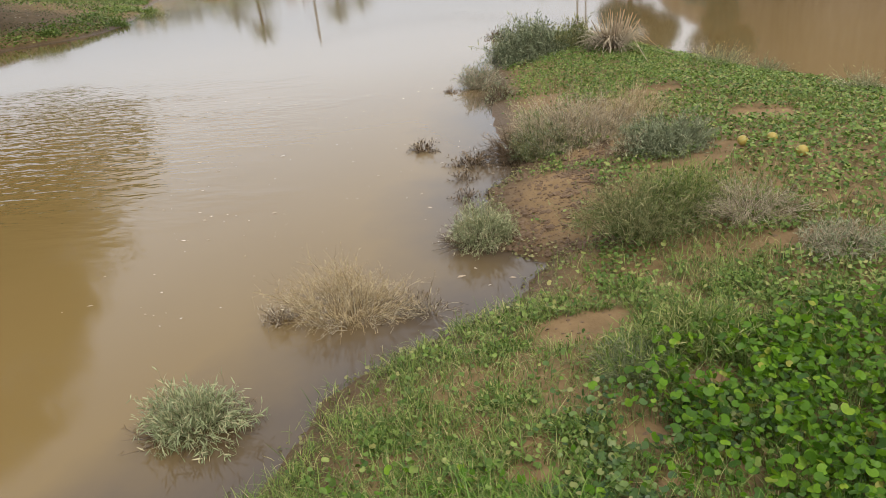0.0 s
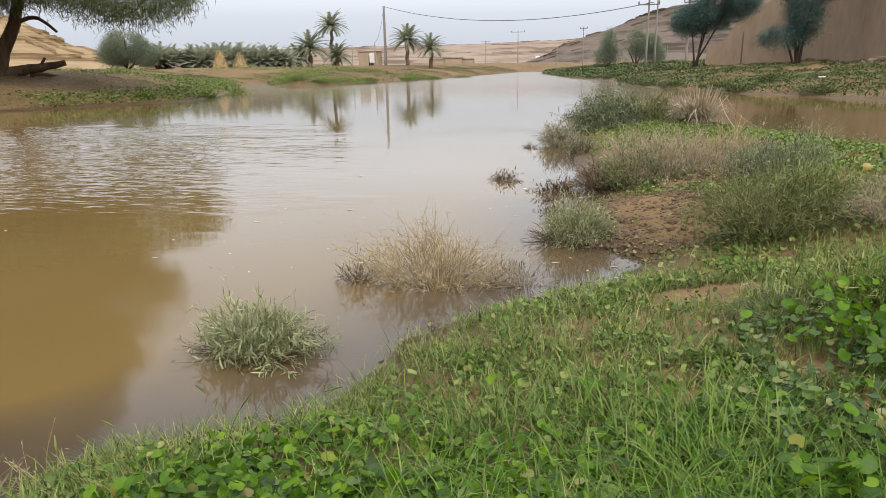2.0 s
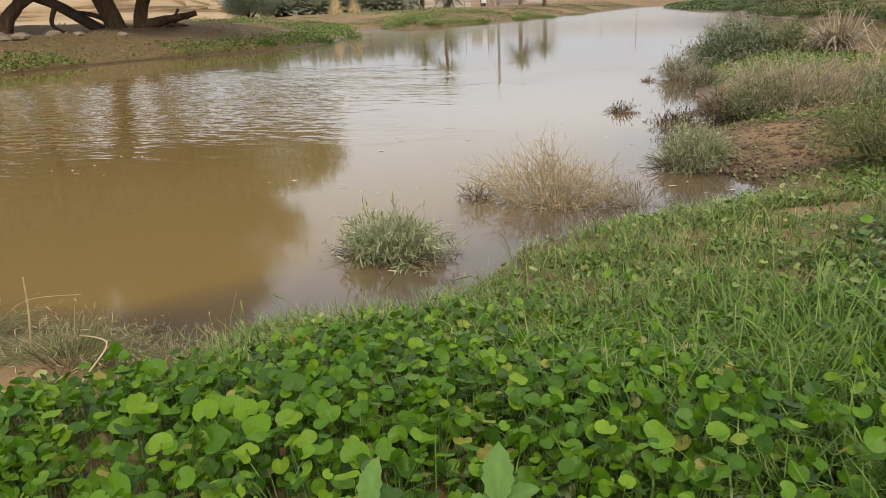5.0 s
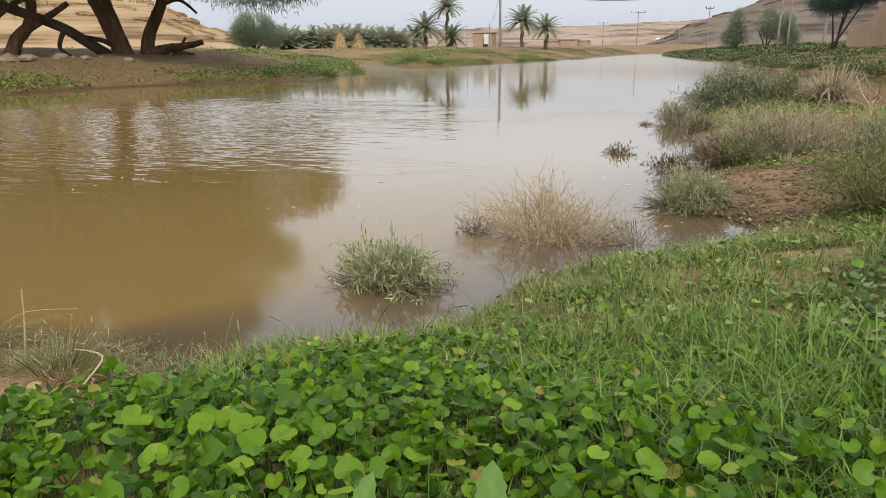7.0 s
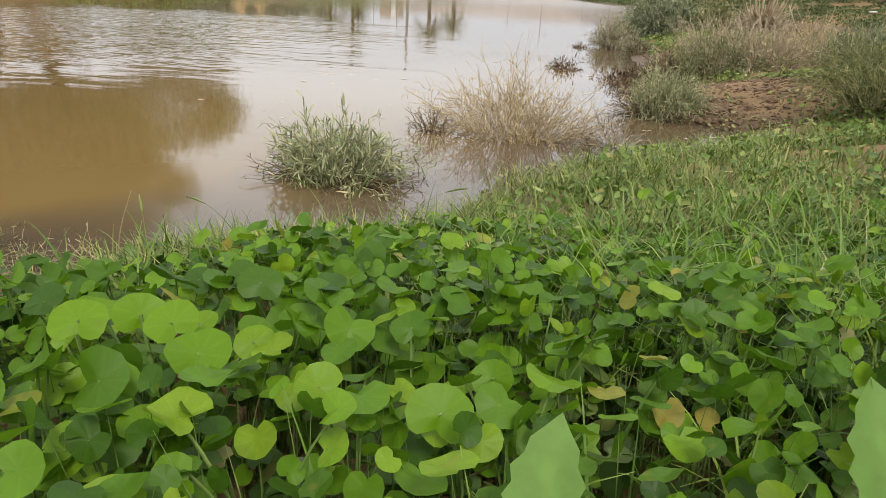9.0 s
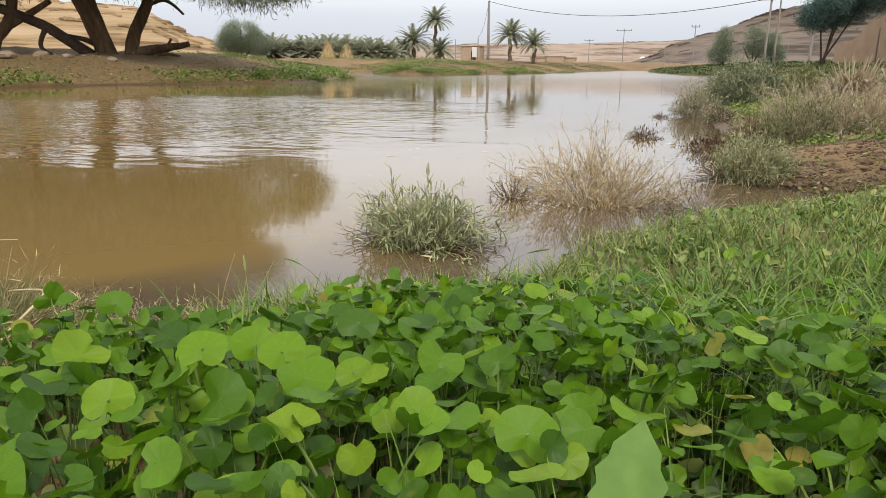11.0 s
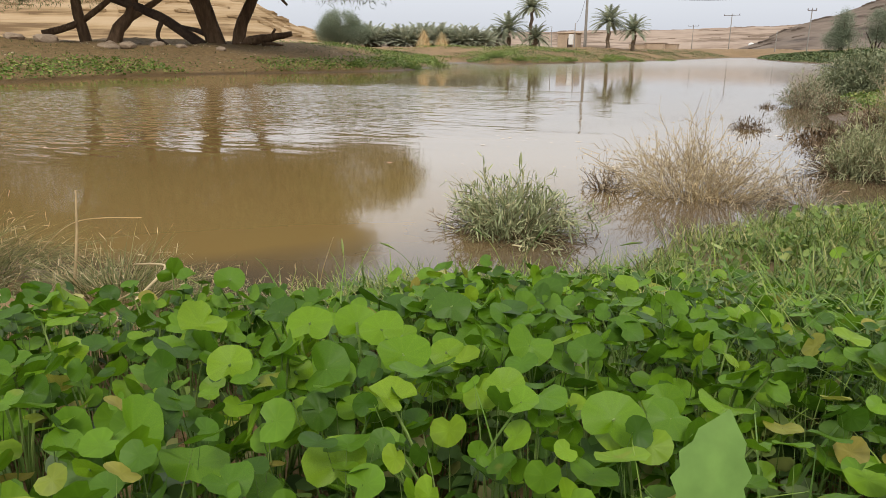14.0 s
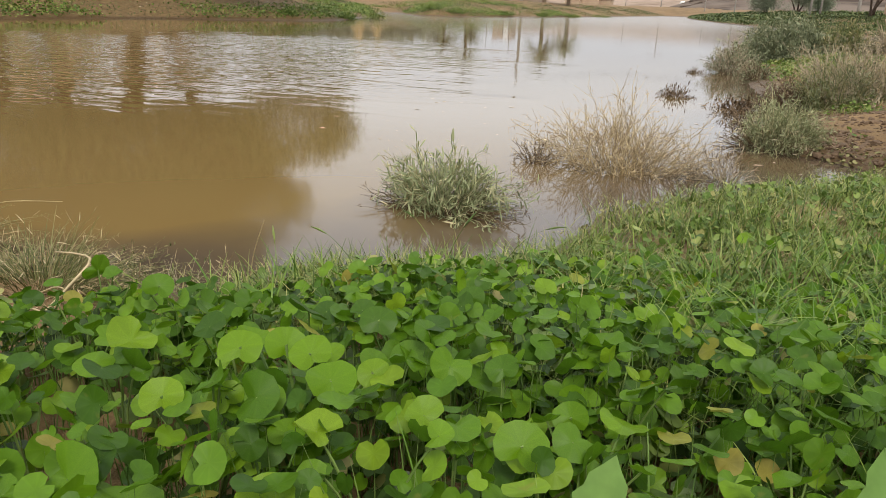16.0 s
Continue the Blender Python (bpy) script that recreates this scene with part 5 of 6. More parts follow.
dome_bush("edge_bush", "half-drowned grassy bush with dark stems", -0.34, 9.6, 0.0, 0.36, 0.3, 0.36, 200, M_BROWN, M_SAGE, 113, 2, 0.05, 1.0, 0.0035, 4, 0.3)
dome_bush("edge_bush", "half-drowned grassy bush with dark stems", -0.02, 8.75, 0.0, 0.26, 0.22, 0.22, 120, M_MUDDY, M_SAGE, 114, 2, 0.045, 1.0, 0.0032, 3, 0.3)
dome_bush("blue_bush", "silvery blue-green bush on the spit", 1.38, 5.55, 0.25, 0.40, 0.30, 0.32, 380, M_SAGE, M_SAGE, 115, 4, 0.036, 1.0, 0.0024, 4, 0.28)
dome_bush("dead_stalks", "dark dead twigs beside the silvery bush", 1.10, 5.55, 0.24, 0.22, 0.18, 0.2, 90, M_MUDDY, M_BROWN, 116, 2, 0.03, 1.0, 0.0024, 2)
dome_bush("grass_shrub", "tangled olive shrub with long bent stems", 0.98, 4.22, 0.2, 0.48, 0.30, 0.34, 300, M_OLIVE, M_OLIVE, 117, 3, 0.042, 0.7, 0.0021, 3, 0.4, 0.45, 0.4, 0.05)
dome_bush("grass_shrub", "fresh green grassy shrub among dry twigs", 1.27, 4.40, 0.24, 0.36, 0.26, 0.34, 240, M_GRASS, M_GRASS, 118, 3, 0.05, 0.7, 0.0020, 3, 0.4, 0.4, 0.4, 0.05)
dome_bush("grass_shrub", "low brown shrub of tangled dry stems", 1.60, 4.20, 0.27, 0.36, 0.26, 0.24, 200, M_BROWN, M_OLIVE, 119, 2, 0.036, 0.7, 0.0020, 3, 0.4, 0.4, 0.4, 0.06)
dome_bush("grass_shrub", "dark tangle of dry and green stems on the cover", 1.90, 3.72, 0.28, 0.26, 0.2, 0.17, 200, M_BROWN, M_SAGE, 1191, 3, 0.03, 0.9, 0.0018, 3, 0.4, 0.4, 0.4, 0.06)
dome_bush("grass_clump", "thick clump of yellow-green grass on bare silt", 1.05, 2.98, 0.19, 0.32, 0.22, 0.20, 420, M_GRASS, M_GRASS, 120, 3, 0.05, 0.6, 0.0019, 2, 0.5, 0.6, 0.35, 0.05)
dome_bush("grass_clump", "dark bluish clump of bent grass", 0.77, 2.84, 0.16, 0.26, 0.2, 0.18, 300, M_SAGE, M_GRASS, 121, 3, 0.045, 0.6, 0.0018, 2, 0.5, 0.6, 0.35, 0.05)
for k, (x, y, rr, hh) in enumerate([(0.25, 2.70, 0.16, 0.07), (0.52, 2.46, 0.12, 0.06), (0.22, 3.12, 0.14, 0.07), (-0.25, 2.50, 0.11, 0.06), (0.85, 3.62, 0.15, 0.08), (1.35, 3.42, 0.2, 0.09), (1.7, 3.3, 0.16, 0.08)]):
    dome_bush("green_weed", "low fresh green weed with small crowded leaves on the bank", x, y, float(height(x, y)), rr, rr * 0.8, hh, 60, M_STEM, M_SPITLEAF, 700 + k, 3, 0.024, 2.4, 0.0014, 3, 0.45, 0.3, 0.3, 0.05, group="green weeds on the bank", category="weed")
bush("inlet_bush", "pale grey bush at the edge of the inlet", 2.72, 9.55, 0.05, 0.36, 0.26, 0.30, 260, M_SAGE, M_GREY, 122, 11, 0.030, (0.0, 1.2), (0, 0.8), 0.0018, 1.2)
bush("inlet_bush", "small green bush at the edge of the inlet", 3.15, 9.05, 0.05, 0.26, 0.22, 0.18, 160, M_OLIVE, M_SAGE, 123, 10, 0.028, (0.0, 1.2), (0, 0.8), 0.0018, 1.2)
bush("inlet_bush", "grey-green bush at the edge of the inlet", 3.62, 7.55, 0.1, 0.30, 0.24, 0.25, 240, M_SAGE, M_GREY, 124, 11, 0.028, (0.0, 1.2), (0, 0.8), 0.0018, 1.2)
for k, (x, y, s) in enumerate([(-0.73, 6.79, 1.0), (-0.60, 6.72, 0.5), (-0.19, 6.27, 1.3), (-0.23, 5.86, 0.8), (-0.18, 5.40, 0.8), (-0.72, 9.45, 0.7), (-0.35, 14.3, 1.5), (-0.12, 5.15, 0.5), (0.2, 6.15, 0.5), (-16.1, 29.3, 6.0)]):
    bush("drowned_tuft", "dark mud-caked tuft sticking out of the water" if k < 9 else "green grass tuft standing out in the pond", x, y, 0.0, 0.13 * s, 0.11 * s, 0.13 * min(s, 3), 70, M_MUDDY if k < 9 else M_GRASS, M_MUDDY if k < 9 else M_GRASS, 130 + k, 5, 0.034 * min(s, 4), (0.1, 1.3), (0, 0.8), 0.0022 * min(s, 3), 1.6, category="tuft", group="tufts in the water")

for k, (x, y, s, lab) in enumerate([(4.9, 25.6, 1.0, ""), (4.6, 28.4, 1.3, ""), (3.2, 30.6, 1.0, ""), (2.4, 33.5, 1.2, ""), (6.6, 22.9, 0.8, ""), (1.9, 38.0, 1.2, ""), (6.2, 27.0, 0.9, ""), (1.2, 46.0, 1.4, ""), (-12.6, 66.0, 1.5, ""), (-13.6, 58.5, 1.4, ""), (-14.6, 53.0, 1.3, ""), (-15.6, 47.0, 1.2, ""), (-17.0, 41.5, 1.1, ""), (-18.6, 41.6, 1.2, ""), (-15.2, 25.3, 0.7, ""), (-15.5, 21.9, 0.6, ""), (-17.9, 32.5, 0.7, "")]):
    bush("bank_bush", "low dark green bush on the bank below the mud wall" if x > 0 else "low green hummock of grass on the far bank", x, y, float(height(x, y)), 0.9 * s, 0.7 * s, 0.30 * s, 170, M_FARBUSH, M_FARBUSH if x > 0 else M_SPITLEAF, 160 + k, 9, 0.085, (0.1, 1.25), (0, 0.8), 0.006, 1.8, group="bushes on the banks")

# cut reed stump with a skirt of dead leaves
reed = thing("reed_stump", "clump of pale cut reeds with a skirt of dead leaves", "reeds", 1.50, 10.45, 0.26)
g = np.random.default_rng(77)
for k in range(70):
    a, q = g.uniform(0, 6.283), g.uniform(0, 1) ** 0.5
    bx, by = math.cos(a) * q * 0.13, math.sin(a) * q * 0.10
    a, L, ln = a + g.normal(0, 0.5), g.uniform(0.16, 0.40), 0.05 + 0.75 * q * g.uniform(0.5, 1.2)
    tip = (bx + math.cos(a) * math.sin(ln) * L, by + math.sin(a) * math.sin(ln) * L, 0.12 + math.cos(ln) * L)
    V, F = tube([(bx, by, 0.0), tip], [0.0085, 0.005], 5)
    part("reed", mesh("reed", V, F, M_REED), reed)
n = 520
a = g.uniform(0, 6.283, n)
q = g.uniform(0.2, 1.0, n)
V, F, _ = curls(np.stack([np.cos(a) * q * 0.26, np.sin(a) * q * 0.2, g.uniform(0.03, 0.2, n)], -1), a + g.normal(0, 0.5, n), g.uniform(0.9, 1.7, n), g.uniform(0.2, 0.42, n), g.uniform(0.4, 1.2, n), 5, np.full(n, 0.007), 2)
part("dead_foliage", mesh("dead_foliage", V, F, M_BROWN), reed, "drooping grey-brown dead leaves")["kind"] = "stuff"
for k, (pts, lab) in enumerate((([(1.78, 10.2, 0.62), (1.9, 10.1, 0.42), (2.12, 9.95, 0.24), (2.42, 9.85, 0.13)], "bent dead reed reaching down to the grass"), ([(1.66, 9.9, 0.6), (1.72, 9.7, 0.4), (1.82, 9.4, 0.22)], "bent dead reed leaning on the grass"))):
    V, F = tube(smooth_path(pts, 10) - np.array(pts[-1]), np.linspace(0.006, 0.004, 10), 6)
    ob = new("fallen_reed", mesh("fallen_reed", V, F, M_REED, True))
    ob.location = pts[-1]
    tagged(ob, lab, "reed", "fallen reeds")

# gourds
for k, (x, y, r, lab) in enumerate([(1.87, 5.40, 0.041, "ripe yellow desert gourd with a brown scar"), (2.06, 5.38, 0.038, "ripe yellow desert gourd lying in dry stems"), (2.16, 5.08, 0.041, "pale green-yellow desert gourd on the leaves")]):
    bm = bmesh.new()
    bmesh.ops.create_uvsphere(bm, u_segments=20, v_segments=12, radius=r)
    for v in bm.verts:
        a = math.atan2(v.co.y, v.co.x)
        v.co *= 1 + 0.012 * math.cos(a * 9) * (1 - (v.co.z / r) ** 2)
        v.co.z *= 0.93
        if abs(v.co.z) > r * 0.85:
            v.co.z *= 0.95
    for f in bm.faces:
        f.smooth = True
    me = bpy.data.meshes.new("rind")
    bm.to_mesh(me)
    bm.free()
    me.materials.append(M_GOURD)
    e = thing("gourd", lab, "gourd", x, y, float(height(x, y)) + r * 0.95, "gourds on the spit")
    e.rotation_euler = (0.5 * k, 0.9, k)
    part("rind", me, e)
    V, F = tube([(0, 0, r * 0.86), (0.004, 0, r * 1.1), (0.012, 0.004, r * 1.25)], [0.004, 0.003, 0.002], 6)
    part("stalk", mesh("stalk", V, F, M_STRAW), e, "dry brown stalk")


# ---- dry grass and twigs on the near shore ----
bush("dry_grass", "bleached tangle of dry grass at the water's edge", -1.62, 1.46, 0.07, 0.40, 0.22, 0.15, 950, M_OLIVE, M_TAN, 150, 2, 0.03, (0.3, 1.5), (0.0, 1.2), 0.0012, 0.4, category="grass")
bush("dry_grass", "green and straw grass tangle at the water's edge", -2.15, 1.35, 0.10, 0.6, 0.3, 0.18, 1100, M_OLIVE, M_TAN, 151, 1, 0.035, (0.3, 1.4), (0.0, 1.2), 0.0012, 0.4, category="grass")
bush("dry_grass", "small brown seedling with thin stalks on the mud", -1.42, 1.66, 0.02, 0.13, 0.09, 0.10, 60, M_BROWN, M_OLIVE, 152, 4, 0.015, (0.1, 1.2), (0, 0.5), 0.001, 1.6, category="seedling")
bush("dry_grass", "small reddish seedling at the waterline", -1.60, 1.70, 0.01, 0.12, 0.08, 0.09, 60, M_MUDDY, M_OLIVE, 153, 4, 0.016, (0.1, 1.1), (0, 0.5), 0.001, 1.6, category="seedling")
bush("dry_grass", "thin dry seedling with forked stalks in the shallows", -1.33, 1.80, 0.0, 0.10, 0.06, 0.09, 26, M_TAN, M_TAN, 154, 2, 0.014, (0.1, 1.0), (0, 0.4), 0.0009, category="seedling", twigs_n=2)
for k, (pts, r, lab) in enumerate([
        ([(-1.30, 1.19, 0.13), (-1.27, 1.27, 0.20), (-1.29, 1.34, 0.225), (-1.40, 1.40, 0.20), (-1.52, 1.44, 0.17)], 0.0030, "pale crooked bare twig arching over the grass"),
        ([(-1.33, 1.20, 0.12), (-1.42, 1.26, 0.13), (-1.36, 1.30, 0.17), (-1.28, 1.27, 0.20)], 0.0024, "pale forked bare twig in the grass"),
        ([(-1.72, 1.42, 0.08), (-1.74, 1.46, 0.20), (-1.78, 1.50, 0.30)], 0.004, "short upright dead stem"),
        ([(-1.47, 1.30, 0.10), (-1.36, 1.27, 0.14), (-1.26, 1.24, 0.13), (-1.18, 1.25, 0.11)], 0.0022, "pale bare twig lying across the grass"),
        ([(-1.80, 1.22, 0.10), (-1.62, 1.16, 0.16), (-1.42, 1.14, 0.15)], 0.0022, "long pale twig lying on the grass"),
        ([(-1.95, 1.48, 0.12), (-1.80, 1.50, 0.22), (-1.62, 1.55, 0.24)], 0.0014, "pale twig pointing out over the water"),
        ([(-1.31, 1.80, 0.0), (-1.30, 1.81, 0.08), (-1.275, 1.83, 0.17)], 0.0014, "single straight dry stalk in the shallows")]):
    V, F = tube(smooth_path(pts, 12) - np.array(pts[0]), np.linspace(r, r * 0.55, 12), 6, 0.12, k)
    ob = new("dry_twig", mesh("dry_twig", V, F, M_TAN, True))
    ob.location = pts[0]
    tagged(ob, lab, "twig", "dry twigs on the shore")


# ---- carpet of round leaves, ground cover and grass ----
def leaf_shape(n, cup, wave=0.05, rings=1, notch=0.5, phase=0.0):
    """A kidney-shaped round leaf: a rounded notch where its stem joins, a softly scalloped rim, slightly cupped and folded."""
    V, F = [(0, 0, 0)], []
    for r in range(1, rings + 1):
        q = r / rings
        for k in range(n):
            a = -math.pi / 2 + 2 * math.pi * k / n
            off = min(k, n - k) * 2 * math.pi / n
            rad = q * (1 - notch * math.exp(-((off / 0.36) ** 2)) + 0.07 * math.exp(-(((off - 0.75) / 0.35) ** 2)) + 0.022 * math.cos(a * 9 + phase))
            V.append((math.cos(a) * rad * 1.06, math.sin(a) * rad * 0.92, cup * q * q + wave * q * math.cos(a * 3 + phase) + 0.5 * wave * q * q * math.cos(a * 7 + phase * 2) + 0.34 * abs(math.cos(a)) ** 1.5 * q - 0.16 * q - 0.10 * math.cos(a * 2 + phase) * q * q))
    for k in range(n):
        F.append((0, 1 + k, 1 + (k + 1) % n))
    for r in range(1, rings):
        for k in range(n):
            a, c = 1 + (r - 1) * n + k, 1 + (r - 1) * n + (k + 1) % n
            F.append((a, a + n, c + n, c))
    return np.array(V), F


BARE = [(0.57, 3.27, 0.30, 0.15), (0.42, 5.15, 0.42, 0.62), (0.98, 5.95, 0.36, 0.26), (1.05, 2.74, 0.12, 0.12), (1.75, 5.45, 0.22, 0.14), (0.38, 4.4, 0.3, 0.25), (1.45, 5.15, 0.28, 0.16), (0.75, 2.40, 0.14, 0.09),
        (0.35, 2.25, 0.14, 0.07), (1.9, 3.9, 0.3, 0.12), (-1.45, 1.28, 0.22, 0.16), (-1.9, 1.15, 0.3, 0.2), (2.3, 6.4, 0.3, 0.2), (1.6, 7.6, 0.3, 0.15)]


def bare(x, y):
    """0 on the bare patches, 1 away from them."""
    k = np.ones_like(x)
    for cx, cy, a, b in BARE:
        w = ((x - cx) / a) ** 2 + ((y - cy) / b) ** 2 + (vnoise(x, y, 7.0, 8) - 0.5) * 0.9
        k = np.minimum(k, sstep(0.6, 1.3, w))
    return k


def strew(n, x0, x1, y0, y1, keep, seed):
    """Root points on land in a box, kept with the likelihood that keep gives."""
    g = np.random.default_rng(seed)
    x, y = g.uniform(x0, x1, n), g.uniform(y0, y1, n)
    d = shore_dist(x, y)
    ok = g.uniform(0, 1, n) < keep(x, y, d)
    x, y, d = x[ok], y[ok], d[ok]
    return np.stack([x, y, height(x, y, d)], -1), d, g


def carpet_edge(x):
    """How far out the thick carpet of round leaves reaches."""
    return np.interp(x, [-3.0, -1.6, -1.30, -1.05, -0.7, -0.3, 0.2, 0.6, 2.0], [0.6, 0.9, 1.26, 1.50, 1.70, 1.76, 1.72, 1.78, 1.9]) + (vnoise(x, x * 0, 5.0, 11) - 0.5) * 0.15


def carpet(x, y, d):
    k = sstep(0.06, -0.10, y - carpet_edge(x)) * sstep(0.10, 0.25, d)
    right = sstep(1.25, 0.8, np.hypot((x - 1.75) / 0.95, (y - 2.5) / 0.62)) * 0.9
    k = k * sstep(0.15, 0.55, y + 0.5 * (vnoise(x, y, 2.0, 51) - 0.5)) * sstep(-2.2, -1.5, x + 0.5 * (vnoise(x, y, 2.0, 52) - 0.5)) * sstep(2.1, 1.4, x + 0.6 * (vnoise(x, y, 2.0, 53) - 0.5))
    return np.maximum(k, right) * bare(x, y) * (0.45 + 0.55 * sstep(0.25, 0.5, vnoise(x, y, 6.0, 12)))


def petioled(roots, g, h0, h1, size, spread_r, mat_leaf, mat_stem, name, label, template, stems=True, tilt_sd=0.55, edge=False):
    """Round leaves on thin stalks, joined."""
    n = len(roots)
    yaw = g.uniform(0, 2 * math.pi, n)
    hh = g.uniform(h0, h1, n) * (0.75 + 0.5 * vnoise(roots[:, 0], roots[:, 1], 4.0, 13))
    if edge:      # plants are shorter towards the water
        hh = hh * (0.45 + 0.55 * sstep(-0.05, 0.5, carpet_edge(roots[:, 0]) - roots[:, 1]))
    off = g.uniform(0.0, spread_r, n)
    top = roots + np.stack([-np.sin(yaw) * off, np.cos(yaw) * off, hh], -1)
    s = size * g.uniform(0.55, 1.2, n)
    V, F = [], []
    tv, tf = template
    w, f = spread(tv, np.array([t if len(t) == 4 else (*t, t[2]) for t in tf]), turns(yaw, g.normal(-0.12, tilt_sd, n), g.normal(0, tilt_sd, n), s), top)
    f = [tuple(dict.fromkeys(q)) for q in f.tolist()]
    ob = tagged(new(name, mesh(name, w, f, mat_leaf, True, np.tile(tv[:, :2], (n, 1)))), label, "leaves", kind="stuff")
    if stems:
        L = np.hypot(off, hh)
        V, F, _ = curls(roots, yaw + math.pi / 2, np.arctan2(off, hh) * 0.6, L, np.arctan2(off, hh) * 0.8, 3, np.full(n, 0.0011), 3)
        st = new("leaf_stalks", mesh("leaf_stalks", V, F, mat_stem))
        st.parent = ob
        st["kind"] = "stuff"
    return ob


LEAF_NEAR, LEAF_FAR = leaf_shape(14, 0.10, wave=0.07, rings=2), leaf_shape(10, 0.14, wave=0.08)
# single plants right before the lens, each leaf a part of its own
LEAF_MESHES = []
for k in range(6):
    tv, tf = leaf_shape(20, -0.12 + 0.09 * k, wave=0.05 + 0.015 * k, rings=3, notch=0.35 + 0.06 * k, phase=k * 1.1)
    LEAF_MESHES.append(mesh("leaf", tv, [tuple(f) for f in tf], M_LEAF, True, tv[:, :2]))
LEAF_LIME = []
for k in range(4):
    tv, tf = leaf_shape(24, 0.08 * k - 0.08, wave=0.06, rings=3, phase=k * 0.9)
    LEAF_LIME.append(mesh("leaf", tv, [tuple(f) for f in tf], M_LIME, True, tv[:, :2]))
g = np.random.default_rng(404)
cells = [(x, y) for y in np.arange(0.82, 1.44, 0.085) for x in np.arange(-1.10, 0.20, 0.135)]
n_pl = 0
for cx, cy in cells:
    x, y = cx + g.uniform(-0.05, 0.05), cy + g.uniform(-0.035, 0.035)
    if y > carpet_edge(np.array([x]))[0] - 0.05 or n_pl >= 60:
        continue
    n_pl += 1
    z = float(height(x, y))
    e = thing("round_leaf_plant", "low plant with bright green round kidney-shaped leaves", "plant", x, y, z, "round-leaved plants")
    for j in range(5):
        yaw, off, hh = g.uniform(0, 6.283), g.uniform(0.01, 0.055), g.uniform(0.085, 0.155)
        s = g.choice([0.012, 0.016, 0.020, 0.0245], p=[0.28, 0.37, 0.25, 0.10]) * g.uniform(0.9, 1.15)
        tip = Vector((-math.sin(yaw) * off, math.cos(yaw) * off, hh))
        lf = part("leaf", LEAF_MESHES[int(g.integers(6))], e)
        lf.matrix_basis = Matrix.LocRotScale(tip, Euler((g.normal(0.05, 0.45), g.normal(0, 0.42), yaw)), (s, s, s))
        V, F = tube(smooth_path([(0, 0, -0.01), (tip.x * 0.35, tip.y * 0.35, hh * 0.55), tuple(tip)], 5), [0.0016, 0.0014, 0.0013, 0.0012, 0.001], 4)
        part("stalk", mesh("stalk", V, F, M_STEM), e)

bright = thing("round_leaf_plant", "plant with large yellow-green round leaves standing above the carpet", "plant", -0.60, 1.02, float(height(-0.60, 1.02)), "round-leaved plants")
for k, (x, y, z, r, tx, tz) in enumerate([(-0.662, 1.005, 0.372, 0.026, 0.75, 0.4), (-0.628, 1.035, 0.368, 0.025, 0.7, 0.7), (-0.592, 1.025, 0.372, 0.024, 0.8, 0.9), (-0.552, 1.000, 0.365, 0.027, 0.95, 0.7), (-0.610, 0.975, 0.345, 0.022, 0.7, 0.5), (-0.650, 0.965, 0.340, 0.020, 0.6, 1.2), (-0.575, 0.960, 0.325, 0.020, 0.9, 0.3),
                                           (-0.690, 1.060, 0.350, 0.021, 0.5, 0.2), (-0.540, 1.060, 0.345, 0.020, 0.5, 1.0), (-0.600, 1.075, 0.345, 0.020, 0.4, -0.4)]):
    lf = part("leaf", LEAF_LIME[k % 4], bright)
    lf.matrix_basis = Matrix.LocRotScale(Vector((x, y, z - 0.012)) - bright.location, Euler((tx * 0.85 + 0.3 * math.sin(k * 1.7), 0.3 * math.sin(k * 2.1), tz)), (r * 0.84,) * 3)
    V, F = tube(smooth_path([(0.02 * math.cos(k), 0.02 * math.sin(k), -0.01), ((x + 0.60) * 0.4, (y - 1.02) * 0.4, (z - bright.location.z) * 0.55), (x + 0.60, y - 1.02, z - 0.012 - bright.location.z)], 6), [0.0018] * 6, 5)
    part("stalk", mesh("stalk", V, F, M_STEM), bright)
for k, (x, y, z, r, tx, tz) in enumerate([(-0.670, 0.908, 0.356, 0.021, 0.9, 0.5), (-0.361, 0.990, 0.347, 0.025, 0.85, 0.1), (-0.342, 1.100, 0.313, 0.019, 1.0, 0.2), (-0.292, 1.232, 0.277, 0.02, 0.6, -0.4), (-0.587, 1.158, 0.339, 0.024, 0.7, 0.3), (-0.522, 1.294, 0.327, 0.020, 0.8, 0.4), (-0.93, 1.16, 0.315, 0.022, 0.9, 0.5), (-0.52, 0.86, 0.335, 0.024, 0.8, 0.4)]):
    e = thing("round_leaf_plant", "single bright round leaf on a long stalk", "plant", x + 0.02, y + 0.02, float(height(x, y)), "round-leaved plants")
    lf = part("leaf", (LEAF_LIME if k in (0, 1) else LEAF_MESHES)[k % 4], e)
    lf.matrix_basis = Matrix.LocRotScale(Vector((x, y, z)) - e.location, Euler((tx, 0.25 * math.sin(k * 2.3), tz)), (r * 0.9,) * 3)
    V, F = tube(smooth_path([(0, 0, -0.01), (-0.006, -0.004, (z - e.location.z) * 0.6), (-0.02, -0.02, z - e.location.z)], 6), [0.0018] * 6, 5)
    part("stalk", mesh("stalk", V, F, M_STEM), e)

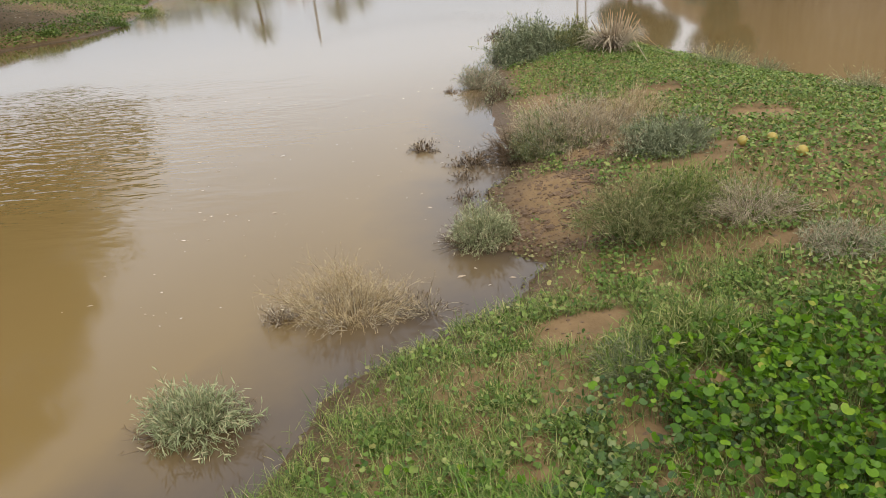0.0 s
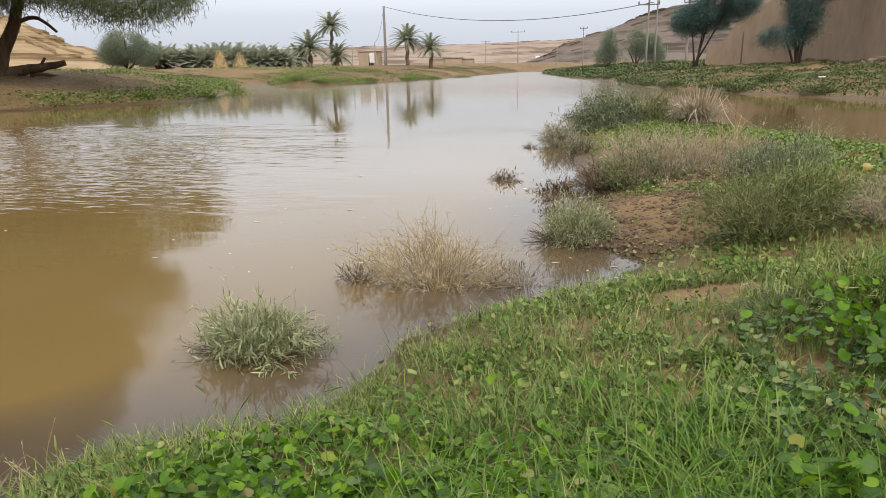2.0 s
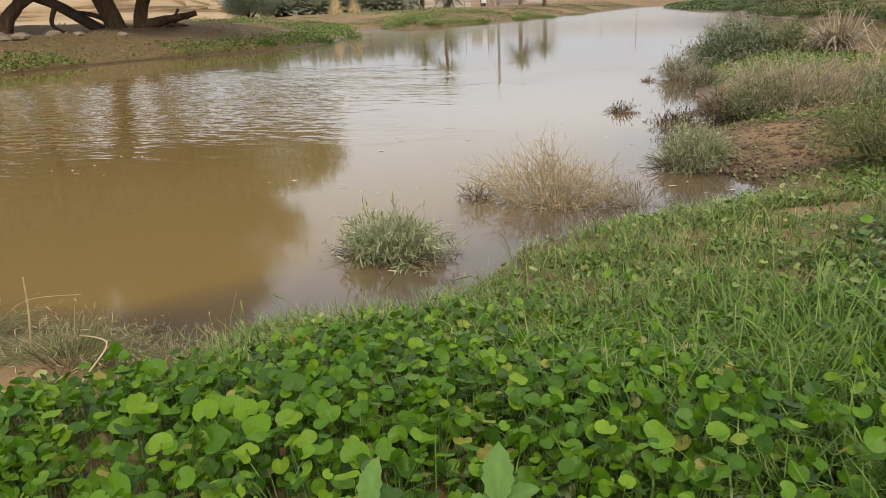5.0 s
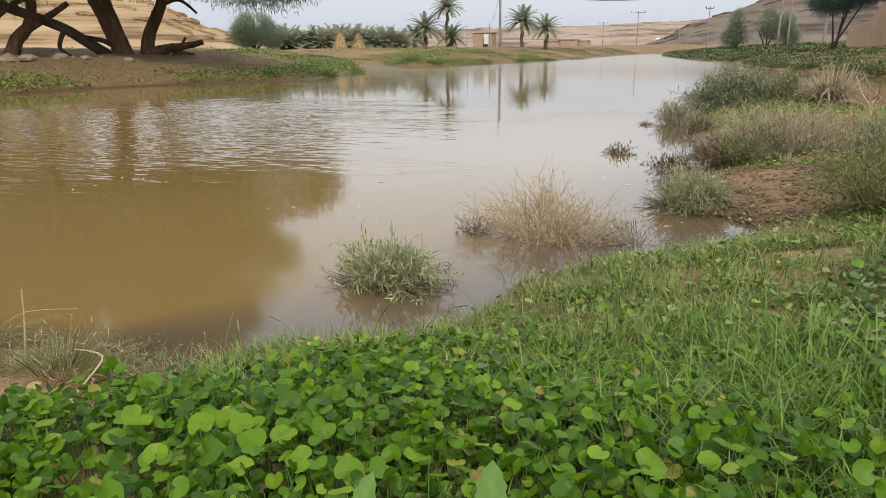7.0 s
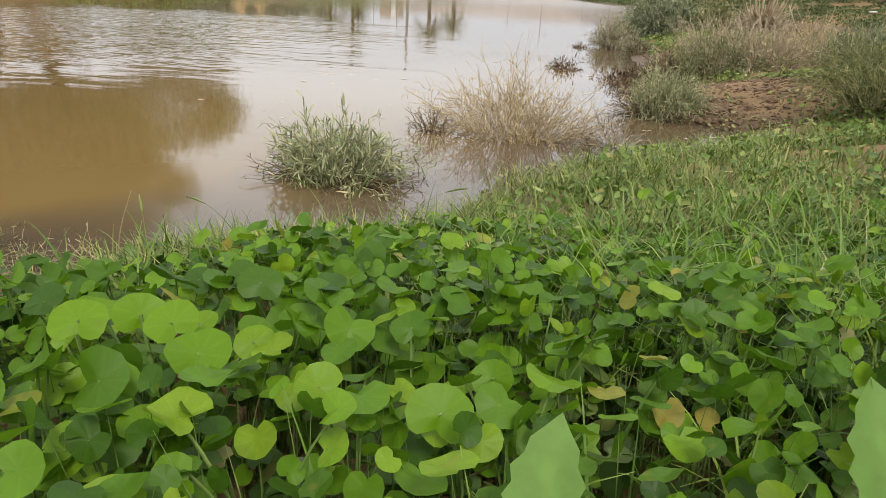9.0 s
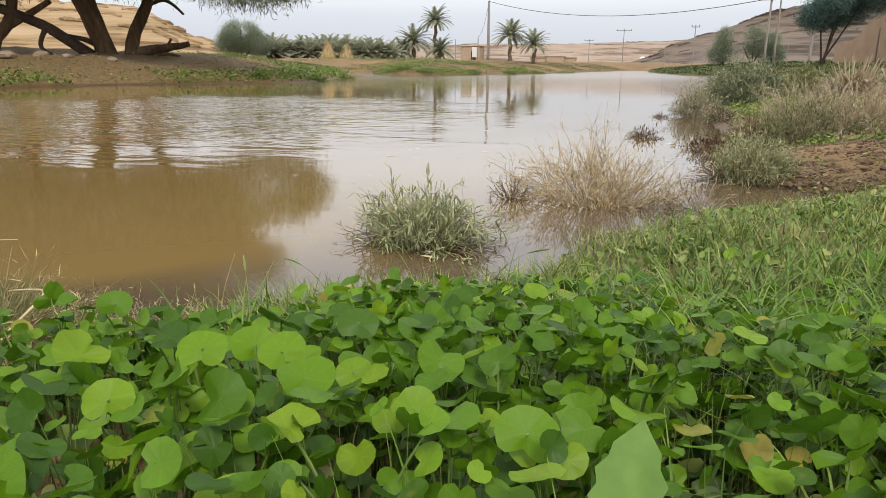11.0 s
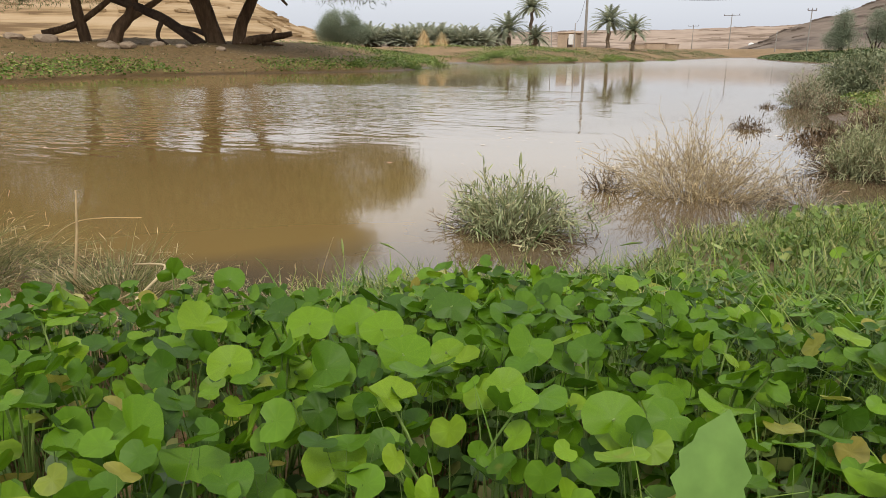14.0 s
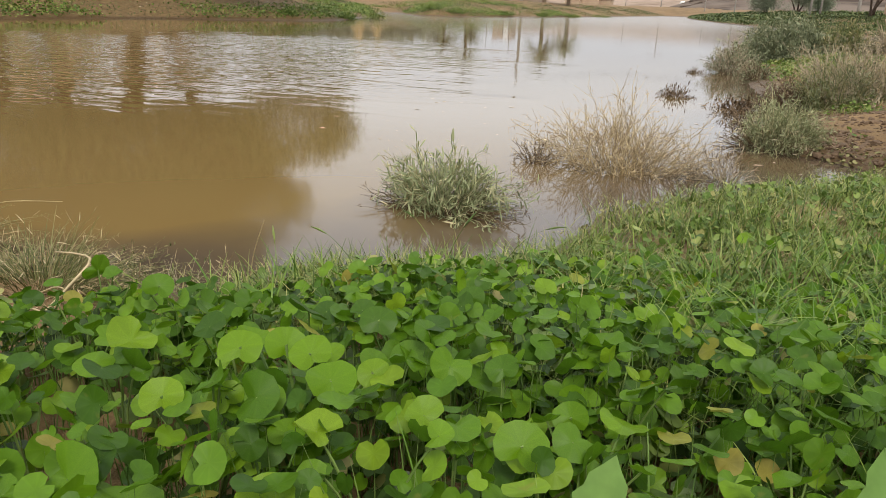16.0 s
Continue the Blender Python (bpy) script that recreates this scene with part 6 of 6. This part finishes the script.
roots, d, g = strew(25000, -2.3, 2.2, 0.0, 2.05, carpet, 201)
petioled(roots, g, 0.04, 0.145, 0.0155, 0.05, M_LEAF, M_STEM, "round_leaf_carpet", "thick carpet of bright green round leaves", LEAF_NEAR, edge=True)
# low leaves in a darker green, painting in shade between the carpet leaves
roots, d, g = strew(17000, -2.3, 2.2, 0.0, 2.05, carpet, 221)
petioled(roots, g, 0.015, 0.075, 0.015, 0.03, M_COVER, M_STEM, "round_leaf_undergrowth", "small low leaves under the round-leaf carpet, coloured darker as shade", LEAF_FAR)
roots, d, g = strew(17000, 0.5, 3.4, 1.6, 3.4, carpet, 222)
petioled(roots, g, 0.03, 0.15, 0.0175, 0.05, M_LEAF, M_STEM, "round_leaf_clump", "dense mound of round green leaves on the bank", LEAF_FAR)


roots, d, g = strew(5000, -1.0, 1.7, 1.55, 2.35, lambda x, y, d: 0.8 * sstep(0.1, 0.25, d) * bare(x, y) * sstep(2.35, 1.8, y) * (vnoise(x, y, 5.0, 44) > 0.35), 224)
petioled(roots, g, 0.015, 0.07, 0.0155, 0.03, M_LEAF, M_STEM, "round_leaf_fringe", "smaller round leaves thinning out into the grass", LEAF_FAR)


def meadow(x, y, d):
    front = sstep(3.75, 3.3, y - 0.15 * x) * sstep(1.0, 1.4, y + 0.25 * x * (x < 0))
    k = 1.0 * front + 0.10
    gaps = 0.16 + 0.84 * sstep(0.37, 0.60, 0.6 * vnoise(x, y, 4.0, 15) + 0.4 * vnoise(x, y, 11.0, 25))
    return k * (1 - 0.6 * sstep(0.45, 0.9, x) * sstep(2.8, 2.3, y)) * sstep(3.4, 2.4, x + (vnoise(x, y, 1.6, 54) - 0.5)) * bare(x, y) ** 0.7 * sstep(-0.06, 0.06, d + (vnoise(x, y, 5.0, 41) - 0.5) * 0.16) * gaps


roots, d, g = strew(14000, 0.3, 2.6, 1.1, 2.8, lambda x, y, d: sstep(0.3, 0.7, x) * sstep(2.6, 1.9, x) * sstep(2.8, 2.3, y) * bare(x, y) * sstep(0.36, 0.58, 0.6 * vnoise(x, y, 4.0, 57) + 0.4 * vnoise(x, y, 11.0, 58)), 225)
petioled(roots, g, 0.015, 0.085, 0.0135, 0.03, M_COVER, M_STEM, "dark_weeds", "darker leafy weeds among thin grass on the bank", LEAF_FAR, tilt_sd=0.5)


def cover(x, y, d):
    dense = sstep(5.2, 6.1, y + 0.45 * (x - 1.0)) * sstep(0.75, 1.25, x + 0.06 * (y - 6)) * (0.45 + 0.55 * sstep(0.25, 0.45, vnoise(x, y, 1.6, 24)))
    k = 0.12 + 0.6 * sstep(0.40, 0.62, vnoise(x, y, 2.2, 14)) + 0.95 * dense
    east = 0.35 * sstep(1.2, 2.0, x)
    return np.clip(k + east, 0, 1) * bare(x, y) * sstep(0.04, 0.35, d) * sstep(3.0, 3.8, y + np.maximum(-x, 0) + 0.4 * np.maximum(x - 1, 0))


roots, d, g = strew(22000, -1.2, 3.4, 1.3, 4.4, lambda x, y, d: meadow(x, y, d) * sstep(0.05, 0.2, d), 223)
petioled(roots, g, 0.012, 0.065, 0.0112, 0.025, M_SPITLEAF, M_STEM, "meadow_leaves", "small round leaves among the grass", LEAF_FAR, stems=False, tilt_sd=0.55)
roots, d, g = strew(125000, -0.6, 5.2, 1.4, 13.4, cover, 202)
petioled(roots, g, 0.01, 0.06, 0.0135, 0.03, M_SPITLEAF, M_STEM, "ground_cover", "low creeping green ground cover on the spit", LEAF_FAR, stems=False, tilt_sd=0.5)


def grass(name, label, roots, g, lo, hi, mat, w=0.0014, lean=(0.1, 0.8), bend=(0.3, 1.3), segs=4):
    n = len(roots)
    V, F, _ = curls(roots, g.uniform(0, 6.283, n), g.uniform(*lean, n), g.uniform(lo, hi, n), g.uniform(*bend, n), segs, np.full(n, w) * g.uniform(0.7, 1.4, n), 2)
    return tagged(new(name, mesh(name, V, F, mat)), label, "grass", kind="stuff")


roots, d, g = strew(150000, -1.3, 3.2, 1.2, 4.3, meadow, 203)
grass("meadow_grass", "short fresh green grass on the damp bank", roots, g, 0.03, 0.12, M_GRASS, 0.0017, (0.05, 1.0), (0.3, 1.9))
roots, d, g = strew(30000, -1.3, 2.6, 1.6, 6.5, lambda x, y, d: 0.7 * bare(x, y) * sstep(0.02, 0.15, d), 204)
grass("dry_grass_blades", "olive and straw grass blades among the green", roots, g, 0.03, 0.10, M_OLIVE, 0.0013, (0.2, 1.3), (0.2, 1.6))
roots, d, g = strew(52000, -1.4, 2.2, 0.6, 2.7, lambda x, y, d: sstep(0.1, 0.25, d) * bare(x, y) * (0.04 + 0.96 * sstep(-0.5, 0.15, x)) * (0.2 + 0.8 * sstep(1.1, 0.5, x)) * (0.3 + 0.7 * sstep(0.9, 1.5, y)) * sstep(2.4, 1.6, y) * (0.25 + 0.75 * sstep(0.35, 0.6, vnoise(x, y, 3.0, 56))), 205)
grass("tall_grass", "thin grass blades rising through the round leaves", roots, g, 0.09, 0.20, M_BLADE, 0.0020, (0.05, 0.7), (0.4, 2.0), 6)
roots, d, g = strew(16000, -1.3, 0.7, 1.5, 4.4, lambda x, y, d: sstep(0.15, 0.0, np.abs(d + 0.01)) * (0.15 + 0.85 * sstep(0.4, 0.6, vnoise(x, y, 4.5, 43))) * sstep(3.9, 3.0, y), 206)
grass("shore_grass", "grass blades leaning out over the water's edge", roots, g, 0.03, 0.11, M_GRASS, 0.0015, (0.1, 1.0), (0.2, 1.6), 5)
roots, d, g = strew(60000, 0.2, 5.0, 3.6, 12.5, lambda x, y, d: 0.6 * bare(x, y) * sstep(0.1, 0.3, d) * sstep(0.35, 0.6, vnoise(x, y, 1.8, 16)), 207)
grass("spit_grass", "thin grass over the spit", roots, g, 0.04, 0.12, M_GRASS, 0.0022, segs=3)

# seed-headed grass stems arching out over the water
for k, (x, y, yaw, L, ln, bd) in enumerate([(-0.86, 1.98, 2.6, 0.24, 0.25, 1.5), (-0.72, 2.06, 0.5, 0.22, 0.3, 1.4), (-0.80, 1.86, 1.0, 0.20, 0.1, 0.9), (-0.98, 1.80, 2.9, 0.22, 0.4, 1.3), (-0.62, 2.14, 0.2, 0.2, 0.4, 1.5), (-1.08, 1.62, 2.3, 0.18, 0.2, 0.8)]):
    e = thing("seed_grass", "tall green grass stem with a drooping seed head", "grass", x, y, float(height(x, y)), "seeding grass stems")
    V, F, P = curls(np.zeros((1, 3)), np.array([yaw]), np.array([ln]), np.array([L]), np.array([bd]), 8, np.array([0.0016]), 3)
    part("stem", mesh("stem", V, F, M_GRASS), e)
    P = P[0]
    V, F = tube(P[-3:], [0.001, 0.003, 0.001], 6)
    part("seed_head", mesh("seed_head", V, F, M_GRASS, True), e)

# ---- plants on the far banks ----
def bank_left(x, y, d):
    strip = sstep(-0.05, 0.15, d) * sstep(2.2, 1.0, d) * (0.06 + 0.94 * sstep(0.40, 0.52, vnoise(x, y, 0.38, 17)))
    return np.maximum(strip, 0.35 * sstep(26, 34, y) * sstep(0.2, 1.5, d) * sstep(0.35, 0.6, vnoise(x, y, 0.3, 18)))


roots, d, g = strew(230000, -34, -13, 4, 60, bank_left, 208)
petioled(roots, g, 0.03, 0.16, 0.036, 0.05, M_SPITLEAF, M_STEM, "bank_plants", "patches of low green plants along the far waterline", LEAF_FAR, stems=False, tilt_sd=0.5)
roots, d, g = strew(12000, -36, -13, 2, 40, lambda x, y, d: sstep(0.3, 1.0, d) * sstep(14, 8, d) * (0.35 + 0.65 * (vnoise(x, y, 0.7, 31) > 0.5)), 230)
n = len(roots)
V, F = spread(BLADE * np.array([4.0, 1, 1]), BLADE_F, turns(g.uniform(0, 6.28, n), g.normal(0, 0.25, n), g.normal(0, 0.4, n), g.uniform(0.03, 0.10, n)), roots + np.array([0, 0, 0.012]))
tagged(new("leaf_litter", mesh("leaf_litter", V, [tuple(dict.fromkeys(f)) for f in F.tolist()], M_BROWN)), "dead leaves and twigs strewn under the trees", "litter", kind="stuff")
roots, d, g = strew(90000, -34, -6, 30, 112, lambda x, y, d: sstep(0.0, 0.4, d) * sstep(9, 3, d) * sstep(0.25, 0.5, vnoise(x, y, 0.4, 19)), 209)
grass("far_bank_grass", "rough green grass on the far bank", roots, g, 0.06, 0.20, M_BANK, 0.016, (0.2, 1.2), (0.2, 1.0), 2)
roots, d, g = strew(110000, -9, 15, 9, 100, lambda x, y, d: (x > np.where(y < 17, 5.0, -9.0)) * sstep(-0.05, 0.3, d) * np.clip(0.30 + 0.25 * sstep(1.5, 0.5, d) + sstep(0.33, 0.55, vnoise(x, y, 0.28, 20)) + 0.8 * sstep(28, 34, y), 0, 1) * sstep(16, 8, d), 210)
grass("right_bank_grass", "tufted green grass on the bank below the wall", roots, g, 0.04, 0.15, M_BANK, 0.011, (0.2, 1.0), (0.2, 1.0), 2)
roots, d, g = strew(50000, 4, 15, 10, 40, lambda x, y, d: sstep(0.4, 1.2, d) * sstep(0.45, 0.6, vnoise(x, y, 0.3, 21)) * sstep(9, 5, d), 211)
petioled(roots, g, 0.01, 0.06, 0.024, 0.04, M_COVER, M_STEM, "bank_cover", "patchy green ground cover on the bank below the wall", LEAF_FAR, stems=False)

roots, d, g = strew(110000, -36, -13, 3, 42, lambda x, y, d: sstep(-0.1, 0.2, d) * sstep(9, 3, d) * np.clip(0.06 + 0.45 * sstep(0.40, 0.62, vnoise(x, y, 0.5, 42)) + 0.3 * sstep(20, 26, y), 0, 1), 233)
grass("left_bank_grass", "sparse olive grass on the golden-brown bank", roots, g, 0.02, 0.09, M_BANK, 0.009, (0.2, 1.2), (0.2, 1.0), 2)

roots, d, g = strew(230000, -12, 16, 9, 100, lambda x, y, d: (x > np.where(y < 17, 5.0, -12.0)) * sstep(0.1, 0.6, d) * np.clip(0.10 + sstep(0.36, 0.56, 0.65 * vnoise(x, y, 0.28, 20) + 0.35 * vnoise(x, y, 1.1, 29)) + 0.8 * sstep(28, 34, y), 0, 1) * sstep(18, 9, d), 235)
n = len(roots)
V, F = spread(BLADE * np.array([4.0, 1, 1]), BLADE_F, turns(g.uniform(0, 6.28, n), g.normal(0.25, 0.35, n), g.normal(0, 0.4, n), g.uniform(0.05, 0.13, n) * (1 + sstep(30, 70, roots[:, 1]))), roots + np.array([0, 0, 0.02]))
tagged(new("bank_greenery", mesh("bank_greenery", V, [tuple(dict.fromkeys(f)) for f in F.tolist()], M_BANK)), "dull green mat of low plants over the bank below the wall", "plants", kind="stuff")
roots, d, g = strew(26000, -5, 7, -5, 2.4, lambda x, y, d: sstep(0.1, 0.4, d) * sstep(6.0, 3.5, np.hypot(x - 0.5, (y - 1.2) * 1.1)) * sstep(0.38, 0.62, vnoise(x, y, 1.3, 55)) * (1 - carpet(x, y, d)), 236)
petioled(roots, g, 0.01, 0.06, 0.0150, 0.03, M_SPITLEAF, M_STEM, "ground_cover", "thin creeping cover on the trodden silt", LEAF_FAR, stems=False, tilt_sd=0.5)

# yellowing flood-washed leaves along the waterline and the puddle's rim
roots, d, g = strew(16000, -1.2, 1.2, 1.6, 6.6, lambda x, y, d: sstep(0.16, 0.03, np.abs(d - 0.03)) * (0.25 + 0.75 * (vnoise(x, y, 3.0, 34) > 0.45)), 232)
petioled(roots, g, 0.002, 0.025, 0.010, 0.02, M_WASHED, M_STEM, "washed_leaves", "limp yellow-green leaves stranded along the waterline", LEAF_FAR, stems=False, tilt_sd=0.5)

# broad-leaved plants right before the lens
def broad_leaf(L, W, seed):
    g = np.random.default_rng(seed)
    V, F = [], []
    for k in range(11):
        u = k / 10
        w = W * math.sin(math.pi * min(u * 0.93 + 0.07, 1.0)) ** 0.8 * (1 + 0.10 * (-1) ** k)
        for j in range(5):
            v = (j - 2) / 2
            V.append((v * w, u * L, -0.25 * L * (u - 0.3) ** 2 + 0.18 * abs(v) * w + g.normal(0, 0.0006)))
    for k in range(10):
        for j in range(4):
            F.append((k * 5 + j, k * 5 + j + 1, k * 5 + j + 6, k * 5 + j + 5))
    return mesh("leaf", V, F, M_BROAD, True, np.array(V)[:, :2] / W)


for k, (x, y, z, spec) in enumerate([(-0.285, 0.88, 0.325, [(0.078, 0.0195, -0.15, 1.15), (0.05, 0.017, 1.9, 0.5), (0.05, 0.016, -2.2, 0.4)]), (-0.11, 0.925, 0.35, [(0.08, 0.021, 0.25, 1.05), (0.06, 0.02, -1.2, 0.5), (0.05, 0.02, 2.4, 0.4)])]):
    e = thing("broad_leaf_plant", "pale green plant with broad toothed leaves among the round ones", "plant", x, y, float(height(x, y)), "broad-leaved plants")
    for j, (L, W, yaw, tl) in enumerate(spec):
        part("leaf", broad_leaf(L, W, k * 5 + j), e).matrix_basis = Matrix.LocRotScale((0.0, 0.0, z - e.location.z + 0.02), Euler((tl, 0, yaw)), None)
    V, F = tube([(0, 0, -0.02), (0.002, 0, (z - e.location.z) * 0.5), (0, 0.002, z - e.location.z + 0.025)], [0.003, 0.0026, 0.0022], 6)
    part("stem", mesh("stem", V, F, M_STEM), e)

# ---- clods, pebbles and floating specks ----
roots, d, g = strew(5200, -1.6, 2.6, 1.4, 7.5, lambda x, y, d: (1 - bare(x, y) * 0.92) * sstep(-0.02, 0.05, d) * 0.8, 212)
bm = bmesh.new()
bmesh.ops.create_icosphere(bm, subdivisions=1, radius=1)
cv = np.array([tuple(v.co) for v in bm.verts]) * (0.75 + 0.5 * rng.uniform(size=(len(bm.verts), 1)))
cf = np.array([[v.index for v in f.verts] for f in bm.faces])
bm.free()
n = len(roots)
V, F = spread(cv * np.array([1, 1, 0.55]), cf, turns(g.uniform(0, 6.28, n), g.normal(0, 0.2, n), g.normal(0, 0.2, n), np.clip(g.lognormal(-5.0, 0.5, n), 0.003, 0.03)), roots)
r2, d2, g2 = strew(7000, -0.1, 1.0, 4.2, 6.3, lambda x, y, d: sstep(-0.03, 0.02, d) * (0.25 + 0.75 * (vnoise(x, y, 7.0, 33) > 0.5)), 231)
n2 = len(r2)
V2, F2 = spread(cv * np.array([1, 1, 0.6]), cf, turns(g2.uniform(0, 6.28, n2), g2.normal(0, 0.3, n2), g2.normal(0, 0.3, n2), np.clip(g2.lognormal(-4.6, 0.5, n2), 0.004, 0.03)), r2)
F = np.concatenate([F, F2 + len(V)])
V = np.concatenate([V, V2])
tagged(new("mud_clods", mesh("mud_clods", V, F, M_CLOD)), "crumbs and clods of dried mud on the bare silt", "mud", kind="stuff")
n = 900
g = np.random.default_rng(213)
x, y = g.uniform(-7, 0.6, n), 1.5 + 9 * g.uniform(0, 1, n) ** 1.4
ok = (shore_dist(x, y) < -0.03) & (vnoise(x, y, 0.8, 22) > 0.35)
x, y = x[ok], y[ok]
n = len(x)
disc = np.array([(math.cos(a) * r * 1.3, math.sin(a) * r * 0.55, 0.003) for a, r in zip(np.arange(7) * 0.8976, (1, 0.8, 1.1, 0.7, 1.0, 0.9, 0.75))] + [(0, 0, 0.006)])
V, F = spread(disc, [(k, (k + 1) % 7, 7) for k in range(7)], turns(g.uniform(-0.5, 0.5, n), np.zeros(n), np.zeros(n), np.clip(g.lognormal(-4.9, 0.5, n), 0.003, 0.025)), np.stack([x, y, np.zeros(n)], -1))
V[:, 2] = np.where(V[:, 2] > 0, 0.002, 0.0012)
tagged(new("floating_scum", mesh("floating_scum", V, F, M_FOAM)), "pale specks of scum and leaf floating on the water", "scum", kind="stuff")
